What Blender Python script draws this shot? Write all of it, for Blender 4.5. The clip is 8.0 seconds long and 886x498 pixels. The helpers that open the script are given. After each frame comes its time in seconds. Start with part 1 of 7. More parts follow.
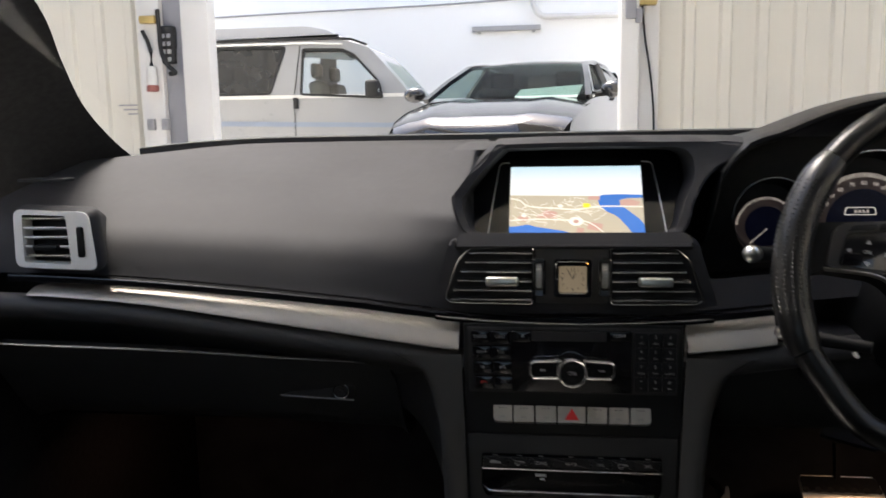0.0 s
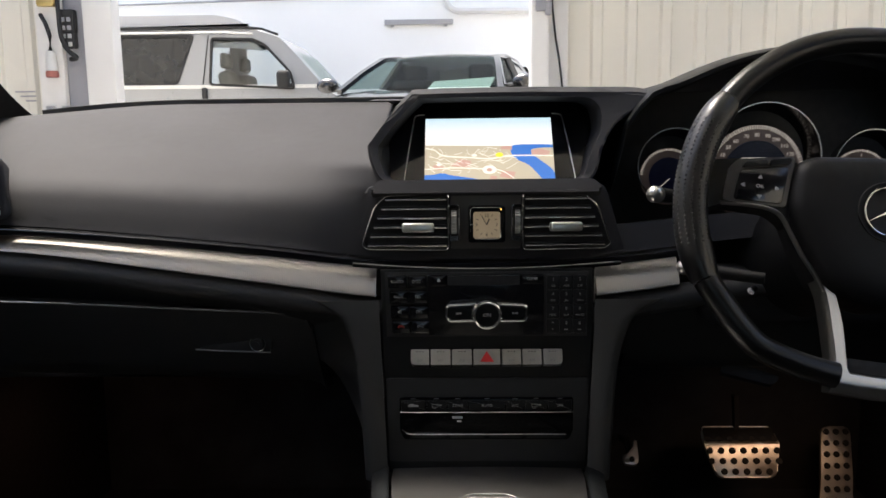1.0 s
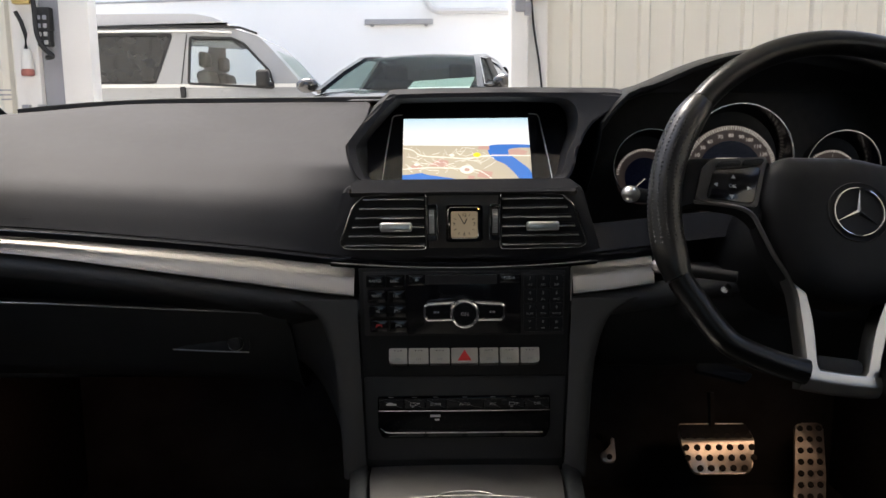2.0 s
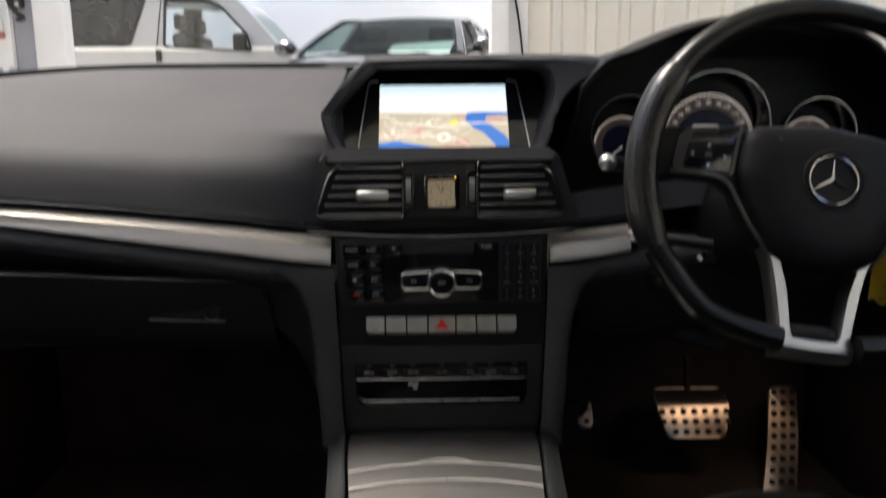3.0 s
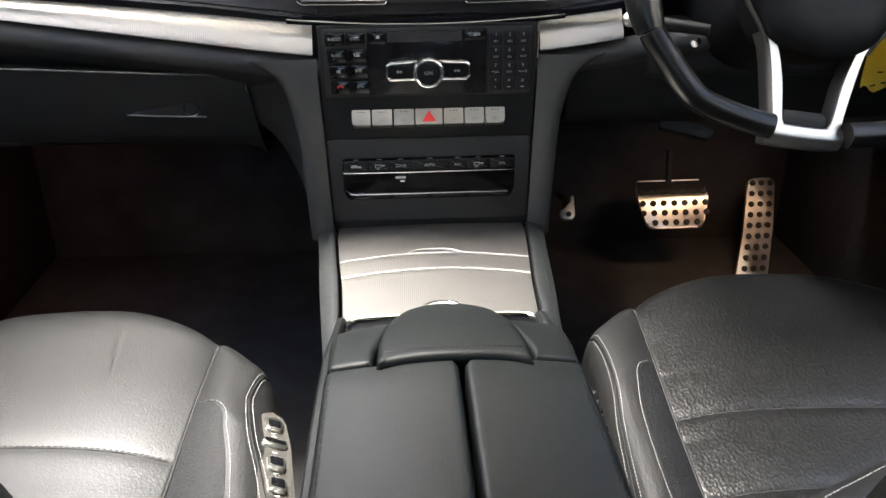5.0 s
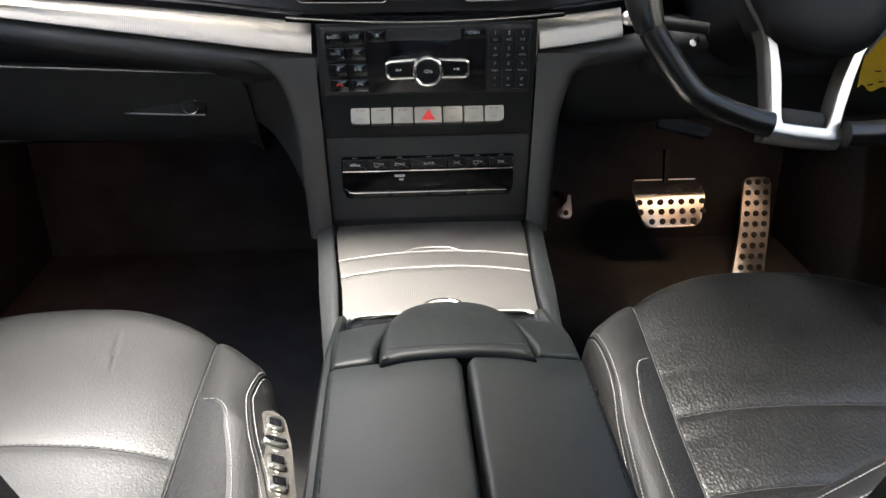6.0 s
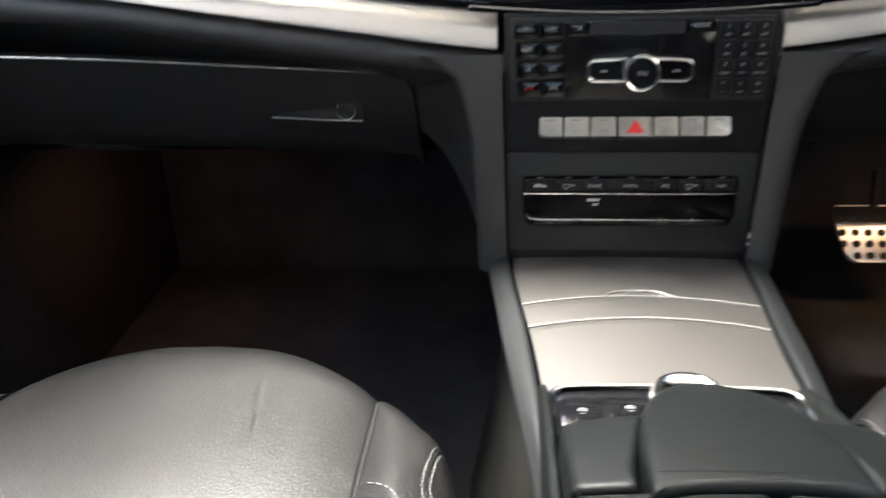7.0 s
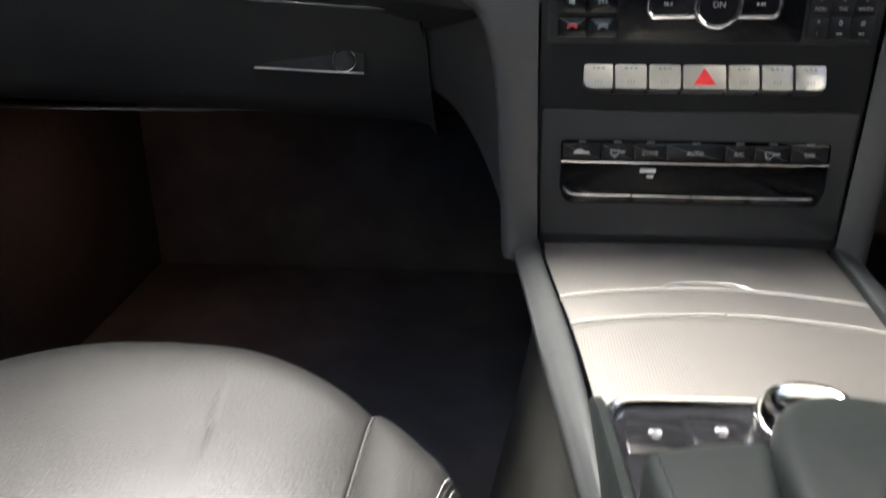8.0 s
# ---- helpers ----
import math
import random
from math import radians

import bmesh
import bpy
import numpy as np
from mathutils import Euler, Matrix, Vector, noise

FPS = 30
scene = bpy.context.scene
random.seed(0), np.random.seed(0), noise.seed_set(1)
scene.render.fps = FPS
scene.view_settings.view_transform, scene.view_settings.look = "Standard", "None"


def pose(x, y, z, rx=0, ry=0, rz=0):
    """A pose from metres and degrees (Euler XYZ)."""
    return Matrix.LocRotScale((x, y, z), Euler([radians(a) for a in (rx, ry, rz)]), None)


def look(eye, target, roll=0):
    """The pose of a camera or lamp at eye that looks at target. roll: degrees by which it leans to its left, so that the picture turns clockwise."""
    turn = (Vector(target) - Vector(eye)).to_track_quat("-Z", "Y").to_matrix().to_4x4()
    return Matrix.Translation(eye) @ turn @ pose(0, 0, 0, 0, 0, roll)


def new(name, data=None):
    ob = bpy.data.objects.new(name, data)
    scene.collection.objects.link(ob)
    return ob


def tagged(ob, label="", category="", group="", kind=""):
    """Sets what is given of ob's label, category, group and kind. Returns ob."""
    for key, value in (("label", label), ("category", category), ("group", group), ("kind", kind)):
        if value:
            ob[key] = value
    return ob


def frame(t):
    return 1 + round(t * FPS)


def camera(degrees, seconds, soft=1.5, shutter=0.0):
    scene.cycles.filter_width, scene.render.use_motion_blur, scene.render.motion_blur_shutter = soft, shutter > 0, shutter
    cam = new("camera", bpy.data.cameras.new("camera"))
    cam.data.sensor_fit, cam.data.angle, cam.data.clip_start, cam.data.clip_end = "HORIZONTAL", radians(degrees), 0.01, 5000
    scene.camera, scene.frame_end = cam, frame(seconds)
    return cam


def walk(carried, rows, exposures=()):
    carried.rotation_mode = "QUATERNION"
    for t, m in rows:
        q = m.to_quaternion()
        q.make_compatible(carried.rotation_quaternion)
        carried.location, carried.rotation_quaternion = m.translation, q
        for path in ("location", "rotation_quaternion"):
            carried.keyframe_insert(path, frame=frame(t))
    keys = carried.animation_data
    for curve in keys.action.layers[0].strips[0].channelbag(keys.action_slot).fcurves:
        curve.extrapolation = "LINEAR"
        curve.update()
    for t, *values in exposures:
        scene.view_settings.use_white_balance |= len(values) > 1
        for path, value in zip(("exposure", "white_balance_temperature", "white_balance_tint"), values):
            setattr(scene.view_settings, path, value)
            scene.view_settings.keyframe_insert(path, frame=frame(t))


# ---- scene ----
# brightness of the camera's picture, of the display and of the small lamps
EXPOSURES = [(0, 1.8, 6600, 10), (3.0, 1.8, 6600, 10), (3.6, 3.62, 6440, 8), (7.2, 3.52, 6400, 8), (8.0, 3.76, 6400, 8)]
SCREEN, LIT, FOOT = 0.29, 0.19, 0.0145

# ---- camera ----
cam = camera(56.4, 8.0, shutter=0.5)
PATH = [
    (0, (-0.024, 0.051, 1.064), (-0.282, 2.012, 0.764), -1.1),
    (0.2, (0.007, 0.037, 1.051), (-0.28, 1.993, 0.747), -1.0),
    (0.4, (-0.004, 0.033, 1.027), (-0.18, 2.002, 0.725), -1.1),
    (0.5, (-0.012, 0.033, 1.019), (-0.148, 2.005, 0.714), -0.9),
    (1, (-0.025, 0.027, 1.009), (-0.077, 2.002, 0.699), -0.7),
    (1.5, (-0.025, 0.024, 1.007), (-0.043, 2.0, 0.697), -0.6),
    (2.8, (-0.015, 0.019, 1.014), (0.011, 1.992, 0.687), -0.5),
    (3, (-0.017, 0.026, 1.013), (0.023, 1.986, 0.618), -0.5),
    (3.2, (-0.021, 0.031, 1.007), (0.015, 1.949, 0.441), -0.8),
    (3.4, (-0.02, 0.029, 1.02), (0.007, 1.877, 0.256), -0.9),
    (3.5, (-0.025, 0.032, 1.01), (0.012, 1.854, 0.184), -0.9),
    (4, (-0.029, 0.034, 1.002), (0.025, 1.845, 0.155), -0.8),
    (4.5, (-0.029, 0.033, 1.002), (0.04, 1.842, 0.153), -0.8),
    (6, (-0.035, 0.032, 1.001), (0.064, 1.839, 0.148), -0.5),
    (6.2, (-0.043, 0.053, 0.996), (0.054, 1.861, 0.146), -0.5),
    (6.5, (-0.079, 0.116, 0.991), (-0.025, 1.928, 0.144), -0.6),
    (6.7, (-0.102, 0.159, 0.985), (-0.139, 1.973, 0.143), -1.2),
    (6.8, (-0.108, 0.174, 0.982), (-0.183, 1.985, 0.136), -0.9),
    (7, (-0.12, 0.199, 0.96), (-0.271, 2.008, 0.121), -1.6),
    (7.2, (-0.129, 0.227, 0.929), (-0.33, 2.023, 0.073), -1.9),
    (7.5, (-0.139, 0.261, 0.875), (-0.348, 2.055, 0.017), -3.3),
    (8, (-0.139, 0.329, 0.863), (-0.306, 2.157, 0.071), -0.5),
]
walk(cam, [(t, look(eye, target, roll)) for t, eye, target, roll in PATH], EXPOSURES)
# ---- world, sun ----
SUN_EL, SUN_ROT = radians(71), radians(-34)
world = bpy.data.worlds.new("sky")
scene.world = world
world.use_nodes = True
_n = world.node_tree.nodes
_sky = _n.new("ShaderNodeTexSky")
_sky.sky_type, _sky.sun_disc = "NISHITA", False
_sky.sun_elevation, _sky.sun_rotation = SUN_EL, SUN_ROT
_sky.air_density, _sky.dust_density = 1.0, 4.0
world.node_tree.links.new(_sky.outputs[0], _n["Background"].inputs[0])
_n["Background"].inputs[1].default_value = 0.15
sun = new("sun", bpy.data.lights.new("sun", "SUN"))
sun.data.energy, sun.data.angle, sun.data.color = 3.6, radians(26), (1.0, 0.95, 0.88)
sun.matrix_world = look((0, 0, 20), (math.sin(SUN_ROT) * -20, math.cos(SUN_ROT) * -20, 20 - 20 * math.tan(SUN_EL)))


# ---- materials ----
def mat(name, color, rough=0.5, metal=0.0, bump=0.0, bscale=400.0, var=0.15, vscale=6.0, rvar=0.08, kind="noise", spec=0.5, wrinkle=0.0, coat=0.0, stretch=(1, 1, 1), aniso=0.0):
    """Principled material with a large and a small scale of variation and fine relief."""
    m = bpy.data.materials.new(name)
    m.use_nodes = True
    nt = m.node_tree
    b = nt.nodes["Principled BSDF"]
    tc = nt.nodes.new("ShaderNodeTexCoord")
    mp = nt.nodes.new("ShaderNodeMapping")
    mp.inputs["Scale"].default_value = stretch
    nt.links.new(tc.outputs["Object"], mp.inputs[0])
    n1 = nt.nodes.new("ShaderNodeTexNoise")
    n1.inputs["Scale"].default_value, n1.inputs["Detail"].default_value = vscale, 6
    nt.links.new(mp.outputs[0], n1.inputs["Vector"])
    ramp = nt.nodes.new("ShaderNodeMapRange")
    ramp.inputs[1].default_value, ramp.inputs[2].default_value = 0.3, 0.7
    ramp.inputs[3].default_value, ramp.inputs[4].default_value = 1 - var, 1 + var
    nt.links.new(n1.outputs[0], ramp.inputs[0])
    mul = nt.nodes.new("ShaderNodeVectorMath")
    mul.operation = "SCALE"
    mul.inputs[0].default_value = color
    nt.links.new(ramp.outputs[0], mul.inputs["Scale"])
    nt.links.new(mul.outputs[0], b.inputs["Base Color"])
    r2 = nt.nodes.new("ShaderNodeMapRange")
    r2.inputs[1].default_value, r2.inputs[2].default_value = 0.3, 0.7
    r2.inputs[3].default_value, r2.inputs[4].default_value = max(0.02, rough - rvar), min(1, rough + rvar)
    n3 = nt.nodes.new("ShaderNodeTexNoise")
    n3.inputs["Scale"].default_value, n3.inputs["Detail"].default_value = vscale * 16, 5
    nt.links.new(mp.outputs[0], n3.inputs["Vector"])
    nt.links.new(n3.outputs[0], r2.inputs[0])
    nt.links.new(r2.outputs[0], b.inputs["Roughness"])
    b.inputs["Metallic"].default_value = metal
    b.inputs["Specular IOR Level"].default_value = spec
    b.inputs["Coat Weight"].default_value = coat
    b.inputs["Coat Roughness"].default_value = 0.05
    b.inputs["Anisotropic"].default_value = aniso
    if bump:
        if kind == "cells":
            t = nt.nodes.new("ShaderNodeTexVoronoi")
            t.inputs["Scale"].default_value = bscale
            out = t.outputs["Distance"]
        elif kind == "lines":
            t = nt.nodes.new("ShaderNodeTexWave")
            t.inputs["Scale"].default_value = bscale
            t.inputs["Distortion"].default_value = 0.15
            out = t.outputs[0]
        else:
            t = nt.nodes.new("ShaderNodeTexNoise")
            t.inputs["Scale"].default_value, t.inputs["Detail"].default_value = bscale, 3
            out = t.outputs[0]
        nt.links.new(mp.outputs[0], t.inputs["Vector"])
        bp = nt.nodes.new("ShaderNodeBump")
        bp.inputs["Strength"].default_value, bp.inputs["Distance"].default_value = bump, 0.001
        nt.links.new(out, bp.inputs["Height"])
        nt.links.new(bp.outputs[0], b.inputs["Normal"])
        if wrinkle:
            w = nt.nodes.new("ShaderNodeTexNoise")
            w.inputs["Scale"].default_value, w.inputs["Detail"].default_value, w.inputs["Distortion"].default_value = 16, 5, 0.4
            nt.links.new(mp.outputs[0], w.inputs["Vector"])
            b2 = nt.nodes.new("ShaderNodeBump")
            b2.inputs["Strength"].default_value, b2.inputs["Distance"].default_value = wrinkle, 0.004
            nt.links.new(w.outputs[0], b2.inputs["Height"])
            nt.links.new(b2.outputs[0], bp.inputs["Normal"])
    return m


def emit(name, color, power):
    m = bpy.data.materials.new(name)
    m.use_nodes = True
    b = m.node_tree.nodes["Principled BSDF"]
    b.inputs["Base Color"].default_value = (*[c * 0.5 for c in color], 1)
    b.inputs["Emission Color"].default_value = (*color, 1)
    b.inputs["Emission Strength"].default_value = power
    b.inputs["Roughness"].default_value = 0.2
    return m


def clear(name, tint=(1, 1, 1), gloss=0.04):
    """Thin glass: lets light through, with a weak mirror on top."""
    m = bpy.data.materials.new(name)
    m.use_nodes = True
    nt = m.node_tree
    nt.nodes.remove(nt.nodes["Principled BSDF"])
    tr, gl, mx = (nt.nodes.new("ShaderNode" + k) for k in ("BsdfTransparent", "BsdfGlossy", "MixShader"))
    tr.inputs[0].default_value = (*tint, 1)
    gl.inputs["Roughness"].default_value = 0.02
    mx.inputs[0].default_value = gloss
    nt.links.new(tr.outputs[0], mx.inputs[1])
    nt.links.new(gl.outputs[0], mx.inputs[2])
    nt.links.new(mx.outputs[0], nt.nodes["Material Output"].inputs[0])
    return m


M_PAD = mat("dash_soft_touch", (0.031, 0.0305, 0.0325), 0.70, bump=0.12, bscale=900, var=0.12, vscale=5, rvar=0.02, kind="cells", spec=0.2)
M_PLASTIC = mat("dark_plastic", (0.0072, 0.0075, 0.008), 0.45, bump=0.08, bscale=1200, var=0.15, vscale=8, rvar=0.03, spec=0.22)
M_LOWER = mat("lower_panel_plastic", (0.050, 0.0505, 0.049), 0.55, bump=0.1, bscale=1000, var=0.15, vscale=6, rvar=0.03, spec=0.22)
M_STACK = mat("stack_panel_plastic", (0.021, 0.0215, 0.0215), 0.52, bump=0.1, bscale=1000, var=0.15, vscale=6, rvar=0.03, spec=0.25)
M_FLANK = mat("console_flank_plastic", (0.014, 0.0155, 0.016), 0.5, bump=0.1, bscale=1000, var=0.15, vscale=6, rvar=0.03, spec=0.3)
M_GLOVE = mat("glovebox_plastic", (0.034, 0.034, 0.034), 0.5, bump=0.1, bscale=1000, var=0.12, vscale=6, rvar=0.03, spec=0.4)
M_LEATHER = mat("black_leather", (0.012, 0.012, 0.0118), 0.39, bump=0.15, bscale=520, var=0.12, vscale=5, rvar=0.03, kind="cells", spec=0.40, wrinkle=0.006)
# same leather, creased, with the driver's shade put into a darker base
M_LEATHER_D = mat("creased_leather_shaded", (0.0085, 0.0085, 0.0083), 0.33, bump=0.42, bscale=400, var=0.12, vscale=5, rvar=0.04, kind="cells", spec=0.40, wrinkle=0.02, stretch=(1.0, 0.7, 1.0))
M_ARM = mat("armrest_leather", (0.0040, 0.0054, 0.0052), 0.48, bump=0.05, bscale=620, var=0.12, vscale=9, rvar=0.03, kind="cells", spec=0.24, wrinkle=0.012)
M_SMOKE = mat("smoked_display", (0.006, 0.006, 0.007), 0.36, var=0.1, rvar=0.02, spec=0.35)
M_PERF = mat("perforated_insert", (0.007, 0.0072, 0.0075), 0.66, bump=0.3, bscale=420, var=0.2, vscale=20, kind="cells", spec=0.22)
M_GLOSS = mat("gloss_black", (0.006, 0.006, 0.007), 0.13, var=0.1, rvar=0.03)
M_DARK = mat("black_recess", (0.008, 0.008, 0.009), 0.7, var=0.2)
M_CHROME = mat("chrome", (0.75, 0.75, 0.74), 0.12, 1.0, var=0.05, rvar=0.05)
M_SATIN = mat("satin_silver", (0.62, 0.61, 0.58), 0.3, 1.0, var=0.03, rvar=0.02)
M_TRIM = mat("ribbed_aluminium_trim", (0.51, 0.485, 0.44), 0.50, 1.0, bump=0.12, bscale=140, var=0.03, kind="lines", vscale=9, rvar=0.015)
M_LID = mat("ribbed_aluminium_lid", (0.34, 0.33, 0.315), 0.40, 1.0, bump=0.10, bscale=160, var=0.03, kind="lines", vscale=9, rvar=0.015)
# grey metal of rings and trim lines, also used for painted-in edge highlights
M_SLAT = mat("grey_metal_and_glints", (0.36, 0.36, 0.36), 0.24, 0.9, var=0.1, rvar=0.03)
M_SPOKE = mat("satin_silver_spoke", (0.43, 0.42, 0.395), 0.33, 1.0, var=0.03, rvar=0.015, vscale=14)
M_SWITCH = mat("silver_switch", (0.5, 0.49, 0.46), 0.32, 1.0, var=0.04, vscale=12, rvar=0.04)
M_PANEL = mat("silver_painted_plastic", (0.085, 0.080, 0.073), 0.38, 0.4, var=0.05, vscale=14)
M_STITCH = mat("white_thread", (0.30, 0.295, 0.28), 0.7, var=0.1)
M_STITCH_D = mat("grey_thread", (0.012, 0.012, 0.012), 0.9, spec=0.1, var=0.1)
M_VENT = mat("silver_vent_paint", (0.86, 0.86, 0.85), 0.36, 0.1, var=0.03, vscale=12, rvar=0.02)
M_DIM = mat("dim_print", (0.10, 0.10, 0.10), 0.6, var=0.03)
M_PRINT = mat("grey_print", (0.26, 0.26, 0.25), 0.5, var=0.03)
M_WHITE = mat("printed_white", (0.6, 0.6, 0.58), 0.5, var=0.03)
M_RED = mat("printed_red", (0.7, 0.03, 0.03), 0.35, var=0.05)
M_DIMRED = mat("dull_red_print", (0.30, 0.015, 0.012), 0.45, var=0.05)
M_WHEEL = mat("wheel_leather", (0.006, 0.006, 0.006), 0.30, bump=0.06, bscale=900, var=0.1, vscale=12, rvar=0.015, kind="cells", spec=0.32)
M_WHEELP = mat("perforated_wheel_leather", (0.008, 0.008, 0.008), 0.3, bump=0.08, bscale=400, var=0.1, vscale=12, rvar=0.015, kind="cells")
M_HUB = mat("airbag_cover", (0.0065, 0.0065, 0.007), 0.5, bump=0.1, bscale=1100, var=0.1, spec=0.18)
M_STEEL = mat("brushed_steel", (0.80, 0.76, 0.72), 0.36, 1.0, bump=0.2, bscale=300, var=0.1, vscale=12)
M_RUBBER = mat("black_rubber", (0.012, 0.012, 0.012), 0.75, var=0.2)
M_CARPET = mat("black_carpet", (0.050, 0.0485, 0.0485), 0.95, bump=0.8, bscale=700, var=0.3, vscale=12, spec=0.1)
M_CLOCK = emit("lit_cream_clock_face", (0.52, 0.41, 0.27), 0.085)
M_LIP = mat("pressed_leather", (0.016, 0.016, 0.016), 0.26, var=0.1, spec=0.5)
M_SIDE = mat("side_carpet", (0.017, 0.017, 0.015), 0.95, bump=0.5, bscale=500, var=0.25, vscale=14, spec=0.1)
M_FASCIA = mat("gloss_black_fascia", (0.003, 0.003, 0.0035), 0.16, var=0.1, rvar=0.02, spec=0.15)
M_EDGE = mat("polished_aluminium_edge", (0.46, 0.45, 0.43), 0.35, 0.8, var=0.05, vscale=12)
M_BINN = mat("satin_dark_panel", (0.042, 0.038, 0.035), 0.40, bump=0.05, bscale=900, var=0.1, vscale=12)
M_CAP = mat("faded_red_plastic", (0.30, 0.10, 0.08), 0.5, var=0.1, vscale=12)
M_GREYHEAD = mat("headliner", (0.25, 0.25, 0.24), 0.9, bump=0.3, bscale=900, var=0.05)
M_YELLOW = mat("yellow_paper", (0.75, 0.52, 0.03), 0.7, var=0.08, vscale=30)
M_SHELL = mat("black_trim_shell", (0.010, 0.010, 0.011), 0.7, var=0.2)
M_CORR = mat("cream_steel_sheet", (0.68, 0.645, 0.56), 0.5, var=0.06, vscale=1.2, bump=0.05, bscale=60, stretch=(1, 1, 0.25))
M_WALL = mat("white_painted_wall", (0.82, 0.82, 0.80), 0.7, var=0.03, vscale=1.0, bump=0.3, bscale=30)
M_POST = mat("pale_steel_column", (0.66, 0.65, 0.63), 0.5, var=0.06, vscale=3)
M_GPOST = mat("darker_grey_steel", (0.26, 0.26, 0.28), 0.5, var=0.1, vscale=3)
M_CONC = mat("concrete", (0.46, 0.45, 0.43), 0.75, bump=0.4, bscale=40, var=0.2, vscale=0.8)
M_VAN = mat("silver_van_paint", (0.27, 0.28, 0.295), 0.35, 0.3, var=0.05, coat=0.6, vscale=2)
M_VANR = mat("grey_roof_moulding", (0.2, 0.21, 0.23), 0.5, var=0.05, vscale=2)
M_POP = mat("pale_grey_roof", (0.42, 0.43, 0.45), 0.45, var=0.05, vscale=2)
M_TINT = mat("tinted_glass", (0.012, 0.014, 0.016), 0.06, var=0.05)
M_CARP = mat("black_car_paint", (0.008, 0.008, 0.009), 0.14, 0.0, coat=0.7, var=0.05, vscale=2, spec=0.5)
M_GLASS = clear("window_glass", gloss=0.015)
M_SIDEGLASS = clear("light_tinted_glass", (0.72, 0.78, 0.76), 0.07)
M_REARGLASS = clear("rear_window_glass", (0.62, 0.65, 0.64), 0.05)
M_PIPE = mat("white_pipe", (0.6, 0.59, 0.56), 0.5, var=0.08, vscale=3)
M_BAR = mat("grey_steel_bar", (0.32, 0.32, 0.32), 0.6, var=0.08, vscale=3)
M_BLUE = mat("blue_stripe", (0.2, 0.24, 0.32), 0.5, var=0.05)
M_CLOTH = mat("grey_seat_cloth", (0.18, 0.17, 0.16), 0.9, var=0.1)
M_BRASS = mat("brass_fitting", (0.5, 0.38, 0.16), 0.4, 1.0, var=0.1)


# ---- mesh helpers ----
def part(name, bm, material, parent=None, label="", sharp=40):
    """One mesh object, from a bmesh in world coordinates, under a thing or a part."""
    off = parent.matrix_world.translation.copy() if parent else Vector((0, 0, 0))
    bmesh.ops.recalc_face_normals(bm, faces=bm.faces[:])
    for e in bm.edges:
        e.smooth = len(e.link_faces) == 2 and e.calc_face_angle(0) < radians(sharp)
    for f in bm.faces:
        f.smooth = True
    if parent:
        root = parent
        while root.parent:
            root = root.parent
        off = root.location.copy()
        bmesh.ops.translate(bm, verts=bm.verts[:], vec=-off)
    me = bpy.data.meshes.new(name)
    bm.to_mesh(me)
    bm.free()
    me.materials.append(material)
    ob = new(name, me)
    if parent:
        ob.parent = parent
    if label:
        ob["label"] = label
    return ob


def thing(name, at, label, category, group="", kind=""):
    ob = new(name)
    ob.empty_display_size = 0.05
    ob.location = at
    return tagged(ob, label, category, group, kind)


def B():
    return bmesh.new()


def rbox(bm, c, s, r=0.003, seg=2, rot=None):
    """A box with rounded edges; rot: Euler degrees."""
    res = bmesh.ops.create_cube(bm, size=1)
    vs = res["verts"]
    bmesh.ops.scale(bm, vec=s, verts=vs)
    if r > 0:
        r = min(r, min(s) * 0.49)
        es = list({e for v in vs for e in v.link_edges})
        out = bmesh.ops.bevel(bm, geom=es, offset=r, segments=seg, affect="EDGES", profile=0.5)
        vs = list({v for f in out["faces"] for v in f.verts} | {v for v in vs if v.is_valid})
    m = Matrix.Translation(c)
    if rot is not None:
        m = m @ Euler([radians(a) for a in rot]).to_matrix().to_4x4()
    bmesh.ops.transform(bm, matrix=m, verts=vs)
    return bm


def cyl(bm, c, axis, r, h, seg=20, r2=None, bev=0.0):
    """A round rod or cone from c along axis."""
    axis = Vector(axis).normalized()
    res = bmesh.ops.create_cone(bm, cap_ends=True, segments=seg, radius1=r, radius2=r if r2 is None else r2, depth=h)
    vs = res["verts"]
    if bev:
        es = [e for e in {e for v in vs for e in v.link_edges} if len(e.link_faces) == 2 and e.calc_face_angle(0) > 1]
        out = bmesh.ops.bevel(bm, geom=es, offset=bev, segments=2, affect="EDGES")
        vs = list({v for f in out["faces"] for v in f.verts} | {v for v in vs if v.is_valid})
    q = Vector((0, 0, 1)).rotation_difference(axis)
    bmesh.ops.transform(bm, matrix=Matrix.Translation(Vector(c) + axis * h / 2) @ q.to_matrix().to_4x4(), verts=vs)
    return bm


def ball(bm, c, r, s=(1, 1, 1), seg=16):
    res = bmesh.ops.create_uvsphere(bm, u_segments=seg, v_segments=seg // 2 + 2, radius=r)
    bmesh.ops.transform(bm, matrix=Matrix.Translation(c) @ Matrix.Diagonal((*s, 1)), verts=res["verts"])
    return bm


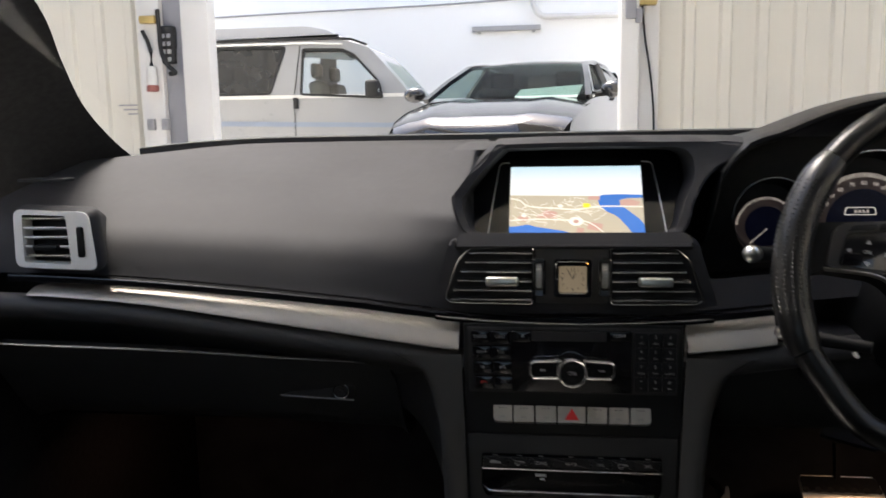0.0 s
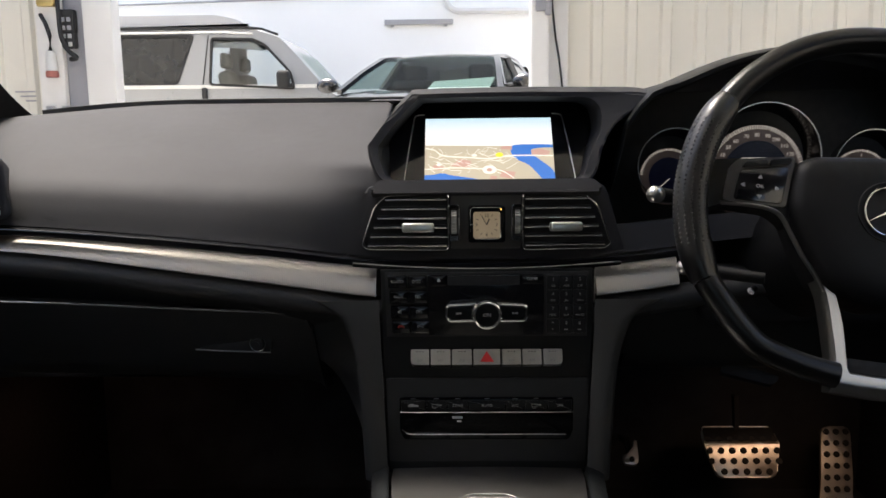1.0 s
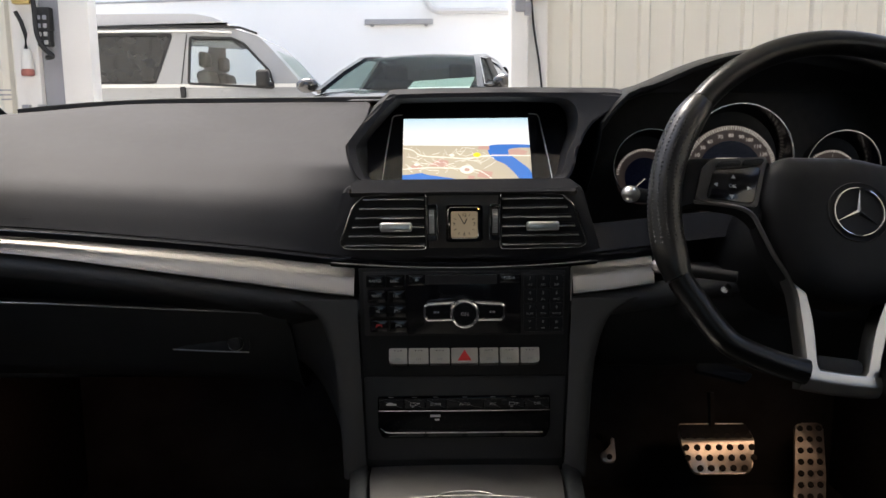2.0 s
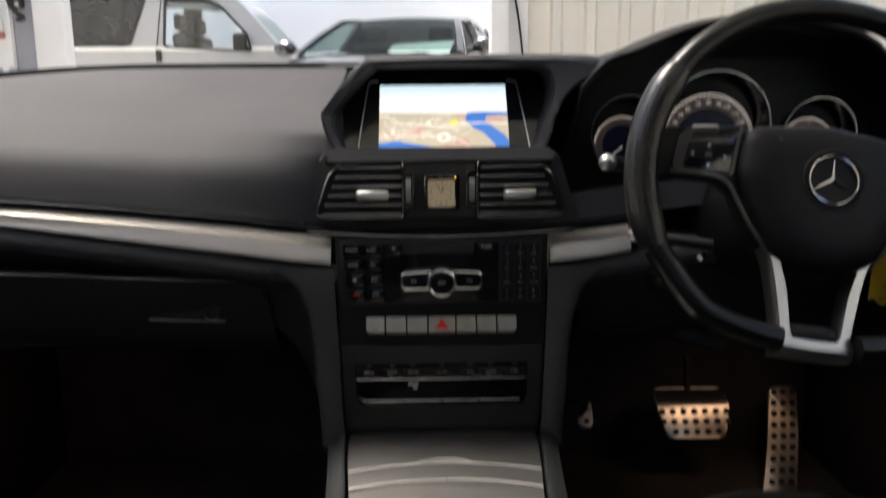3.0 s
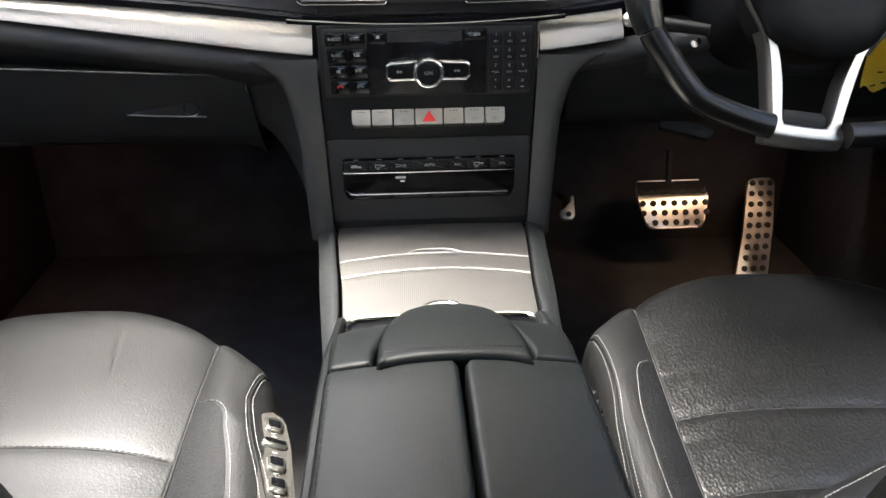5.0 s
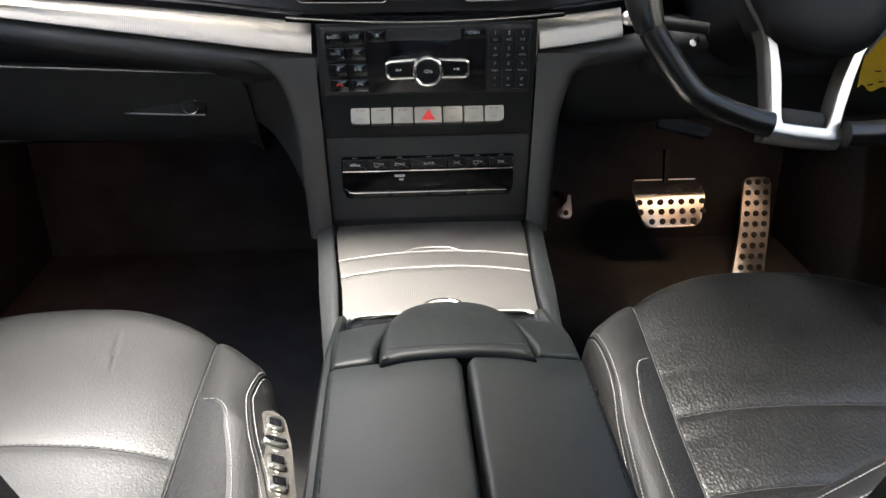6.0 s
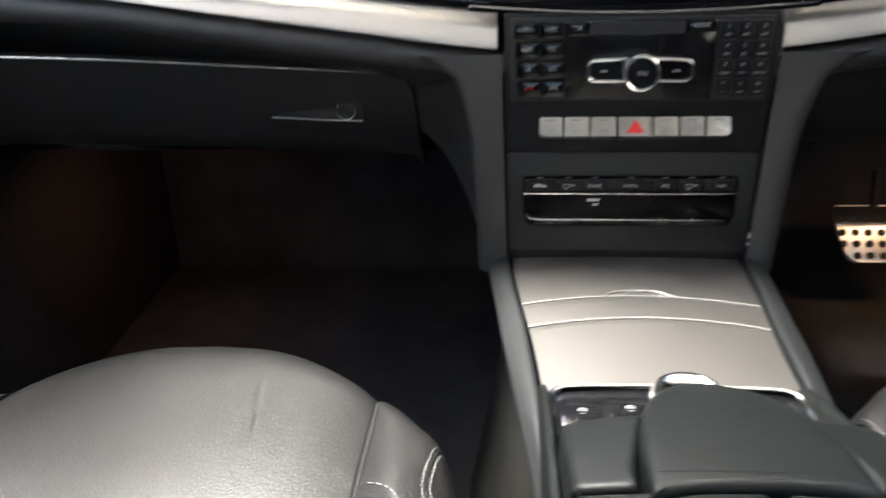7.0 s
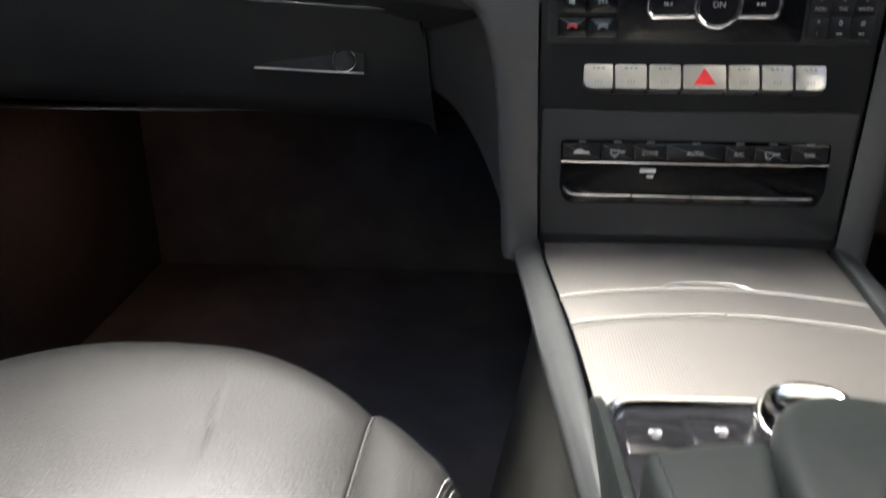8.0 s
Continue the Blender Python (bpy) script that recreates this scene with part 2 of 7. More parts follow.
def sweep(bm, pts, prof, closed=False, up=(0, 0, 1), scale=None):
    """Sweeps a closed profile (list of (side, up) pairs, or a radius) along points."""
    if isinstance(prof, (int, float)):
        prof = [(prof * math.cos(a), prof * math.sin(a)) for a in [k * math.tau / 8 for k in range(8)]]
    pts = [Vector(p) for p in pts]
    n, rings = len(pts), []
    for i, p in enumerate(pts):
        a = pts[i - 1] if (i or closed) else p
        b = pts[(i + 1) % n] if (i < n - 1 or closed) else p
        t = (b - a).normalized()
        side = t.cross(Vector(up))
        side = side.normalized() if side.length > 1e-6 else Vector((1, 0, 0))
        u = side.cross(t).normalized()
        k = scale[i] if scale else 1.0
        rings.append([bm.verts.new(p + side * x * k + u * y * k) for x, y in prof])
    m = len(prof)
    for i in range(n if closed else n - 1):
        r0, r1 = rings[i], rings[(i + 1) % n]
        for j in range(m):
            bm.faces.new((r0[j], r0[(j + 1) % m], r1[(j + 1) % m], r1[j]))
    if not closed:
        bm.faces.new(rings[0][::-1])
        bm.faces.new(rings[-1])
    return bm


def grid(bm, f, us, vs, wrap=False):
    """A surface through f(u, v) over two lists of values."""
    rows = [[bm.verts.new(f(u, v)) for v in vs] for u in us]
    for i in range(len(us) - 1):
        for j in range(len(vs) - (0 if wrap else 1)):
            k = (j + 1) % len(vs)
            bm.faces.new((rows[i][j], rows[i + 1][j], rows[i + 1][k], rows[i][k]))
    return rows


def lin(a, b, n):
    return [a + (b - a) * i / (n - 1) for i in range(n)]


def interp(x, pts):
    """Smooth interpolation through (x, value) pairs."""
    if x <= pts[0][0]:
        return pts[0][1]
    for i in range(len(pts) - 1):
        (x0, y0), (x1, y1) = pts[i], pts[i + 1]
        if x <= x1:
            h, s = x1 - x0, (x - x0) / (x1 - x0)
            d = (y1 - y0) / h
            d0 = d if i == 0 else 0.5 * (d + (y0 - pts[i - 1][1]) / (x0 - pts[i - 1][0]))
            d1 = d if i == len(pts) - 2 else 0.5 * (d + (pts[i + 2][1] - y1) / (pts[i + 2][0] - x1))
            return (y0 * (1 + 2 * s) * (1 - s) ** 2 + d0 * h * s * (1 - s) ** 2 + y1 * s * s * (3 - 2 * s) - d1 * h * s * s * (1 - s))
    return pts[-1][1]


def round_poly(pts, r, n=5):
    """A polygon's corners rounded; r: one radius or one per corner."""
    out, m = [], len(pts)
    rs = r if isinstance(r, (list, tuple)) else [r] * m
    for i in range(m):
        p, a, b = Vector(pts[i]), Vector(pts[i - 1]), Vector(pts[(i + 1) % m])
        u, w = (a - p), (b - p)
        k = min(rs[i], u.length * 0.45, w.length * 0.45)
        if k <= 0:
            out.append(tuple(p))
            continue
        s, e = p + u.normalized() * k, p + w.normalized() * k
        for j in range(n + 1):
            t = j / n
            out.append(tuple(s * (1 - t) ** 2 + p * 2 * t * (1 - t) + e * t * t))
    return out


def slab(bm, pts, o, u, v, depth, bev=0.0, seg=2):
    """A plate: polygon pts in the plane o + a*u + b*v, thickened backwards along u x v's reverse."""
    o, u, v = Vector(o), Vector(u), Vector(v)
    n = u.cross(v).normalized()
    front = [bm.verts.new(o + u * a + v * b) for a, b in pts]
    back = [bm.verts.new(o + u * a + v * b - n * depth) for a, b in pts]
    f = bm.faces.new(front)
    bm.faces.new(back[::-1])
    m = len(pts)
    for i in range(m):
        bm.faces.new((front[i], back[i], back[(i + 1) % m], front[(i + 1) % m]))
    if bev:
        bmesh.ops.bevel(bm, geom=list(f.edges), offset=bev, segments=seg, affect="EDGES", profile=0.5)
    return bm


def ring_plate(bm, outer, inner, o, u, v, depth):
    """A frame between two outlines with the same number of points."""
    o, u, v = Vector(o), Vector(u), Vector(v)
    n = u.cross(v).normalized()
    L = [[bm.verts.new(o + u * a + v * b - n * d) for a, b in pts] for pts, d in ((outer, 0), (inner, 0), (inner, depth), (outer, depth))]
    m = len(outer)
    for k in range(4):
        p, q = L[k], L[(k + 1) % 4]
        for i in range(m):
            bm.faces.new((p[i], q[i], q[(i + 1) % m], p[(i + 1) % m]))
    return bm


def arcpts(pts, n=6):
    """A smooth open curve through points."""
    out = []
    for i in range(len(pts) - 1):
        p0, p1, p2, p3 = pts[max(i - 1, 0)], pts[i], pts[i + 1], pts[min(i + 2, len(pts) - 1)]
        for k in range(n):
            t = k / n
            out.append(tuple(0.5 * (2 * b + (c - a) * t + (2 * a - 5 * b + 4 * c - d) * t * t + (3 * b - a - 3 * c + d) * t ** 3) for a, b, c, d in zip(p0, p1, p2, p3)))
    return out + [pts[-1]]


def around(pts, w):
    """A closed outline shrunk about its middle."""
    cx, cy = sum(p[0] for p in pts) / len(pts), sum(p[1] for p in pts) / len(pts)
    return [(cx + (a - cx) * w, cy + (b - cy) * w) for a, b in pts]


def lettering(text, at, u, v, size, depth=0.0003, align="CENTER"):
    """A bmesh of raised characters in the built-in font, in the plane of u (along) and v (up)."""
    cu = bpy.data.curves.new("text", "FONT")
    cu.body, cu.size, cu.align_x, cu.align_y, cu.extrude = text, size, align, "CENTER", depth
    cu.resolution_u = 2
    ob = bpy.data.objects.new("text", cu)
    scene.collection.objects.link(ob)
    bpy.context.view_layer.update()
    me = bpy.data.meshes.new_from_object(ob.evaluated_get(bpy.context.evaluated_depsgraph_get()))
    bm = B()
    bm.from_mesh(me)
    bpy.data.objects.remove(ob)
    bpy.data.meshes.remove(me)
    bpy.data.curves.remove(cu)
    u, v = Vector(u).normalized(), Vector(v).normalized()
    w = u.cross(v)
    bm.transform(Matrix.Translation(at) @ Matrix((u, v, w)).transposed().to_4x4())
    return bm


X, Y, Z = Vector((1, 0, 0)), Vector((0, 1, 0)), Vector((0, 0, 1))
M_CARGLASS = clear("dark_car_windscreen", (0.36, 0.46, 0.43), 0.06)
M_PAPER = mat("white_paper", (0.8, 0.82, 0.84), 0.6, var=0.02)
# ---- the garage ----
def corrugated(name, x0, x1, y, z0, z1, label):
    """A trapezoidal steel sheet wall with ribs, thick enough to stop light."""
    bm = B()
    pitch, pts = 0.26, []
    x = x0
    while x < x1:
        pts += [(x, 0), (x + 0.16, 0), (x + 0.18, -0.03), (x + 0.24, -0.03)]
        x += pitch
    pts = [(min(p, x1), q) for p, q in pts]
    lo = [[bm.verts.new((px, y + py + d, z)) for px, py in pts] for d, z in ((0, z0), (0, z1), (0.08, z1), (0.08, z0))]
    for k in range(4):
        p, q = lo[k], lo[(k + 1) % 4]
        for i in range(len(pts) - 1):
            if (p[i].co - p[i + 1].co).length > 1e-5:
                bm.faces.new((p[i], p[i + 1], q[i + 1], q[i]))
    return tagged(part(name, bm, M_CORR, sharp=20), label, "wall", kind="structure")


def plain(name, lo, hi, material, label, category):
    bm = B()
    c = [(a + b) / 2 for a, b in zip(lo, hi)]
    rbox(bm, c, [b - a for a, b in zip(lo, hi)], 0.0)
    return tagged(part(name, bm, material), label, category, kind="structure")


PY = 6.5
plain("ground", (-60, -40, -0.3), (60, 60, 0), M_CONC, "grey concrete ground of the workshop and yard", "ground")
corrugated("wall_north_west", -8, -3.12, PY, 0, 5, "cream ribbed steel sheet wall beside the opening")
corrugated("wall_north_east", 0.78, 8, PY, 0, 5, "cream ribbed steel sheet wall beside the opening")
plain("wall_lintel", (-3.12, PY, 3.2), (0.78, PY + 0.08, 5), M_CORR, "steel sheet above the opening", "wall")
plain("wall_west", (-8.1, -5, 0), (-8, PY, 5), M_CORR, "cream steel wall of the workshop", "wall")
plain("wall_east", (8, -5, 0), (8.1, PY, 5), M_CORR, "cream steel wall of the workshop", "wall")
# unseen back wall, opened behind the car to let in fill light
for _x0, _x1, _z0 in ((-8, -3.2, 0), (3.2, 8, 0), (-3.2, 3.2, 3.4)):
    plain("wall_south", (_x0, -5.1, _z0), (_x1, -5, 5), M_CORR, "unseen cream steel wall round an opening added for rear light", "wall")
# unseen roof, its gaps placed to put sun on the passenger's side
for _x0, _x1 in ((-8, -6.3), (-4.7, -3.7), (-0.92, 3.0), (6.2, 8)):
    plain("ceiling", (_x0, -5, 5), (_x1, PY, 5.1), M_CORR, "unseen steel roof sheet, gapped so that sun reaches the seats", "ceiling")
plain("wall_yard", (-14, 13, 0), (12, 13.3, 7), M_WALL, "white painted wall across the yard", "wall")


# ---- the car's shell ----
shell = thing("car_shell", (0, 0, 0.25), "black inner shell of a car with pillars, doors and roof", "car body", kind="structure")
bm = B()
rbox(bm, (0, -0.14, 0.27), (1.5, 3.44, 0.04), 0.01)
part("floor_pan", bm, M_CARPET, shell, "black carpeted floor")
bm = B()
rbox(bm, (0, 1.58, 0.6), (1.64, 0.04, 0.75), 0.01)
rbox(bm, (0, 1.48, 0.95), (1.64, 0.2, 0.03), 0.01)
part("bulkhead", bm, M_CARPET, shell)
bm = B()
rbox(bm, (0, 0.29, 0.335), (0.2, 2.5, 0.12), 0.03, 3)
part("tunnel", bm, M_CARPET, shell)
for s in (-1, 1):
    bm = B()
    rbox(bm, (s * 0.78, 0.03, 0.61), (0.1, 3.16, 0.68), 0.03, 3)
    rbox(bm, (s * 0.725, 0.35, 0.74), (0.06, 0.9, 0.07), 0.025, 3)
    part("door_panel", bm, M_SHELL, shell)
    # front pillar: broad at its foot, raked back to the roof
    bm = B()
    EDGE = [(0.70, 1.40, 0.99), (0.715, 1.31, 1.043), (0.70, 1.20, 1.098), (0.655, 1.08, 1.152), (0.602, 0.95, 1.21), (0.56, 0.75, 1.275), (0.53, 0.45, 1.335)]

    def pil(t, w):
        x, y, z = (interp(t, [(i, e[c]) for i, e in enumerate(EDGE)]) for c in range(3))
        wide = interp(t, [(0, 0.2), (2, 0.19), (4, 0.11), (6, 0.08)])
        return (s * (x + w * wide * 0.75), y - w * wide * 0.75, z - w * wide * 0.25 + 0.012 * math.sin(w * math.pi))
    grid(bm, pil, lin(0, 6, 30), lin(0, 1, 8))
    bmesh.ops.solidify(bm, geom=bm.faces[:], thickness=0.025)
    part("front_pillar", bm, M_SHELL, shell)
    bm = B()
    sweep(bm, [(s * 0.72, -0.75, 0.95), (s * 0.6, -1.05, 1.3)], [(-0.16, -0.05), (0.16, -0.05), (0.16, 0.05), (-0.16, 0.05)])
    part("rear_pillar", bm, M_SHELL, shell)
bm = B()
grid(bm, lambda u, v: (u, v, 1.36 - 0.10 * (u / 0.6) ** 4 - 0.04 * ((v + 0.3) / 0.8) ** 4), lin(-0.62, 0.62, 13), lin(-1.15, 0.65, 16))
bmesh.ops.solidify(bm, geom=bm.faces[:], thickness=0.03)
part("roof", bm, M_GREYHEAD, shell)
for s in (-1, 1):
    bm = B()
    grid(bm, lambda y, v: (s * (0.76 - 0.17 * v), y, 0.94 + 0.40 * v), lin(-1.3, -0.25, 6), lin(0, 1, 5))
    bmesh.ops.solidify(bm, geom=bm.faces[:], thickness=0.01)
    part("rear_side_glass", bm, M_REARGLASS, shell)
bm = B()
grid(bm, lambda x, v: (x, -1.1 - 0.42 * v, 1.345 - 0.38 * v), lin(-0.66, 0.66, 5), lin(0, 1, 5))
bmesh.ops.solidify(bm, geom=bm.faces[:], thickness=0.01)
part("rear_window", bm, M_REARGLASS, shell)
bm = B()
rbox(bm, (0, -1.5, 0.62), (1.5, 0.06, 0.7), 0.02)
rbox(bm, (0, -1.25, 0.95), (1.4, 0.5, 0.05), 0.02)
part("parcel_shelf", bm, M_SHELL, shell)
bm = B()
rbox(bm, (0, -0.72, 0.45), (1.3, 0.5, 0.26), 0.06, 3)
rbox(bm, (0, -1.0, 0.78), (1.3, 0.18, 0.5), 0.06, 3, (-18, 0, 0))
part("rear_bench", bm, M_LEATHER, shell, "black leather rear bench")
bm = B()
slab(bm, [(-0.68, 0), (0.68, 0), (0.57, 1.0), (-0.57, 1.0)], (0, 1.42, 1.015), X, Vector((0, -0.93, 0.31)), 0.004)
ws = part("windscreen", bm, M_GLASS, shell)
ws.visible_shadow = False
bm = B()
grid(bm, lambda x, v: (x, 1.45 + 1.35 * v, 0.93 - 0.06 * v - 0.16 * v ** 4 - 0.06 * abs(x / 0.78) ** 4), lin(-0.78, 0.78, 15), lin(0, 1, 12))
bmesh.ops.solidify(bm, geom=bm.faces[:], thickness=0.03)
part("bonnet", bm, M_CARP, shell)

# ---- dashboard ----
dash = thing("dashboard", (0, 1.1, 0.6), "black soft-touch car dashboard with ribbed aluminium trim", "dashboard")
TOPZ = [(-0.75, 0.893), (-0.63, 0.889), (-0.505, 0.880), (-0.384, 0.8675), (-0.257, 0.853), (-0.13, 0.838), (0.0, 0.836)]
BOTZ = [(-0.75, 0.881), (-0.63, 0.875), (-0.505, 0.862), (-0.386, 0.8425), (-0.258, 0.822), (-0.13, 0.804), (0.0, 0.80)]


def face_y(x):
    return 0.982 - 0.045 * max(0.0, (abs(x) - 0.13) / 0.5) ** 1.6


def pad_point(x, v):
    """The cover of the dashboard: v runs from the trim, up over the bulge and back to the windscreen."""
    zb, yb = interp(-abs(x), TOPZ) + 0.012, face_y(x) + 0.004
    prof = [(0.0, 0.0, 0.0), (0.12, 0.012, 0.028), (0.24, 0.026, 0.05), (0.36, 0.05, 0.068), (0.5, 0.11, 0.098), (0.7, 0.24, 0.135), (0.9, 0.39, 0.168), (0.96, 0.425, 0.172), (1.0, 0.45, 0.15)]
    dy = interp(v, [(a, b) for a, b, c in prof])
    dz = interp(v, [(a, c) for a, b, c in prof])
    rear_z = 1.037 - 0.012 * max(0, (abs(x) - 0.45) / 0.25) ** 2
    k = (rear_z - zb) / 0.172
    end = max(0.0, (abs(x) - 0.53) / 0.12)
    y, z = yb + dy * (1 - 0.08 * end) + 0.012 * min(1, end) * (1 - v), zb + dz * k - 0.004 * min(1, end)
    w = min(1.0, max(0.0, (x + 0.34) / 0.2)) if x < 0 else 0.0
    w = (0.6 + 0.36 * min(1.0, max(0.0, (x + 0.215) / 0.085)) ** 1.5) * w * w * (3 - 2 * w) * min(1.0, max(0.0, (1.036 - z) / 0.08))
    return (x, y - w * max(0.0, y - 0.985 - max(0.0, z - 0.93) * 0.32), z)


bm = B()
grid(bm, pad_point, lin(-0.75, -0.122, 56), lin(0, 1, 48))
grid(bm, pad_point, lin(0.122, 0.612, 30), lin(0, 0.13, 8))
grid(bm, pad_point, lin(0.612, 0.75, 10), lin(0, 1, 24))
grid(bm, lambda x, v: (x, 1.0 + v * 0.43, 1.03 + 0.008 * math.sin(v * 3)), lin(-0.14, 0.14, 6), lin(0.1, 1, 6))
part("dash_cover", bm, M_PAD, dash, "grained grey-black soft dash cover", sharp=60)
bm = B()
sweep(bm, [(x, 1.425, 1.034 - 0.012 * max(0, (abs(x) - 0.45) / 0.25) ** 2) for x in lin(-0.72, 0.72, 40)], [(-0.03, -0.02), (0.03, -0.02), (0.03, 0.012), (0.0, 0.014), (-0.016, 0.010)])
part("windscreen_rubber", bm, M_RUBBER, dash)


def strip(bm, x0, x1, top, bot, proud, n=40, tilt=0.0):
    """A long moulded strip following the dash face between two heights."""
    def f(x, v):
        zt, zb = top(x), bot(x)
        return (x, face_y(x) - proud * (1 - abs(2 * v - 1) ** 14) + tilt * (0.55 * v + 0.45 * v * v - 0.41), zb + (zt - zb) * v)
    grid(bm, f, lin(x0, x1, n), [0, 0.01, 0.03, 0.07, 0.14, 0.22, 0.3, 0.4, 0.5, 0.6, 0.7, 0.8, 0.88, 0.94, 0.97, 0.99, 1])


tz, bz = lambda x: interp(-abs(x), TOPZ), lambda x: interp(-abs(x), BOTZ)
for x0, x1 in ((-0.63, -0.129), (0.128, 0.222)):
    bm = B()

    def tipped(x):
        k = min(1, (x - x0 + 0.004) / 0.03) if x0 < 0 else 1
        return tz(x) - (tz(x) - bz(x)) * (1 - k) * 0.5
    strip(bm, x0, x1, tz if x0 > 0 else tipped, bz, 0.005, tilt=0.022)
    part("aluminium_trim", bm, M_TRIM, dash, "finely ribbed aluminium trim strip")
    bm = B()
    strip(bm, x0 - (0.02 if x0 < 0 else 0), x1, lambda x: tz(x) + 0.011, lambda x: tz(x) + 0.0015, 0.011)
    part("gloss_strip", bm, M_GLOSS, dash)
    bm = B()
    sweep(bm, [(x, face_y(x) - 0.0095, tz(x) + 0.0085) for x in lin(x0, x1, 40)], 0.0010)
    part("chrome_line", bm, M_SLAT, dash)

# lower panel and glove box, passenger's side
GB = [(-0.70, 0.820), (-0.62, 0.813), (-0.50, 0.8035), (-0.37, 0.791), (-0.24, 0.780), (-0.2, 0.777)]


def low_point(x, v):
    zt = bz(x)
    prof = [(0, 0.0, 0.0), (0.1, -0.007, -0.003), (0.25, -0.014, -0.015), (0.4, -0.008, -0.028), (0.55, 0.012, -0.036), (0.85, 0.11, -0.10), (0.95, 0.13, -0.118), (1.0, 0.18, -0.125)]
    return (x, face_y(x) + interp(v, [(a, b) for a, b, c in prof]) + 0.002, zt + interp(v, [(a, c) for a, b, c in prof]))


bm = B()
grid(bm, low_point, lin(-0.75, -0.118, 40), lin(0, 1, 16))
grid(bm, low_point, lin(0.118, 0.75, 30), lin(0, 1, 16))
part("lower_panel", bm, M_GLOVE, dash)
gx = lambda z, x: face_y(x) + 0.012 + (0.80 - z) * 0.75
bm = B()
rows = []
GX = [-0.70, -0.68, -0.5, -0.4, -0.3, -0.235, -0.222, -0.216]
for i, x in enumerate(GX):
    zt = interp(x, GB) - (0.012 if i == 0 else 0) - (0.004 if i == 6 else 0.016 if i == 7 else 0)
    rows.append([bm.verts.new((x, gx(z, x) + d, z)) for z, d in ((zt - 0.002, 0.02), (zt - 0.002, 0.003), (zt - 0.005, 0), (zt - 0.04, 0), (zt - 0.095, 0.0), (zt - 0.118, 0.008), (zt - 0.13, 0.06))])
for a, b in zip(rows, rows[1:]):
    for j in range(6):
        bm.faces.new((a[j], b[j], b[j + 1], a[j + 1]))
bm.faces.new(rows[-1])
glove = part("glovebox_door", bm, M_GLOVE, dash)
# panel between the glove box and the centre stack
bm = B()


def side_fill(u, v):
    z = 0.803 - v * (0.103 + 0.11 * u * u)
    x = -0.226 + 0.074 * u + 0.012 * v * u
    return (x, (gx(z, -0.22) + 0.012) * (1 - u) + 0.980 * u + 0.010 * math.sin(math.pi * u) * (0.3 + 0.7 * v) + 0.02 * max(0.0, v - 0.85), z)


grid(bm, side_fill, lin(0, 1, 14), lin(0, 1, 16))
part("side_fill", bm, M_GLOVE, dash, sharp=60)
# dark sheet added under the glove box, standing in for the footwell's shade
bm = B()
grid(bm, lambda x, v: (x, 1.100 + 0.42 * v, 0.668 - 0.10 * v), lin(-0.72, -0.16, 6), lin(0, 1, 4))
bmesh.ops.solidify(bm, geom=bm.faces[:], thickness=0.012)
part("footwell_shade", bm, M_DARK, dash)
# bright bead added along the door's edge, in place of its highlight
bm = B()
sweep(bm, [(x, gx(interp(x, GB), x) - 0.001, interp(x, GB) - 0.002) for x in lin(-0.68, -0.228, 34)] + [(-0.219, gx(0.77, -0.22) - 0.001, interp(-0.22, GB) - 0.008), (-0.2165, gx(0.74, -0.22) - 0.001, 0.745)], 0.0013)
part("door_edge_glint", bm, M_SLAT, glove)
bm = B()
hx0, hx1, hz = -0.366, -0.270, 0.727
hy = gx(hz, -0.33) - 0.004
slab(bm, round_poly([(hx0, hz - 0.004), (hx1, hz - 0.006), (hx1, hz + 0.014), (hx0 + 0.028, hz + 0.014)], 0.004), (0, hy, 0), X, Z, 0.01, 0.001)
part("handle", bm, M_DARK, glove, "recessed black handle")
bm = B()
sweep(bm, [(hx0, hy - 0.002, hz - 0.002), (hx0 + 0.045, hy - 0.004, hz - 0.004), (hx1, hy - 0.004, hz - 0.006)], 0.0010)
part("handle_lip", bm, M_BAR, glove)
bm = B()
cyl(bm, (-0.287, hy - 0.001, hz + 0.005), (0, -1, 0), 0.0075, 0.004, 24, bev=0.001)
cyl(bm, (-0.287, hy - 0.005, hz + 0.005), (0, -1, 0), 0.003, 0.001, 12)
part("lock", bm, M_PAD, glove)
bm = B()
sweep(bm, [(-0.287 + 0.0098 * math.cos(t), hy - 0.0015, hz + 0.005 + 0.0098 * math.sin(t)) for t in [k * math.tau / 28 for k in range(28)]], 0.0008, closed=True, up=Y)
part("lock_ring", bm, M_SLAT, glove)
bm = B()
slab(bm, round_poly([(hx0 - 0.002, hz - 0.002), (hx0 + 0.033, hz - 0.003), (hx0 + 0.033, hz + 0.012), (hx0 + 0.020, hz + 0.012)], 0.003), (0, hy - 0.0015, 0), X, Vector((0, 0.5, 1)).normalized(), 0.004, 0.001)
part("finger_grip", bm, M_BINN, glove)
# embossed writing on the cover
for txt, dx in (("SRS", -0.055), ("AIRBAG", 0.0)):
    p = Vector(pad_point(-0.506 + dx * 0.5, 0.045))
    part("embossed_letters", lettering(txt, p + Vector((0, -0.0006, 0)), X, (0, 0.35, 1), 0.0066, 0.0001), M_PAD, dash)


# outer air vent
def vent_frame(name, outer, inner, o, parent, material, label):
    bm = B()
    ring_plate(bm, outer, inner, o, X, Z, 0.02)
    return part(name, bm, material, parent, label)


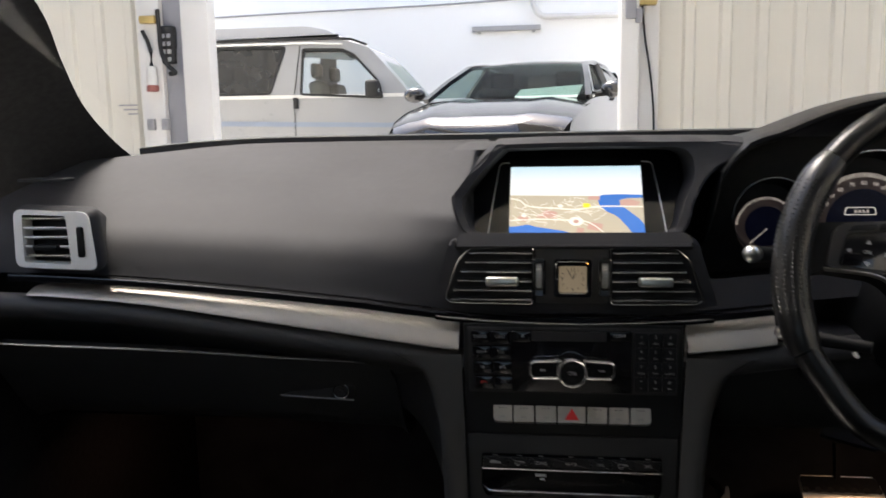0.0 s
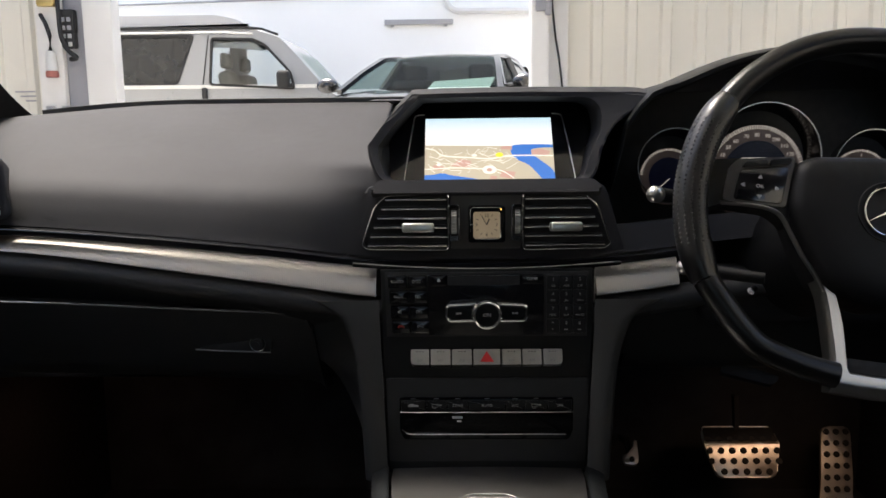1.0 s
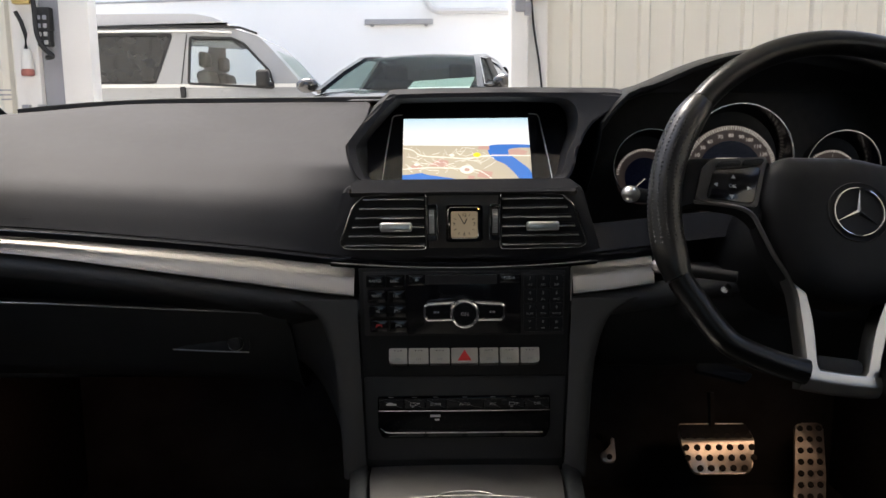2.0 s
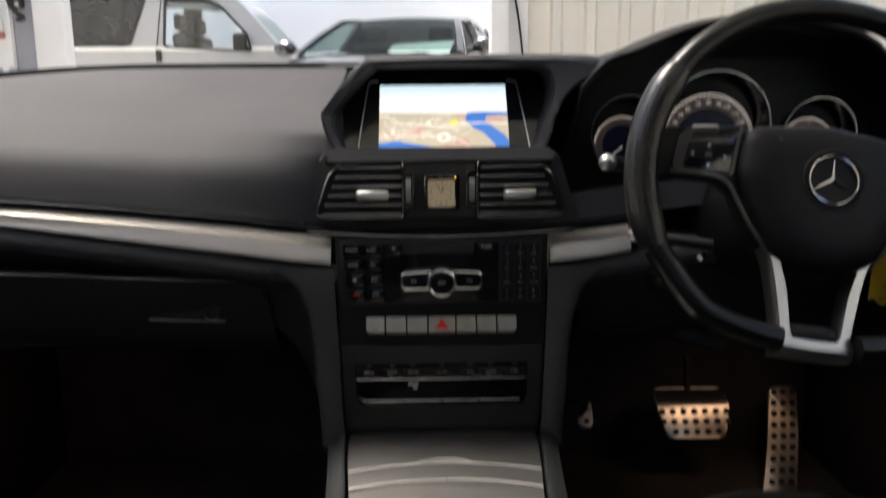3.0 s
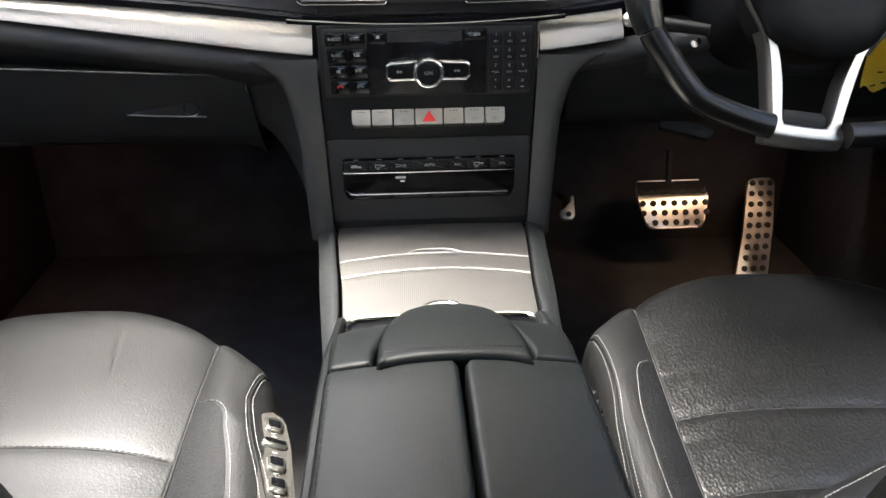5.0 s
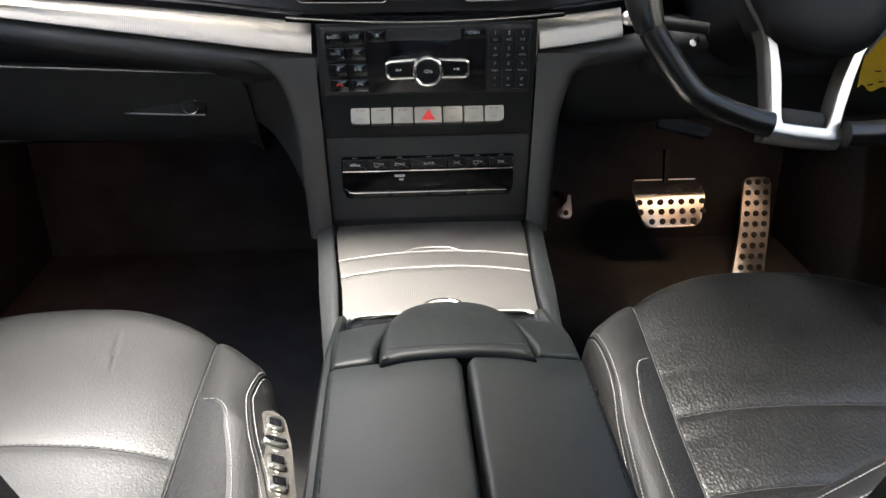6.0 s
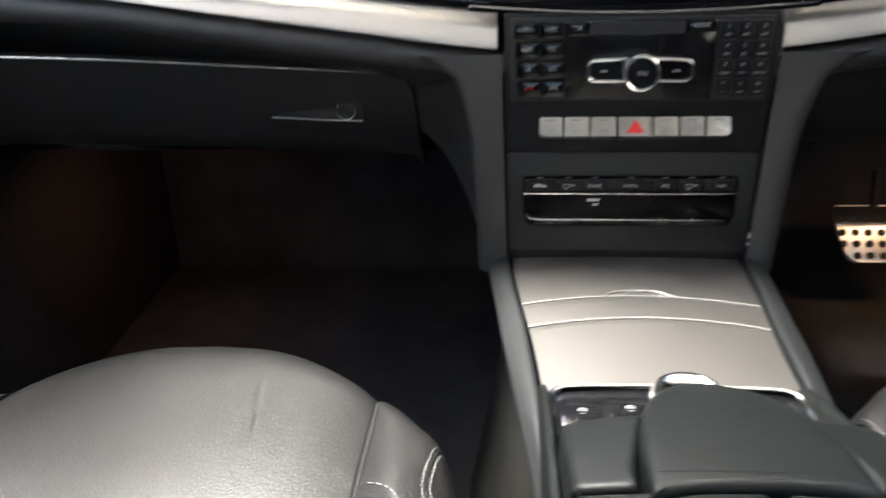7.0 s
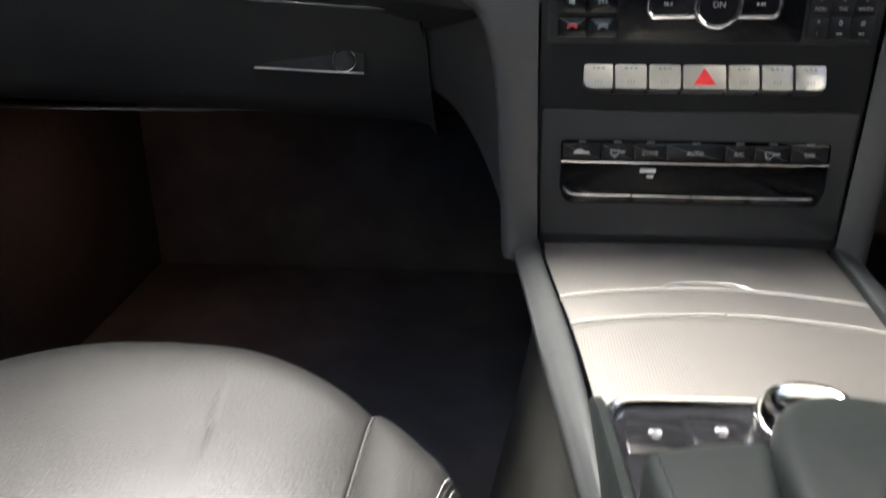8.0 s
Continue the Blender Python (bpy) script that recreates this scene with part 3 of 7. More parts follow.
VY = 0.925
VX, VZ = 0.013, 0.006
outer = round_poly([(-0.652 + VX, 0.903 + VZ), (-0.552 + VX, 0.899 + VZ), (-0.558 + VX, 0.966 + VZ), (-0.650 + VX, 0.970 + VZ)], 0.010)
inner = round_poly([(-0.641 + VX, 0.908 + VZ), (-0.583 + VX, 0.906 + VZ), (-0.586 + VX, 0.962 + VZ), (-0.64 + VX, 0.964 + VZ)], 0.004)
vent = vent_frame("air_vent", outer, inner, (0, VY, 0), dash, M_VENT, "silver-framed side air vent")
for i in range(5):
    bm = B()
    rbox(bm, (-0.6125 + VX, VY + 0.012, 0.914 + i * 0.0108 + VZ), (0.056, 0.02, 0.0022), 0.0008, 1, (-12, 0, 0))
    part("slat", bm, M_VENT if i in (1, 2, 3) else M_SLAT, vent)
bm = B()
rbox(bm, (-0.612 + VX, VY + 0.004, 0.926 + VZ), (0.03, 0.018, 0.006), 0.002)
part("tab", bm, M_PLASTIC, vent)
bm = B()
rbox(bm, (-0.6125 + VX, VY + 0.03, 0.935 + VZ), (0.066, 0.004, 0.07), 0)
part("recess", bm, M_DARK, vent)
bm = B()
rbox(bm, (-0.569 + VX, VY + 0.002, 0.932 + VZ), (0.008, 0.012, 0.036), 0.003, 2, (0, 0, 0))
part("thumbwheel", bm, M_PLASTIC, vent)
bm = B()
rings = [[bm.verts.new((-0.604 + VX + (px + 0.604 - VX) * k + dx, VY + dy, 0.935 + VZ + (pz - 0.935 - VZ) * k + dz)) for px, pz in outer] for k, dx, dy, dz in ((0.9, 0, 0.004, 0), (1.0, 0, 0.002, 0), (1.05, 0, 0.006, 0), (1.07, 0, 0.014, 0.001), (1.05, -0.004, 0.028, 0.002), (0.98, -0.012, 0.05, 0.001), (0.8, -0.02, 0.09, -0.004))]
for p, q in zip(rings, rings[1:]):
    for i in range(len(p)):
        bm.faces.new((p[i], p[(i + 1) % len(p)], q[(i + 1) % len(p)], q[i]))
part("vent_housing", bm, M_PAD, dash)
bm = B()
rbox(bm, (-0.66, 1.03, 1.003), (0.06, 0.03, 0.004), 0.001)
part("speaker_slot", bm, M_DARK, dash)

# centre binnacle: hood round the display, shelf under it, panel with two vents
HOOD_RIM = [(-0.108, 0.932), (-0.127, 0.944), (-0.1375, 0.974), (-0.131, 0.988), (-0.093, 1.034), (-0.06, 1.042), (0.12, 1.042), (0.196, 1.036), (0.155, 1.003), (0.137, 0.975), (0.127, 0.944), (0.108, 0.932)]
HOLE = [(-0.095, 0.9355), (-0.114, 0.9415), (-0.1255, 0.971), (-0.120, 0.986), (-0.084, 1.028), (-0.058, 1.034), (0.09, 1.034), (0.13, 1.028), (0.137, 1.0), (0.1245, 0.971), (0.113, 0.9415), (0.095, 0.9355)]


def lean(z):
    """How far back the binnacle's front lies at a height."""
    return 0.983 + max(0, z - 0.93) * 0.32


bm = B()
hood_out, hole = arcpts(HOOD_RIM), arcpts(HOLE)


def band(a, b):
    for i in range(len(a) - 1):
        bm.faces.new((a[i], a[i + 1], b[i + 1], b[i]))


back = [bm.verts.new((x * 1.02, 1.32, min(z, 1.03))) for x, z in hood_out]
mid = [bm.verts.new((x * 1.01, lean(z) + 0.03, z + (0.004 if z > 1.02 else 0))) for x, z in hood_out]
front = [bm.verts.new((x, lean(z), z - (0.003 if z > 1.02 else 0))) for x, z in hood_out]
inn = [bm.verts.new((x, lean(z) + 0.003, z)) for x, z in hole]
deep = [bm.verts.new((x * 0.96, lean(z) + 0.06, 0.936 + (z - 0.936) * 0.95)) for x, z in hole]
for a, b in ((back, mid), (mid, front), (front, inn), (inn, deep)):
    band(a, b)
bmesh.ops.bevel(bm, geom=[e for e in bm.edges if {e.verts[0], e.verts[1]} <= set(front)], offset=0.003, segments=3, affect="EDGES")
part("display_hood", bm, M_PAD, dash, "grey-black hood round the display", sharp=60)
bm = B()
shelf = round_poly([(-0.136, 0.0), (0.136, 0.0), (0.126, 0.0165), (-0.126, 0.0165)], 0.008, 8)
slab(bm, shelf, (0, 0.9755, 0.9255), X, Vector((0, 0.46, 0.89)), 0.05, 0.006, 5)
part("display_shelf", bm, M_PAD, dash)
bm = B()
panel = round_poly([(-0.165, 0.846), (0.165, 0.846), (0.156, 0.875), (0.138, 0.934), (-0.138, 0.934), (-0.156, 0.875)], 0.010)
slab(bm, panel, (0, 0.987, 0), X, Z, 0.06, 0.004)
part("vent_panel", bm, M_PAD, dash, "dark satin panel round the centre vents")
bm = B()
slab(bm, round_poly([(-0.0405, 0.859), (0.0405, 0.859), (0.0405, 0.9225), (-0.0405, 0.9225)], 0.003), (0, 0.9835, 0), X, Z, 0.004, 0.001)
part("clock_plate", bm, M_BINN, dash, "dark bronze plate round the clock")
bm = B()
arc = lambda z0, dz: [(x, 0.978 - 0.004 * (1 - (x / 0.16) ** 2), z0 + dz * (1 - (x / 0.16) ** 2)) for x in lin(-0.155, 0.155, 25)]
sweep(bm, arc(0.846, -0.007), [(-0.004, -0.005), (0.006, -0.005), (0.006, 0.005), (-0.004, 0.005)])
part("lower_moulding", bm, M_GLOSS, dash)
bm = B()
sweep(bm, [Vector(p) + Vector((0, -0.006, 0.0035)) for p in arc(0.842, -0.0075)], 0.0014)
part("chrome_line", bm, M_CHROME, dash)

bm = B()
sweep(bm, [(x, 0.9795, 0.9255 + 0.0008 * (1 - (x / 0.04) ** 2)) for x in lin(-0.043, 0.043, 9)], 0.0008)
part("bead", bm, M_SLAT, dash)


def centre_vent(s):
    """A trapezoid vent with a chrome rim, six slats and a silver tab; s: -1 or 1."""
    y = 0.986
    q = [(0.0425, 0.857), (0.139, 0.8585), (0.146, 0.864), (0.130, 0.909), (0.115, 0.9225), (0.0425, 0.9250)]
    q = [(s * a, b) for a, b in q]
    if s < 0:
        q = q[::-1]
    o = round_poly(q, 0.006)
    c = (s * 0.09, 0.890)
    i = [(c[0] + (a - c[0]) * 0.965, c[1] + (b - c[1]) * 0.94) for a, b in o]
    bm = B()
    sweep(bm, [(a, y - 0.004, b) for a, b in around(o, 0.985)], 0.0010, closed=True, up=Y)
    v = part("air_vent", bm, M_CHROME, dash, "centre air vent with a thin chrome rim")
    bm = B()
    ring_plate(bm, around(o, 1.02), i, (0, y - 0.0025, 0), X, Z, 0.012)
    part("frame", bm, M_PLASTIC, v)
    bm = B()
    slab(bm, i, (0, y - 0.0005, 0), X, Z, 0.001)
    part("recess", bm, M_DARK, v)
    for k in range(6):
        z = 0.8630 + k * 0.0108
        xo = 0.142 - max(0, z - 0.866) * 0.42 - 0.004
        # bright metal line painted in for the highlight on the slat's edge
        bm = B()
        sweep(bm, [(s * x, y - 0.0055 - 0.001 * math.sin(math.pi * (x - 0.046) / (xo - 0.046)), z + 0.0004 * math.sin(math.pi * (x - 0.046) / (xo - 0.046))) for x in (lin(0.046, xo, 9) if s > 0 else lin(0.046, xo, 9)[::-1])], 0.0015)
        part("slat_glint", bm, M_SLAT, v)
        bm = B()
        rbox(bm, (s * (0.046 + xo) / 2, y - 0.0015, z + 0.0012), (xo - 0.046, 0.010, 0.0022), 0.0006, 1, (-20, 0, 0))
        part("slat", bm, M_PLASTIC, v)
    bm = B()
    rbox(bm, (s * (0.0785 if s < 0 else 0.092), y - 0.012, 0.8855), (0.037, 0.016, 0.011), 0.003, 3, (-8, 0, 0))
    part("tab", bm, M_SATIN, v, "silver slat tab")


centre_vent(-1)
centre_vent(1)
for s in (-1, 1):
    bm = B()
    ring_plate(bm, round_poly([(s * 0.037 - 0.0062, 0.868), (s * 0.037 + 0.0062, 0.868), (s * 0.037 + 0.0062, 0.911), (s * 0.037 - 0.0062, 0.911)], 0.004),
               round_poly([(s * 0.037 - 0.0045, 0.874), (s * 0.037 + 0.0045, 0.874), (s * 0.037 + 0.0045, 0.907), (s * 0.037 - 0.0045, 0.907)], 0.003), (0, 0.981, 0), X, Z, 0.006)
    for e in (-1, 1):
        sweep(bm, [(s * 0.037 + e * 0.0062, 0.9800, z) for z in lin(0.8695, 0.9095, 6)], 0.0017)
    tw = part("thumbwheel_frame", bm, M_CHROME, dash)
    bm = B()
    cyl(bm, (s * 0.037 - 0.003, 0.992, 0.8905), X, 0.0165, 0.006, 28)
    for k in range(28):
        a = k * math.tau / 28
        rbox(bm, (s * 0.037, 0.992 + 0.0165 * math.cos(a), 0.8905 + 0.0165 * math.sin(a)), (0.005, 0.0015, 0.0015), 0)
    part("thumbwheel", bm, M_SWITCH, tw)

# clock
clock = thing("dashboard_clock", (0.001, 0.98, 0.866), "square cream-faced analogue clock with a chrome frame", "clock")
CX, CZ, CY = 0.001, 0.8885, 0.977
FZ = CZ - 0.0012
sq = lambda r, k, z=CZ: round_poly([(CX - r, z - r), (CX + r, z - r), (CX + r, z + r), (CX - r, z + r)], k)
bm = B()
ring_plate(bm, sq(0.0215, 0.004), sq(0.0156, 0.003, FZ), (0, CY + 0.0005, 0), X, Z, 0.012)
bezel = part("bezel", bm, M_GLOSS, clock)
bm = B()
sweep(bm, [(CX - 0.0190, CY, CZ - 0.0170), (CX - 0.0192, CY, CZ), (CX - 0.0188, CY, CZ + 0.0165), (CX - 0.0165, CY, CZ + 0.0192), (CX, CY, CZ + 0.0197), (CX + 0.0165, CY, CZ + 0.0192)], 0.0006)
part("bezel_line", bm, M_CHROME, bezel)
bm = B()
sweep(bm, [(CX + 0.0166, CY, CZ - 0.006), (CX + 0.0163, CY, CZ - 0.015), (CX + 0.014, CY, CZ - 0.0172), (CX - 0.014, CY, CZ - 0.0172)], 0.0005)
part("bezel_line", bm, M_CHROME, bezel)
bm = B()
ball(bm, (CX - 0.0176, CY, CZ - 0.0005), 0.0012, (1.3, 0.7, 0.9), 10)
part("setting_knob", bm, M_CHROME, clock)
bm = B()
ball(bm, (CX + 0.0165, CY + 0.0005, CZ + 0.0172), 0.0009, (1, 0.5, 1), 10)
part("indicator", bm, emit("amber_indicator", (1.0, 0.42, 0.08), 1.2), clock, "tiny amber indicator lamp")
bm = B()
slab(bm, sq(0.0158, 0.003, FZ), (0, CY + 0.005, 0), X, Z, 0.002)
part("face", bm, M_CLOCK, clock)
for k in range(12):
    a = k * math.tau / 12
    r = 0.0115 / max(abs(math.sin(a)), abs(math.cos(a)))
    bm = B()
    if k % 3:
        rbox(bm, (CX + 0.93 * r * math.sin(a), CY + 0.0045, FZ + 0.93 * r * math.cos(a)), (0.0006, 0.0005, 0.003), 0, rot=(0, math.degrees(a), 0))
        part("marker", bm, M_DARK, clock)
for txt, a, b in (("12", 0, 0.0105), ("3", 0.0118, 0), ("6", 0, -0.0118), ("9", -0.0118, 0)):
    part("numeral", lettering(txt, (CX + a, CY + 0.0046, FZ + b), X, Z, 0.0055), M_DARK, clock)
for a, l, w in ((-28, 0.012, 0.0009), (25, 0.0075, 0.0012)):
    bm = B()
    a = radians(a)
    rbox(bm, (CX + l / 2 * math.sin(a), CY + 0.004, FZ + l / 2 * math.cos(a)), (w, 0.0005, l), 0, rot=(0, math.degrees(a), 0))
    part("pointer", bm, M_DARK, clock)

# navigation display
disp = thing("navigation_display", (0.005, 1.04, 0.936), "lit colour navigation display showing a road map", "display")
S0 = Vector((0.0055, 1.007, 0.936))
SV = Vector((0, 0.0615, 0.0735))
SVn = SV.normalized()
bm = B()
slab(bm, [(-0.117, -0.01), (0.117, -0.01), (0.140, 0.055), (0.142, 0.126), (-0.10, 0.126), (-0.122, 0.06)], S0 + SVn.cross(X) * 0.0015, X, SVn, 0.01)
part("panel", bm, M_GLOSS, disp)
for s in (-1, 1):
    bm = B()
    sweep(bm, [S0 + X * s * (0.1015 - 0.008 * t - 0.002 * t * t) + SV * 1.0 * t - SVn.cross(X) * 0.001 for t in lin(0, 1, 12)] + [S0 + X * s * 0.0895 + SV * 1.045 - SVn.cross(X) * 0.001, S0 + X * s * 0.085 + SV * 1.06 - SVn.cross(X) * 0.001, S0 + X * s * 0.079 + SV * 1.063 - SVn.cross(X) * 0.001], 0.0007)
    part("bezel_line", bm, M_SATIN, disp)


def on_screen(a, b, d):
    """A point of the screen: a across (-1 to 1), b up (0 to 1), d layers proud."""
    return S0 + X * (0.0775 * a) + SV * b - SVn.cross(X) * (0.0004 * d)


def screen_patch(name, pts, d, material):
    bm = B()
    vs = [bm.verts.new(on_screen(a, b, d)) for a, b in pts]
    bm.faces.new(vs)
    return part(name, bm, material, disp)


E_LAND = emit("screen_land", (0.58, 0.50, 0.37), SCREEN)
E_SKY2 = emit("screen_low_sky", (0.93, 0.945, 0.95), SCREEN * 1.05)
E_HAZE = emit("screen_haze", (0.92, 0.93, 0.88), SCREEN * 1.05)
E_WATER = emit("screen_water", (0.06, 0.20, 0.62), SCREEN)
E_ROAD = emit("screen_road", (0.95, 0.90, 0.78), SCREEN)
E_TOWN = emit("screen_town", (0.62, 0.38, 0.31), SCREEN)
E_YELLOW = emit("screen_yellow", (0.95, 0.8, 0.05), SCREEN)
screen_patch("screen", [(-1, 0), (1, 0), (1, 0.6), (-1, 0.6)], 1, E_LAND)
for k in range(9):
    q = (k / 8) ** 0.7
    screen_patch("map_sky", [(-1, 1 - 0.03 * k - 0.04), (1, 1 - 0.03 * k - 0.04), (1, 1 - 0.03 * k), (-1, 1 - 0.03 * k)], 1 + 0.1 * k, emit("screen_sky", (0.62 + 0.30 * q, 0.84 + 0.10 * q, 0.96), SCREEN * (1 + 0.05 * q)))
screen_patch("map_sky", [(-1, 0.62), (1, 0.62), (1, 0.74), (-1, 0.74)], 1.95, E_SKY2)
screen_patch("map_haze", [(-1, 0.56), (-0.4, 0.55), (0.2, 0.54), (1, 0.54), (1, 0.67), (-1, 0.67)], 2, E_HAZE)
screen_patch("map_water", arcpts([(1.0, 0.55), (0.7, 0.56), (0.38, 0.545), (0.34, 0.45), (0.42, 0.33), (0.6, 0.24), (0.72, 0.12), (0.82, 0.0)]) + [(1, 0), (1, 0.1)], 3, E_WATER)
screen_patch("map_water", [(-1, 0)] + arcpts([(-1, 0.09), (-0.85, 0.10), (-0.72, 0.12), (-0.6, 0.09), (-0.4, 0.06), (-0.15, 0.02), (-0.12, 0.0)]), 3, E_WATER)
screen_patch("map_land", arcpts([(1, 0.10), (0.95, 0.18), (0.8, 0.3), (0.68, 0.4), (0.66, 0.47), (0.8, 0.5), (1, 0.5)]), 4, E_LAND)
for pts in ([(0.66, 0.39), (0.9, 0.37), (0.96, 0.44), (0.8, 0.48), (0.66, 0.46)], [(-0.6, 0.22), (-0.3, 0.2), (-0.28, 0.3), (-0.45, 0.33)], [(0.15, 0.05), (0.36, 0.02), (0.4, 0.12), (0.2, 0.15)],
            [(0.18, 0.48), (0.36, 0.47), (0.36, 0.53), (0.2, 0.53)], [(0.0, 0.0), (0.1, 0.0), (0.12, 0.06), (0.02, 0.07)], [(-0.9, 0.18), (-0.75, 0.16), (-0.7, 0.22), (-0.85, 0.24)]):
    screen_patch("map_town", pts, 5, E_TOWN)
random.seed(4)


def road(pts, w):
    bm = B()
    pts = arcpts(pts, 5)
    L = []
    for i, p in enumerate(pts):
        a, b = pts[max(i - 1, 0)], pts[min(i + 1, len(pts) - 1)]
        t = Vector((b[0] - a[0], (b[1] - a[1]) * 0.6)).normalized()
        L.append([bm.verts.new(on_screen(p[0] - t.y * w * k, p[1] + t.x * w * 1.7 * k, 6)) for k in (-1, 1)])
    for p, q in zip(L, L[1:]):
        bm.faces.new((p[0], q[0], q[1], p[1]))
    part("map_road", bm, E_ROAD, disp)


road([(-1, 0.5), (-0.85, 0.47), (-0.7, 0.38), (-0.3, 0.35), (0.0, 0.33), (0.3, 0.37), (0.6, 0.375), (1, 0.365)], 0.0055)
road([(-1, 0.17), (-0.6, 0.19), (-0.2, 0.18), (0.1, 0.16), (0.25, 0.11), (0.4, 0.0)], 0.0045)
for k in range(70):
    x0, y0 = random.uniform(-0.98, 0.32), random.uniform(0.14, 0.53)
    x1, y1 = x0 + random.uniform(-0.2, 0.2), y0 + random.uniform(-0.12, 0.12)
    if abs(x1) < 0.98 and 0.02 < y1 < 0.53:
        road([(x0, y0), ((x0 + x1) / 2 + random.uniform(-0.03, 0.03), (y0 + y1) / 2), (x1, y1)], 0.0022)
for a, b, r, m in ((0.0, 0.155, 0.055, E_ROAD), (0.0, 0.15, 0.022, E_TOWN), (-0.78, 0.24, 0.02, E_ROAD), (-0.23, 0.38, 0.02, E_ROAD), (0.16, 0.385, 0.03, E_YELLOW)):
    screen_patch("map_symbol", [(a + 2 * r * math.cos(q) * (1.0 if m != E_YELLOW else 1), b + 1.2 * r * math.sin(q)) for q in [k * math.tau / 16 for k in range(16)]], 7 if m != E_TOWN else 8, m)
# ---- centre stack ----
stack = thing("centre_stack", (0, 1.05, 0.595), "dark plastic centre stack of switch and control panels", "centre stack")
HW = [(0.45, 0.146), (0.60, 0.148), (0.65, 0.1505), (0.70, 0.153), (0.74, 0.158), (0.765, 0.165), (0.785, 0.176), (0.803, 0.205)]


def stack_pt(s, z, v):
    """Flank of the stack: v from the front panel's edge round the corner and forward."""
    xi = 0.119 + (z - 0.6) * 0.03
    w = interp(z, HW)
    prof = [(0, xi, 0.962), (0.35, w - 0.014, 0.958), (0.5, w - 0.004, 0.962), (0.6, w, 0.975), (0.8, w + 0.004, 1.1), (1.0, w + 0.004, 1.4)]
    return (s * interp(v, [(a, b) for a, b, c in prof]), interp(v, [(a, c) for a, b, c in prof]), z)


for s in (-1, 1):
    bm = B()
    grid(bm, lambda z, v: stack_pt(s, z, v), lin(0.582, 0.8025, 24), [0, 0.15, 0.3, 0.38, 0.44, 0.5, 0.55, 0.6, 0.65, 0.8, 1.0])
    part("side_cheek", bm, M_LOWER, stack, sharp=60)
bm = B()
slab(bm, round_poly([(-0.1185, 0.59), (0.1185, 0.59), (0.1215, 0.712), (0.1225, 0.838), (-0.1225, 0.838), (-0.1215, 0.712)], 0.002), (0, 0.9655, 0), X, Z, 0.05, 0.001)
part("front_panel", bm, M_PLASTIC, stack)
bm = B()
slab(bm, round_poly([(-0.1165, 0.7585), (0.1165, 0.7585), (0.1175, 0.8345), (-0.1175, 0.8345)], 0.002), (0, 0.9635, 0), X, Z, 0.012, 0.001)
part("radio_frame", bm, M_STACK, stack)
bm = B()
sweep(bm, [(0.1235, 0.959, 0.80), (0.1235, 0.959, 0.838)], 0.0009)
part("edge_line", bm, M_SATIN, stack)

# radio
radio = thing("car_radio", (0, 0.96, 0.76), "gloss black car radio with a chrome dial and number keys", "radio")
bm = B()
slab(bm, round_poly([(-0.068, 0.7605), (0.066, 0.7605), (0.066, 0.832), (-0.068, 0.832)], 0.002), (0, 0.9615, 0), X, Z, 0.01, 0.0008)
part("fascia", bm, M_GLOSS, radio)


def button(parent, x0, x1, z0, z1, y, material, r=0.0015, label="", depth=0.006, bev=0.0012):
    bm = B()
    slab(bm, round_poly([(x0, z0), (x1, z0), (x1, z1), (x0, z1)], r, 3), (0, y, 0), X, Z, depth, bev)
    return part("button", bm, material, parent, label)


rows = [("RADIO", "DISC"), ("NAVI", "TEL"), (None, "SYS"), (None, None)]
for i, names in enumerate(rows):
    z1 = 0.8315 - i * 0.0178
    for j, nm in enumerate(names):
        x0 = -0.1135 + j * 0.0225 + i * 0.0012
        b = button(radio, x0, x0 + 0.0215, z1 - 0.0148, z1, 0.9600, M_GLOSS)
        c = (x0 + 0.0105, 0.9594, z1 - 0.0068)
        if nm:
            part("printed_word", lettering(nm, c, X, Z, 0.0048), M_PRINT, b)
        else:
            bm = B()
            if i == 2:
                slab(bm, [(-0.002, -0.001), (0, -0.001), (0.002, -0.0025), (0.002, 0.0025), (0, 0.001), (-0.002, 0.001)], c, X, Z, 0.0003)
                part("symbol", bm, M_PRINT, b)
            else:
                slab(bm, round_poly([(-0.004, -0.0015), (-0.0022, -0.0015), (-0.002, 0), (0.002, 0), (0.0022, -0.0015), (0.004, -0.0015), (0.003, 0.002), (-0.003, 0.002)], 0.0005, 2), c, X, Z, 0.0003)
                part("symbol", bm, M_DIMRED if j == 0 else M_DIM, b)
b = button(radio, -0.066, -0.046, 0.8185, 0.8315, 0.9605, M_GLOSS)
bm = B()
slab(bm, [(-0.002, -0.0005), (0.002, -0.0005), (0, 0.002)], (-0.055, 0.9600, 0.826), X, Z, 0.0003)
slab(bm, [(-0.002, -0.0016), (0.002, -0.0016), (0.002, -0.001), (-0.002, -0.001)], (-0.055, 0.9600, 0.826), X, Z, 0.0003)
part("symbol", bm, M_PRINT, b)
b = button(radio, 0.041, 0.065, 0.8205, 0.8315, 0.9605, M_GLOSS)
part("printed_word", lettering("CLEAR", (0.0525, 0.9600, 0.827), X, Z, 0.0045), M_PRINT, b)
bm = B()
slab(bm, round_poly([(-0.045, 0.820), (0.038, 0.820), (0.038, 0.831), (-0.045, 0.831)], 0.001), (0, 0.9608, 0), X, Z, 0.002)
part("disc_slot", bm, M_DARK, radio)
keys = ["1", "2", "3", "4", "5", "6", "7", "8", "9", "*", "0", "#"]
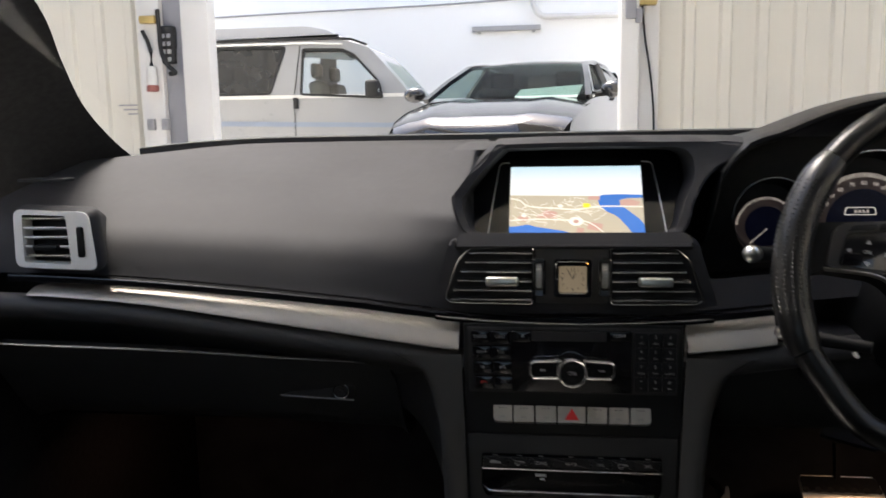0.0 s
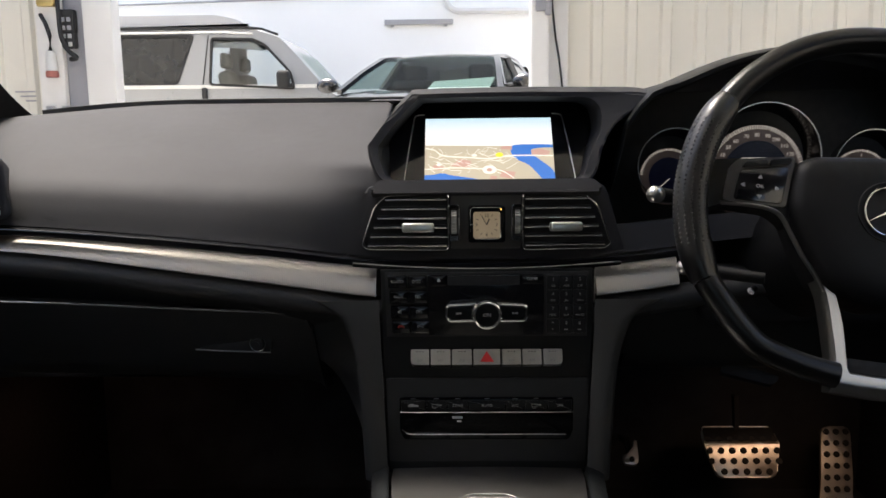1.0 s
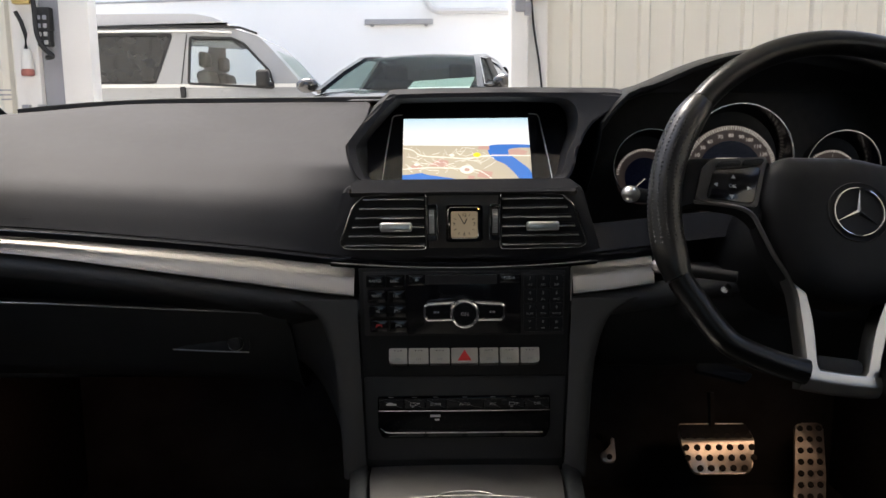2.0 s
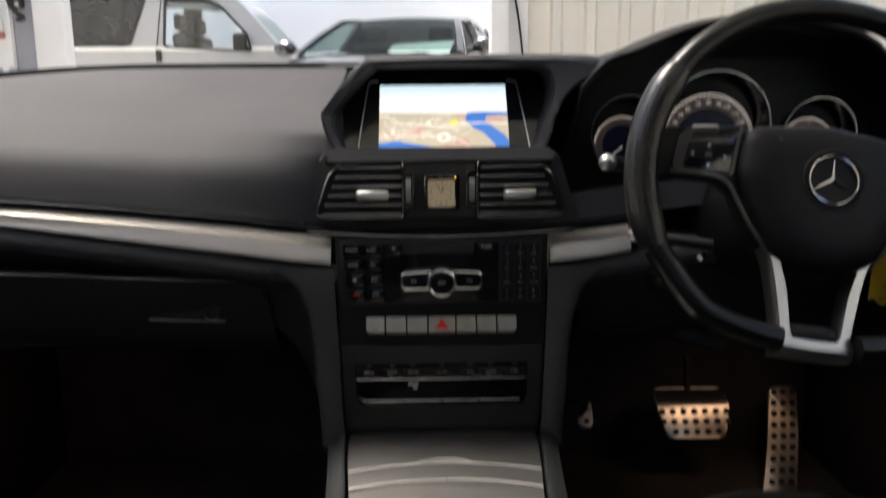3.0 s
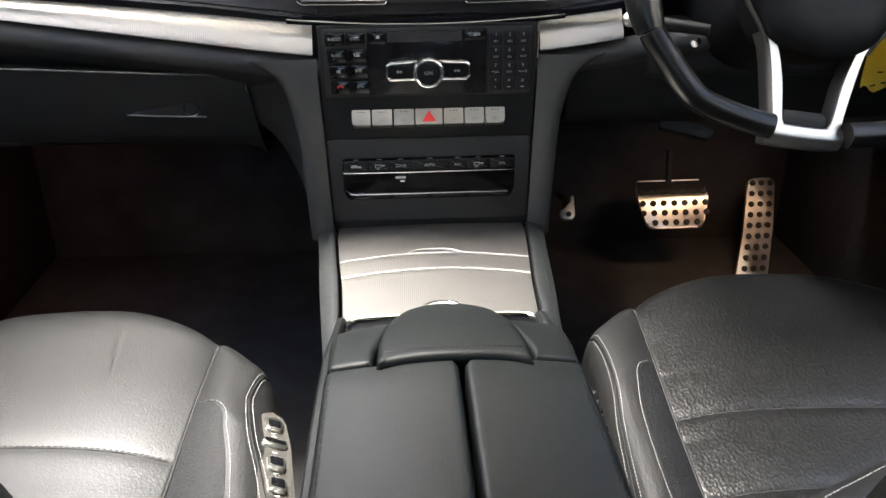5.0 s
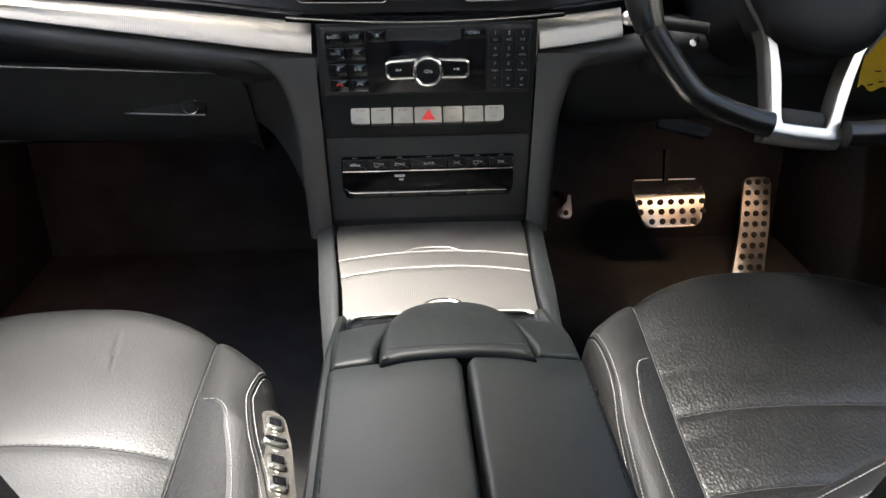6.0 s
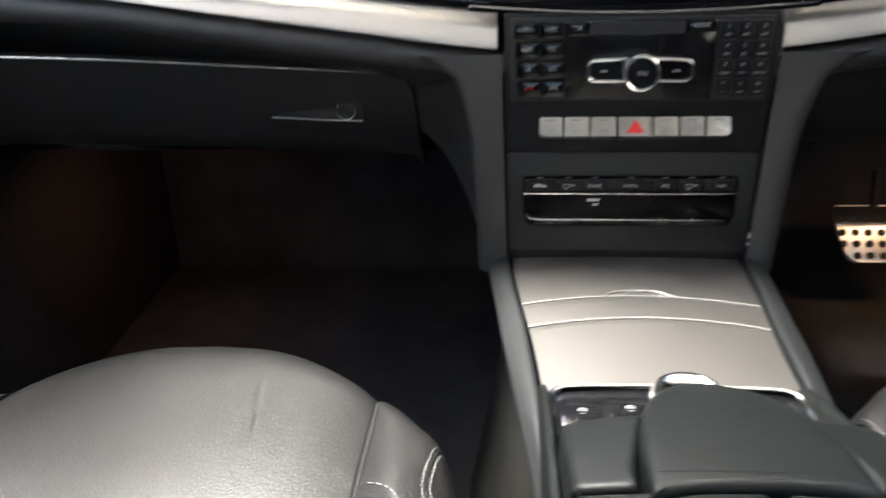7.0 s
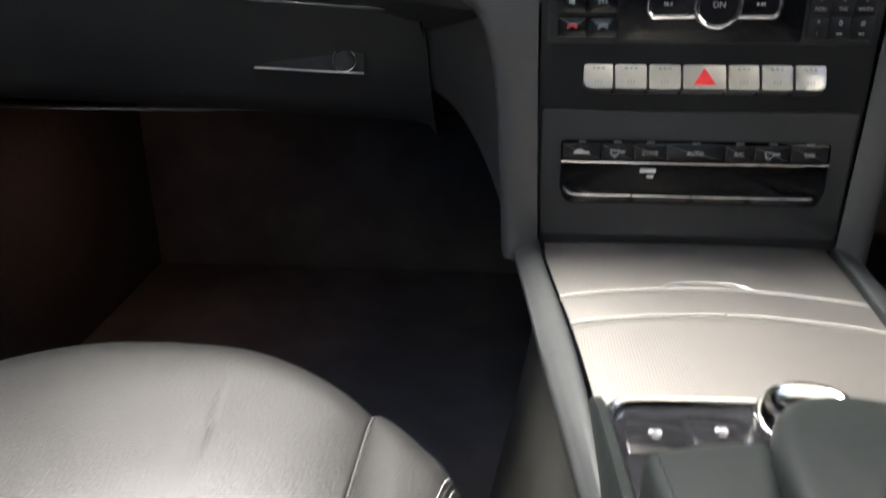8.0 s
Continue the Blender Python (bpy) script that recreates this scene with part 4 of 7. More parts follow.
subs = ["GO", "ABC", "DEF", "GHI", "JKL", "MNO", "PQRS", "TUV", "WXYZ", "+", None, None]
for k, ch in enumerate(keys):
    cx, cz = 0.0765 + (k % 3) * 0.0155, 0.8250 - (k // 3) * 0.0172
    b = button(radio, cx - 0.0075, cx + 0.0075, cz - 0.0110, cz + 0.0056, 0.9620, M_SMOKE, bev=0.0006)
    part("printed_digit", lettering(ch, (cx, 0.9615, cz + 0.001), X, Z, 0.0052), M_PRINT, b)
    if subs[k]:
        part("printed_word", lettering(subs[k], (cx, 0.9615, cz - 0.0065), X, Z, 0.0034), M_PRINT, b)
    else:
        bm = B()
        rbox(bm, (cx, 0.9615, cz - 0.0065), (0.004, 0.0004, 0.0012), 0)
        part("symbol", bm, M_PRINT, b)
# dial with a seek key on each side
for s in (-1, 1):
    q = [(s * 0.010, 0.7795), (s * 0.0435, 0.7790), (s * 0.0465, 0.783), (s * 0.0465, 0.7955), (s * 0.0435, 0.7985), (s * 0.010, 0.8005)]
    q = q if s > 0 else q[::-1]
    o = round_poly(q, 0.002)
    i = [(s * 0.027 + (a - s * 0.027) * 0.90, 0.789 + (c - 0.789) * 0.78) for a, c in o]
    bm = B()
    ring_plate(bm, o, i, (0, 0.9545, 0), X, Z, 0.01)
    sweep(bm, [(a, 0.9538, c) for a, c in around(o, 0.965)], 0.0016, closed=True, up=Y)
    k = part("seek_key", bm, M_CHROME, radio, "chrome-edged seek key")
    bm = B()
    slab(bm, i, (0, 0.9538, 0), X, Z, 0.008)
    part("key_face", bm, M_GLOSS, k)
    bm = B()
    for d in (-0.002, 0.001):
        slab(bm, [(d * s, -0.0015), (d * s, 0.0015), (d * s - 0.0022 * -s, 0)][:: (-1 if s > 0 else 1)], (s * 0.0315, 0.9534, 0.7885), X, Z, 0.0003)
    rbox(bm, (s * 0.0350, 0.9534, 0.7885), (0.0006, 0.0004, 0.003), 0)
    part("symbol", bm, M_PRINT, k)
bm = B()
cyl(bm, (0, 0.958, 0.7895), (0, -1, 0), 0.0165, 0.018, 48, bev=0.002)
for k in range(40):
    a = k * math.tau / 40
    rbox(bm, (0.0165 * math.cos(a), 0.948, 0.7895 + 0.0165 * math.sin(a)), (0.0011, 0.013, 0.0011), 0, rot=(0, -math.degrees(a), 0))
sweep(bm, [(0.0153 * math.cos(t), 0.9405, 0.7895 + 0.0153 * math.sin(t)) for t in [k * math.tau / 40 for k in range(40)]], 0.0016, closed=True, up=Y)
dial = part("dial", bm, M_CHROME, radio, "knurled chrome dial")
bm = B()
cyl(bm, (0, 0.9405, 0.7895), (0, -1, 0), 0.0132, 0.0012, 40, bev=0.0004)
part("dial_cap", bm, M_GLOSS, dial)
part("printed_word", lettering("ON", (0, 0.9391, 0.7895), X, Z, 0.0058), M_PRINT, dial)

# row of silver switches
row = thing("switch_row", (0, 0.965, 0.725), "row of seven satin silver switches with a red hazard switch", "switch panel")
edges = [-0.0895, -0.0665, -0.0415, -0.0165, 0.0165, 0.0405, 0.0645, 0.0885]
for i in range(7):
    x0, x1 = edges[i] + 0.0009, edges[i + 1] - 0.0009
    bm = B()
    rs = [0.005 if i == 0 else 0.0008, 0.005 if i == 6 else 0.0008, 0.0012, 0.0012]
    slab(bm, round_poly([(x0, -0.0092), (x1, -0.0092), (x1, 0.0092), (x0, 0.0092)], rs, 4), (0, 0.958, 0.7355), X, Vector((0, 0.55, 1)).normalized(), 0.012, 0.0012)
    b = part("switch", bm, M_SWITCH, row)
    n = Vector((0, -1, 0.55)).normalized()
    c = Vector(((x0 + x1) / 2, 0.958, 0.7355)) + n * 0.0004
    v = Vector((0, 0.55, 1)).normalized()
    if i == 3:
        bm = B()
        slab(bm, round_poly([(-0.0082, -0.0060), (0.0082, -0.0060), (0, 0.0070)], 0.001), c, X, v, 0.0006, 0.0002)
        part("hazard_triangle", bm, M_RED, b, "red hazard triangle")
    else:
        bm = B()
        for k in range(3):
            rbox(bm, c + X * (k * 0.0022 - 0.0022) - v * 0.004 - n * 0.0002, (0.0009, 0.0004, 0.003), 0, rot=(-29, 15, 0))
        part("symbol", bm, M_BAR, b)
        bm = B()
        for k in range(3):
            rbox(bm, c + X * (k * 0.0035 - 0.0035) + v * 0.0062 - n * 0.0002, (0.0018, 0.0004, 0.0007), 0, rot=(-29, 0, 0))
        part("indicator", bm, M_DARK, b)

# climate panel
clim = thing("climate_panel", (0, 0.965, 0.635), "gloss black climate control panel with white-lettered keys", "control panel")
bm = B()
slab(bm, round_poly([(-0.1165, 0.605), (0.1165, 0.605), (0.119, 0.708), (-0.119, 0.708)], 0.004), (0, 0.9635, 0), X, Z, 0.01, 0.0015)
part("surround", bm, M_STACK, clim)
bm = B()
slab(bm, round_poly([(-0.098, 0.6345), (0.096, 0.6345), (0.101, 0.646), (0.101, 0.685), (-0.103, 0.685), (-0.103, 0.646)], 0.003), (0, 0.9595 - 0.06 * 0.66, 0), X, Vector((0, 0.06, 1)), 0.01, 0.001)
part("fascia", bm, M_FASCIA, clim)
cx_ = [(-0.102, "car"), (-0.072, "demist"), (-0.047, "ZONE"), (-0.022, "AUTO"), (0.022, "A/C"), (0.044, "rear"), (0.071, "OFF"), (0.100, None)]
for (a, nm), (b_, _) in zip(cx_, cx_[1:]):
    k = button(clim, a + 0.0003, b_ - 0.0003, 0.6695, 0.6825, 0.9595, M_PLASTIC, 0.0008)
    c = Vector(((a + b_) / 2, 0.9590, 0.6758))
    if nm.isupper():
        part("printed_word", lettering(nm, c, X, Z, 0.0046), M_PRINT, k)
    else:
        bm = B()
        if nm == "car":
            slab(bm, round_poly([(-0.0062, -0.0013), (0.0062, -0.0013), (0.006, 0.0007), (0.0022, 0.001), (0.0, 0.0024), (-0.0036, 0.0022), (-0.006, 0.0006)], 0.0004, 2), c, X, Z, 0.0003)
        else:
            ring_plate(bm, round_poly([(-0.0052, -0.0021), (0.0008, -0.0021), (0.0022, 0.0021), (-0.0052, 0.0021)], 0.0008, 2), round_poly([(-0.0045, -0.0015), (0.0004, -0.0015), (0.0015, 0.0015), (-0.0045, 0.0015)], 0.0005, 2), c, X, Z, 0.0003)
            rbox(bm, c + Vector((0.0042, 0, 0.0008)), (0.0036, 0.0004, 0.0012), 0)
            rbox(bm, c + Vector((-0.002, 0, -0.0034)), (0.003, 0.0004, 0.0006), 0)
        part("symbol", bm, M_PRINT, k)
    bm = B()
    rbox(bm, c + Vector((0, 0.0006, 0.0085)), (0.006, 0.0006, 0.001), 0)
    part("indicator", bm, M_DIM, k)
bm = B()
sweep(bm, [(x, 0.9585 - 0.001 * (1 - (x / 0.1) ** 2), 0.6685) for x in lin(-0.1025, 0.1015, 12)], 0.0009)
part("chrome_line", bm, M_CHROME, clim)
for a, b_ in zip((-0.094, -0.046, 0.0, 0.044), (-0.047, -0.001, 0.043, 0.092)):
    bm = B()
    pts = [(a, 0.9575, 0.6415), (b_, 0.9575, 0.6415)]
    if a < -0.09:
        pts = [(-0.1005, 0.9575, 0.6475)] + [(-0.0945, 0.9575, 0.6425), (-0.088, 0.9575, 0.6415), (b_, 0.9575, 0.6415)]
    sweep(bm, pts, 0.0010)
    k = part("rocker_edge", bm, M_CHROME, clim)
    bm = B()
    rbox(bm, ((a + b_) / 2, 0.9605, 0.6385), (b_ - a - 0.004, 0.006, 0.005), 0.001)
    part("rocker", bm, M_GLOSS, k)
bm = B()
rbox(bm, (-0.035, 0.9590, 0.6615), (0.012, 0.0010, 0.0028), 0)
rbox(bm, (-0.033, 0.9585, 0.657), (0.005, 0.0010, 0.002), 0)
part("display_marks", bm, M_BAR, clim)
# ---- centre console ----
cons = thing("centre_console", (0, 0.7, 0.3), "dark centre console with a ribbed aluminium stowage lid", "console")
LIDW = [(0.5, 0.085), (0.72, 0.0925), (0.80, 0.098), (0.87, 0.105), (0.95, 0.1125)]
OUTW = [(0.0, 0.096), (0.5, 0.097), (0.587, 0.100), (0.662, 0.108), (0.783, 0.121), (0.85, 0.127), (0.97, 0.139)]
LIDZ = [(0.5, 0.622), (0.72, 0.612), (0.85, 0.603), (0.95, 0.595)]
hwl, hwo, lz = lambda y: interp(y, LIDW), lambda y: interp(y, OUTW), lambda y: interp(y, LIDZ)
for s in (-1, 1):
    def flank(y, v):
        a, b, z = hwl(y) + 0.0045, hwo(y), lz(y)
        prof = [(0, a, z - 0.012), (0.05, a, z + 0.001), (0.1, a + 0.002, z + 0.003), (0.3, a + (b - a) * 0.6, z + 0.0005), (0.42, b - 0.002, z - 0.003), (0.5, b, z - 0.009), (0.6, b - 0.014, z - 0.05), (0.75, b - 0.026, z - 0.12), (1.0, b - 0.022, 0.29)]
        return (s * interp(v, [(p, q) for p, q, r in prof]), y, interp(v, [(p, r) for p, q, r in prof]))
    bm = B()
    grid(bm, flank, lin(-0.35, 1.0, 40), [0, 0.05, 0.07, 0.1, 0.16, 0.23, 0.3, 0.36, 0.42, 0.46, 0.5, 0.6, 0.75, 1.0])
    part("flank", bm, M_FLANK, cons, sharp=60)
# carpet that falls from the console towards the passenger's floor, with soft folds
bm = B()
grid(bm, lambda y, v: (-hwo(y) + 0.020 - 0.042 * v ** 1.2 + 0.003 * math.sin(31 * y + 2 * v) * v, y, lz(y) - 0.075 - (lz(y) - 0.375) * v), lin(0.0, 0.97, 60), lin(0, 1, 14))
part("side_carpet", bm, M_SIDE, cons, "grey carpet on the side of the console")


def lid_pt(x, y):
    w = hwl(y)
    return (x * w, y - 0.0135 + 0.0145 * (1 - x * x), lz(y) + 0.002 * (1 - x * x))


def lid_piece(name, y0, y1, material, label=""):
    bm = B()
    rows = []
    g = [(y0, -0.004), (y0, -0.001), (y0 + 0.0012, 0)] + [(y, 0) for y in lin(y0 + 0.01, y1 - 0.01, 8)] + [(y1 - 0.0012, 0), (y1, -0.001), (y1, -0.004)]
    for y, dz in g:
        rows.append([bm.verts.new(Vector(lid_pt(x, y)) + Vector((0, 0, dz))) for x in lin(-1, 1, 17)])
    for a, b in zip(rows, rows[1:]):
        for j in range(16):
            bm.faces.new((a[j], a[j + 1], b[j + 1], b[j]))
    return part(name, bm, material, cons, label)


lid_piece("rear_lid", 0.8690, 0.985, M_LID)
lid_piece("lid_bar", 0.8230, 0.8670, M_LID)
lid_piece("roller_lid", 0.7075, 0.8210, M_LID, "ribbed aluminium roller lid")
for y in (0.868, 0.822):
    bm = B()
    sweep(bm, [Vector(lid_pt(x, y)) + Vector((0, 0, 0.0003)) for x in lin(-1, 1, 21)], 0.0008)
    part("lid_edge", bm, M_EDGE, cons)
bm = B()
sweep(bm, [(x - 0.001, lid_pt(x / 0.105, 0.868)[1] + 0.0095 * (1 - (x / 0.0305) ** 4), lz(0.87) + 0.0026) for x in lin(-0.0305, 0.0305, 25)], 0.0009)
part("lid_grip", bm, M_EDGE, cons, "thin chrome thumb grip")
bm = B()
slab(bm, round_poly([(-0.088, 0.45), (0.088, 0.45), (0.0885, 0.7045), (-0.0885, 0.7045)], 0.010), (0, 0, 0.615), X, Y, 0.02, 0.002)
part("control_panel", bm, M_GLOSS, cons, "gloss black control panel")
bm = B()
sweep(bm, arcpts([(-0.0885, 0.60, 0.6155), (-0.0885, 0.66, 0.6165), (-0.088, 0.688, 0.6165), (-0.084, 0.6985, 0.6165), (-0.076, 0.7030, 0.6165)] + [(x, 0.7040 + 0.0025 * (1 - (x / 0.07) ** 2), 0.6165) for x in lin(-0.06, 0.06, 9)] + [(0.076, 0.7030, 0.6165), (0.084, 0.6985, 0.6165), (0.088, 0.688, 0.6165), (0.0885, 0.66, 0.6165), (0.0885, 0.60, 0.6155)], 3), 0.0026)
part("panel_rim", bm, M_CHROME, cons)
for x, y in ((-0.066, 0.679), (-0.033, 0.683), (0.035, 0.683), (0.066, 0.679)):
    bm = B()
    rbox(bm, (x, y - 0.004, 0.6145), (0.030, 0.030, 0.003), 0.0008)
    b = part("key", bm, M_GLOSS, cons)
    bm = B()
    ring_plate(bm, round_poly([(-0.0036, -0.0013), (0.0036, -0.0013), (0.0025, 0.0018), (-0.0025, 0.0018)], 0.0008, 2), round_poly([(-0.0027, -0.0006), (0.0027, -0.0006), (0.0018, 0.0011), (-0.0018, 0.0011)], 0.0004, 2), (x, y - 0.002, 0.6166), X, Y, 0.0003)
    rbox(bm, (x, y - 0.0062, 0.6165), (0.004, 0.0004, 0.0003), 0)
    part("symbol", bm, M_BAR, b)
bm = B()
cyl(bm, (0.0, 0.660, 0.614), Z, 0.027, 0.010, 40, bev=0.003)
knurl = [(r * math.cos(k * math.tau / 120), 0.660 + r * math.sin(k * math.tau / 120)) for k, r in enumerate([0.0243, 0.0249] * 60)]
slab(bm, knurl, (0, 0, 0.6395), X, Y, 0.019, 0.001, 1)
rows = [[bm.verts.new((r * math.cos(k * math.tau / 48), 0.660 + r * math.sin(k * math.tau / 48), z)) for k in range(48)] for r, z in ((0.0238, 0.639), (0.0232, 0.6435), (0.0215, 0.6460), (0.0185, 0.6465), (0.016, 0.6450), (0.008, 0.6443))]
for p, q in zip(rows, rows[1:]):
    for i in range(48):
        bm.faces.new((p[i], p[(i + 1) % 48], q[(i + 1) % 48], q[i]))
bm.faces.new(rows[-1])
part("rotary_controller", bm, M_CHROME, cons, "chrome rotary controller")

# ---- armrest ----
arm = thing("armrest", (0, 0.2, 0.6), "black leather armrest box with a split lid and a padded tongue", "armrest")


def crown(x, y):
    """The armrest's padded top: rounded across, falling off towards its nose."""
    return 0.699 - 1.3 * x * x - 1.5 * max(0.0, y - 0.48) ** 2


def seam_y(x):
    return 0.506 + 0.8 * x * x


bm = B()
rbox(bm, (0, 0.09, 0.635), (0.172, 0.9, 0.07), 0.01, 3)
part("box", bm, M_ARM, arm)


def resample(pts, n):
    """The outline again, as n evenly spaced points."""
    q = [Vector(p) for p in pts]
    q.append(q[0])
    ln = [(q[i + 1] - q[i]).length for i in range(len(q) - 1)]
    tot, out, i, acc = sum(ln), [], 0, 0.0
    for k in range(n):
        d = tot * k / n
        while acc + ln[i] < d:
            acc += ln[i]
            i += 1
        out.append(tuple(q[i].lerp(q[i + 1], (d - acc) / ln[i])))
    return out


def cushion(name, outline, lift=0.0, thick=0.03, r=0.005, n=96, label=""):
    """A padded piece of the armrest over an outline, with rolled edges; it follows the crown."""
    outline = resample(outline, n)
    if sum(a[0] * b[1] - b[0] * a[1] for a, b in zip(outline, outline[1:] + outline[:1])) < 0:
        outline = outline[::-1]
    cx, cy = sum(p[0] for p in outline) / n, sum(p[1] for p in outline) / n
    nrm = []
    for i in range(n):
        t = (Vector(outline[(i + 1) % n]) - Vector(outline[i - 1])).normalized()
        nrm.append(Vector((t.y, -t.x)))
    bm = B()
    rings = []
    for inset, down in [(0.0, thick), (0.0, r)] + [(r * (1 - math.cos(a)), r * (1 - math.sin(a))) for a in (0.4, 0.8, 1.2, 1.57)]:
        q = [(p[0] - m.x * inset, p[1] - m.y * inset) for p, m in zip(outline, nrm)]
        rings.append([bm.verts.new((x, y, crown(x, y) + lift - down)) for x, y in q])
    base = [(p[0] - m.x * r, p[1] - m.y * r) for p, m in zip(outline, nrm)]
    for k in (0.93, 0.84, 0.72, 0.6, 0.46, 0.32, 0.18, 0.06):
        q = [(cx + (x - cx) * k, cy + (y - cy) * k) for x, y in base]
        rings.append([bm.verts.new((x, y, crown(x, y) + lift)) for x, y in q])
    for a, b in zip(rings, rings[1:]):
        for i in range(n):
            bm.faces.new((a[i], a[(i + 1) % n], b[(i + 1) % n], b[i]))
    bm.faces.new(rings[-1])
    bm.faces.new(rings[0][::-1])
    return part(name, bm, M_ARM, arm, label, sharp=70)


for s in (-1, 1):
    g0 = -0.0022 if s < 0 else 0.0062
    q = [(g0, -0.33), (0.0885, -0.33), (0.089, 0.2)] + [(x, seam_y(x) - 0.0015) for x in lin(0.0885, g0 + 0.003, 10)] + [(g0, 0.498)]
    cushion("lid", [(s * x, y) for x, y in q], n=200, r=0.004)
    q = [(x, seam_y(x) + 0.002) for x in lin(0.056, 0.088, 6)] + [(0.0895, 0.555), (0.0895, 0.580), (0.087, 0.588), (0.080, 0.590), (0.066, 0.591), (0.044, 0.590), (0.0425, 0.583), (0.0475, 0.565), (0.0545, 0.53)]
    cushion("front_pad", [(s * x, y) for x, y in q], lift=-0.001)
    bm = B()
    for k in range(80):
        y = 0.575 - k * 0.0075
        rbox(bm, (s * 0.0845, y, crown(0.0845, y) + 0.0004), (0.0005, 0.0042, 0.0004), 0)
    part("stitching", bm, M_STITCH_D, arm)
    bm = B()
    sweep(bm, arcpts([(s * 0.0925, 0.708, 0.612), (s * 0.0928, 0.69, 0.622), (s * 0.093, 0.65, 0.634), (s * 0.0935, 0.60, 0.648), (s * 0.0935, 0.55, 0.658), (s * 0.0935, 0.45, 0.664), (s * 0.0935, 0.1, 0.664), (s * 0.0935, -0.3, 0.664)]), [(-0.004, -0.03), (0.004, -0.03), (0.004, 0.0), (0.002, 0.003), (-0.002, 0.003), (-0.004, 0.0)], up=Z)
    part("side_rail", bm, M_ARM, arm)
tongue = arcpts([(0.053, 0.497), (0.0525, 0.53), (0.049, 0.560), (0.043, 0.586), (0.033, 0.613), (0.018, 0.633), (0.0, 0.641), (-0.018, 0.633), (-0.033, 0.613), (-0.043, 0.586), (-0.049, 0.560), (-0.0525, 0.53), (-0.053, 0.497)]) + [(x, 0.5015 - 0.004 * (x / 0.05) ** 6) for x in lin(-0.046, 0.046, 10)]
cushion("tongue", tongue, lift=0.0050, thick=0.022, r=0.006)
bm = B()
for i in range(26):
    x = -0.046 + i * 0.092 / 25
    rbox(bm, (x, seam_y(x) + 0.006, crown(x, seam_y(x) + 0.006) + 0.0051), (0.0022, 0.0005, 0.0004), 0)
part("tongue_stitching", bm, M_STITCH_D, arm)

# ---- seats ----
FRONT = [(0.0, 0.869), (0.06, 0.862), (0.11, 0.838), (0.165, 0.795), (0.20, 0.753), (0.225, 0.717), (0.238, 0.67)]


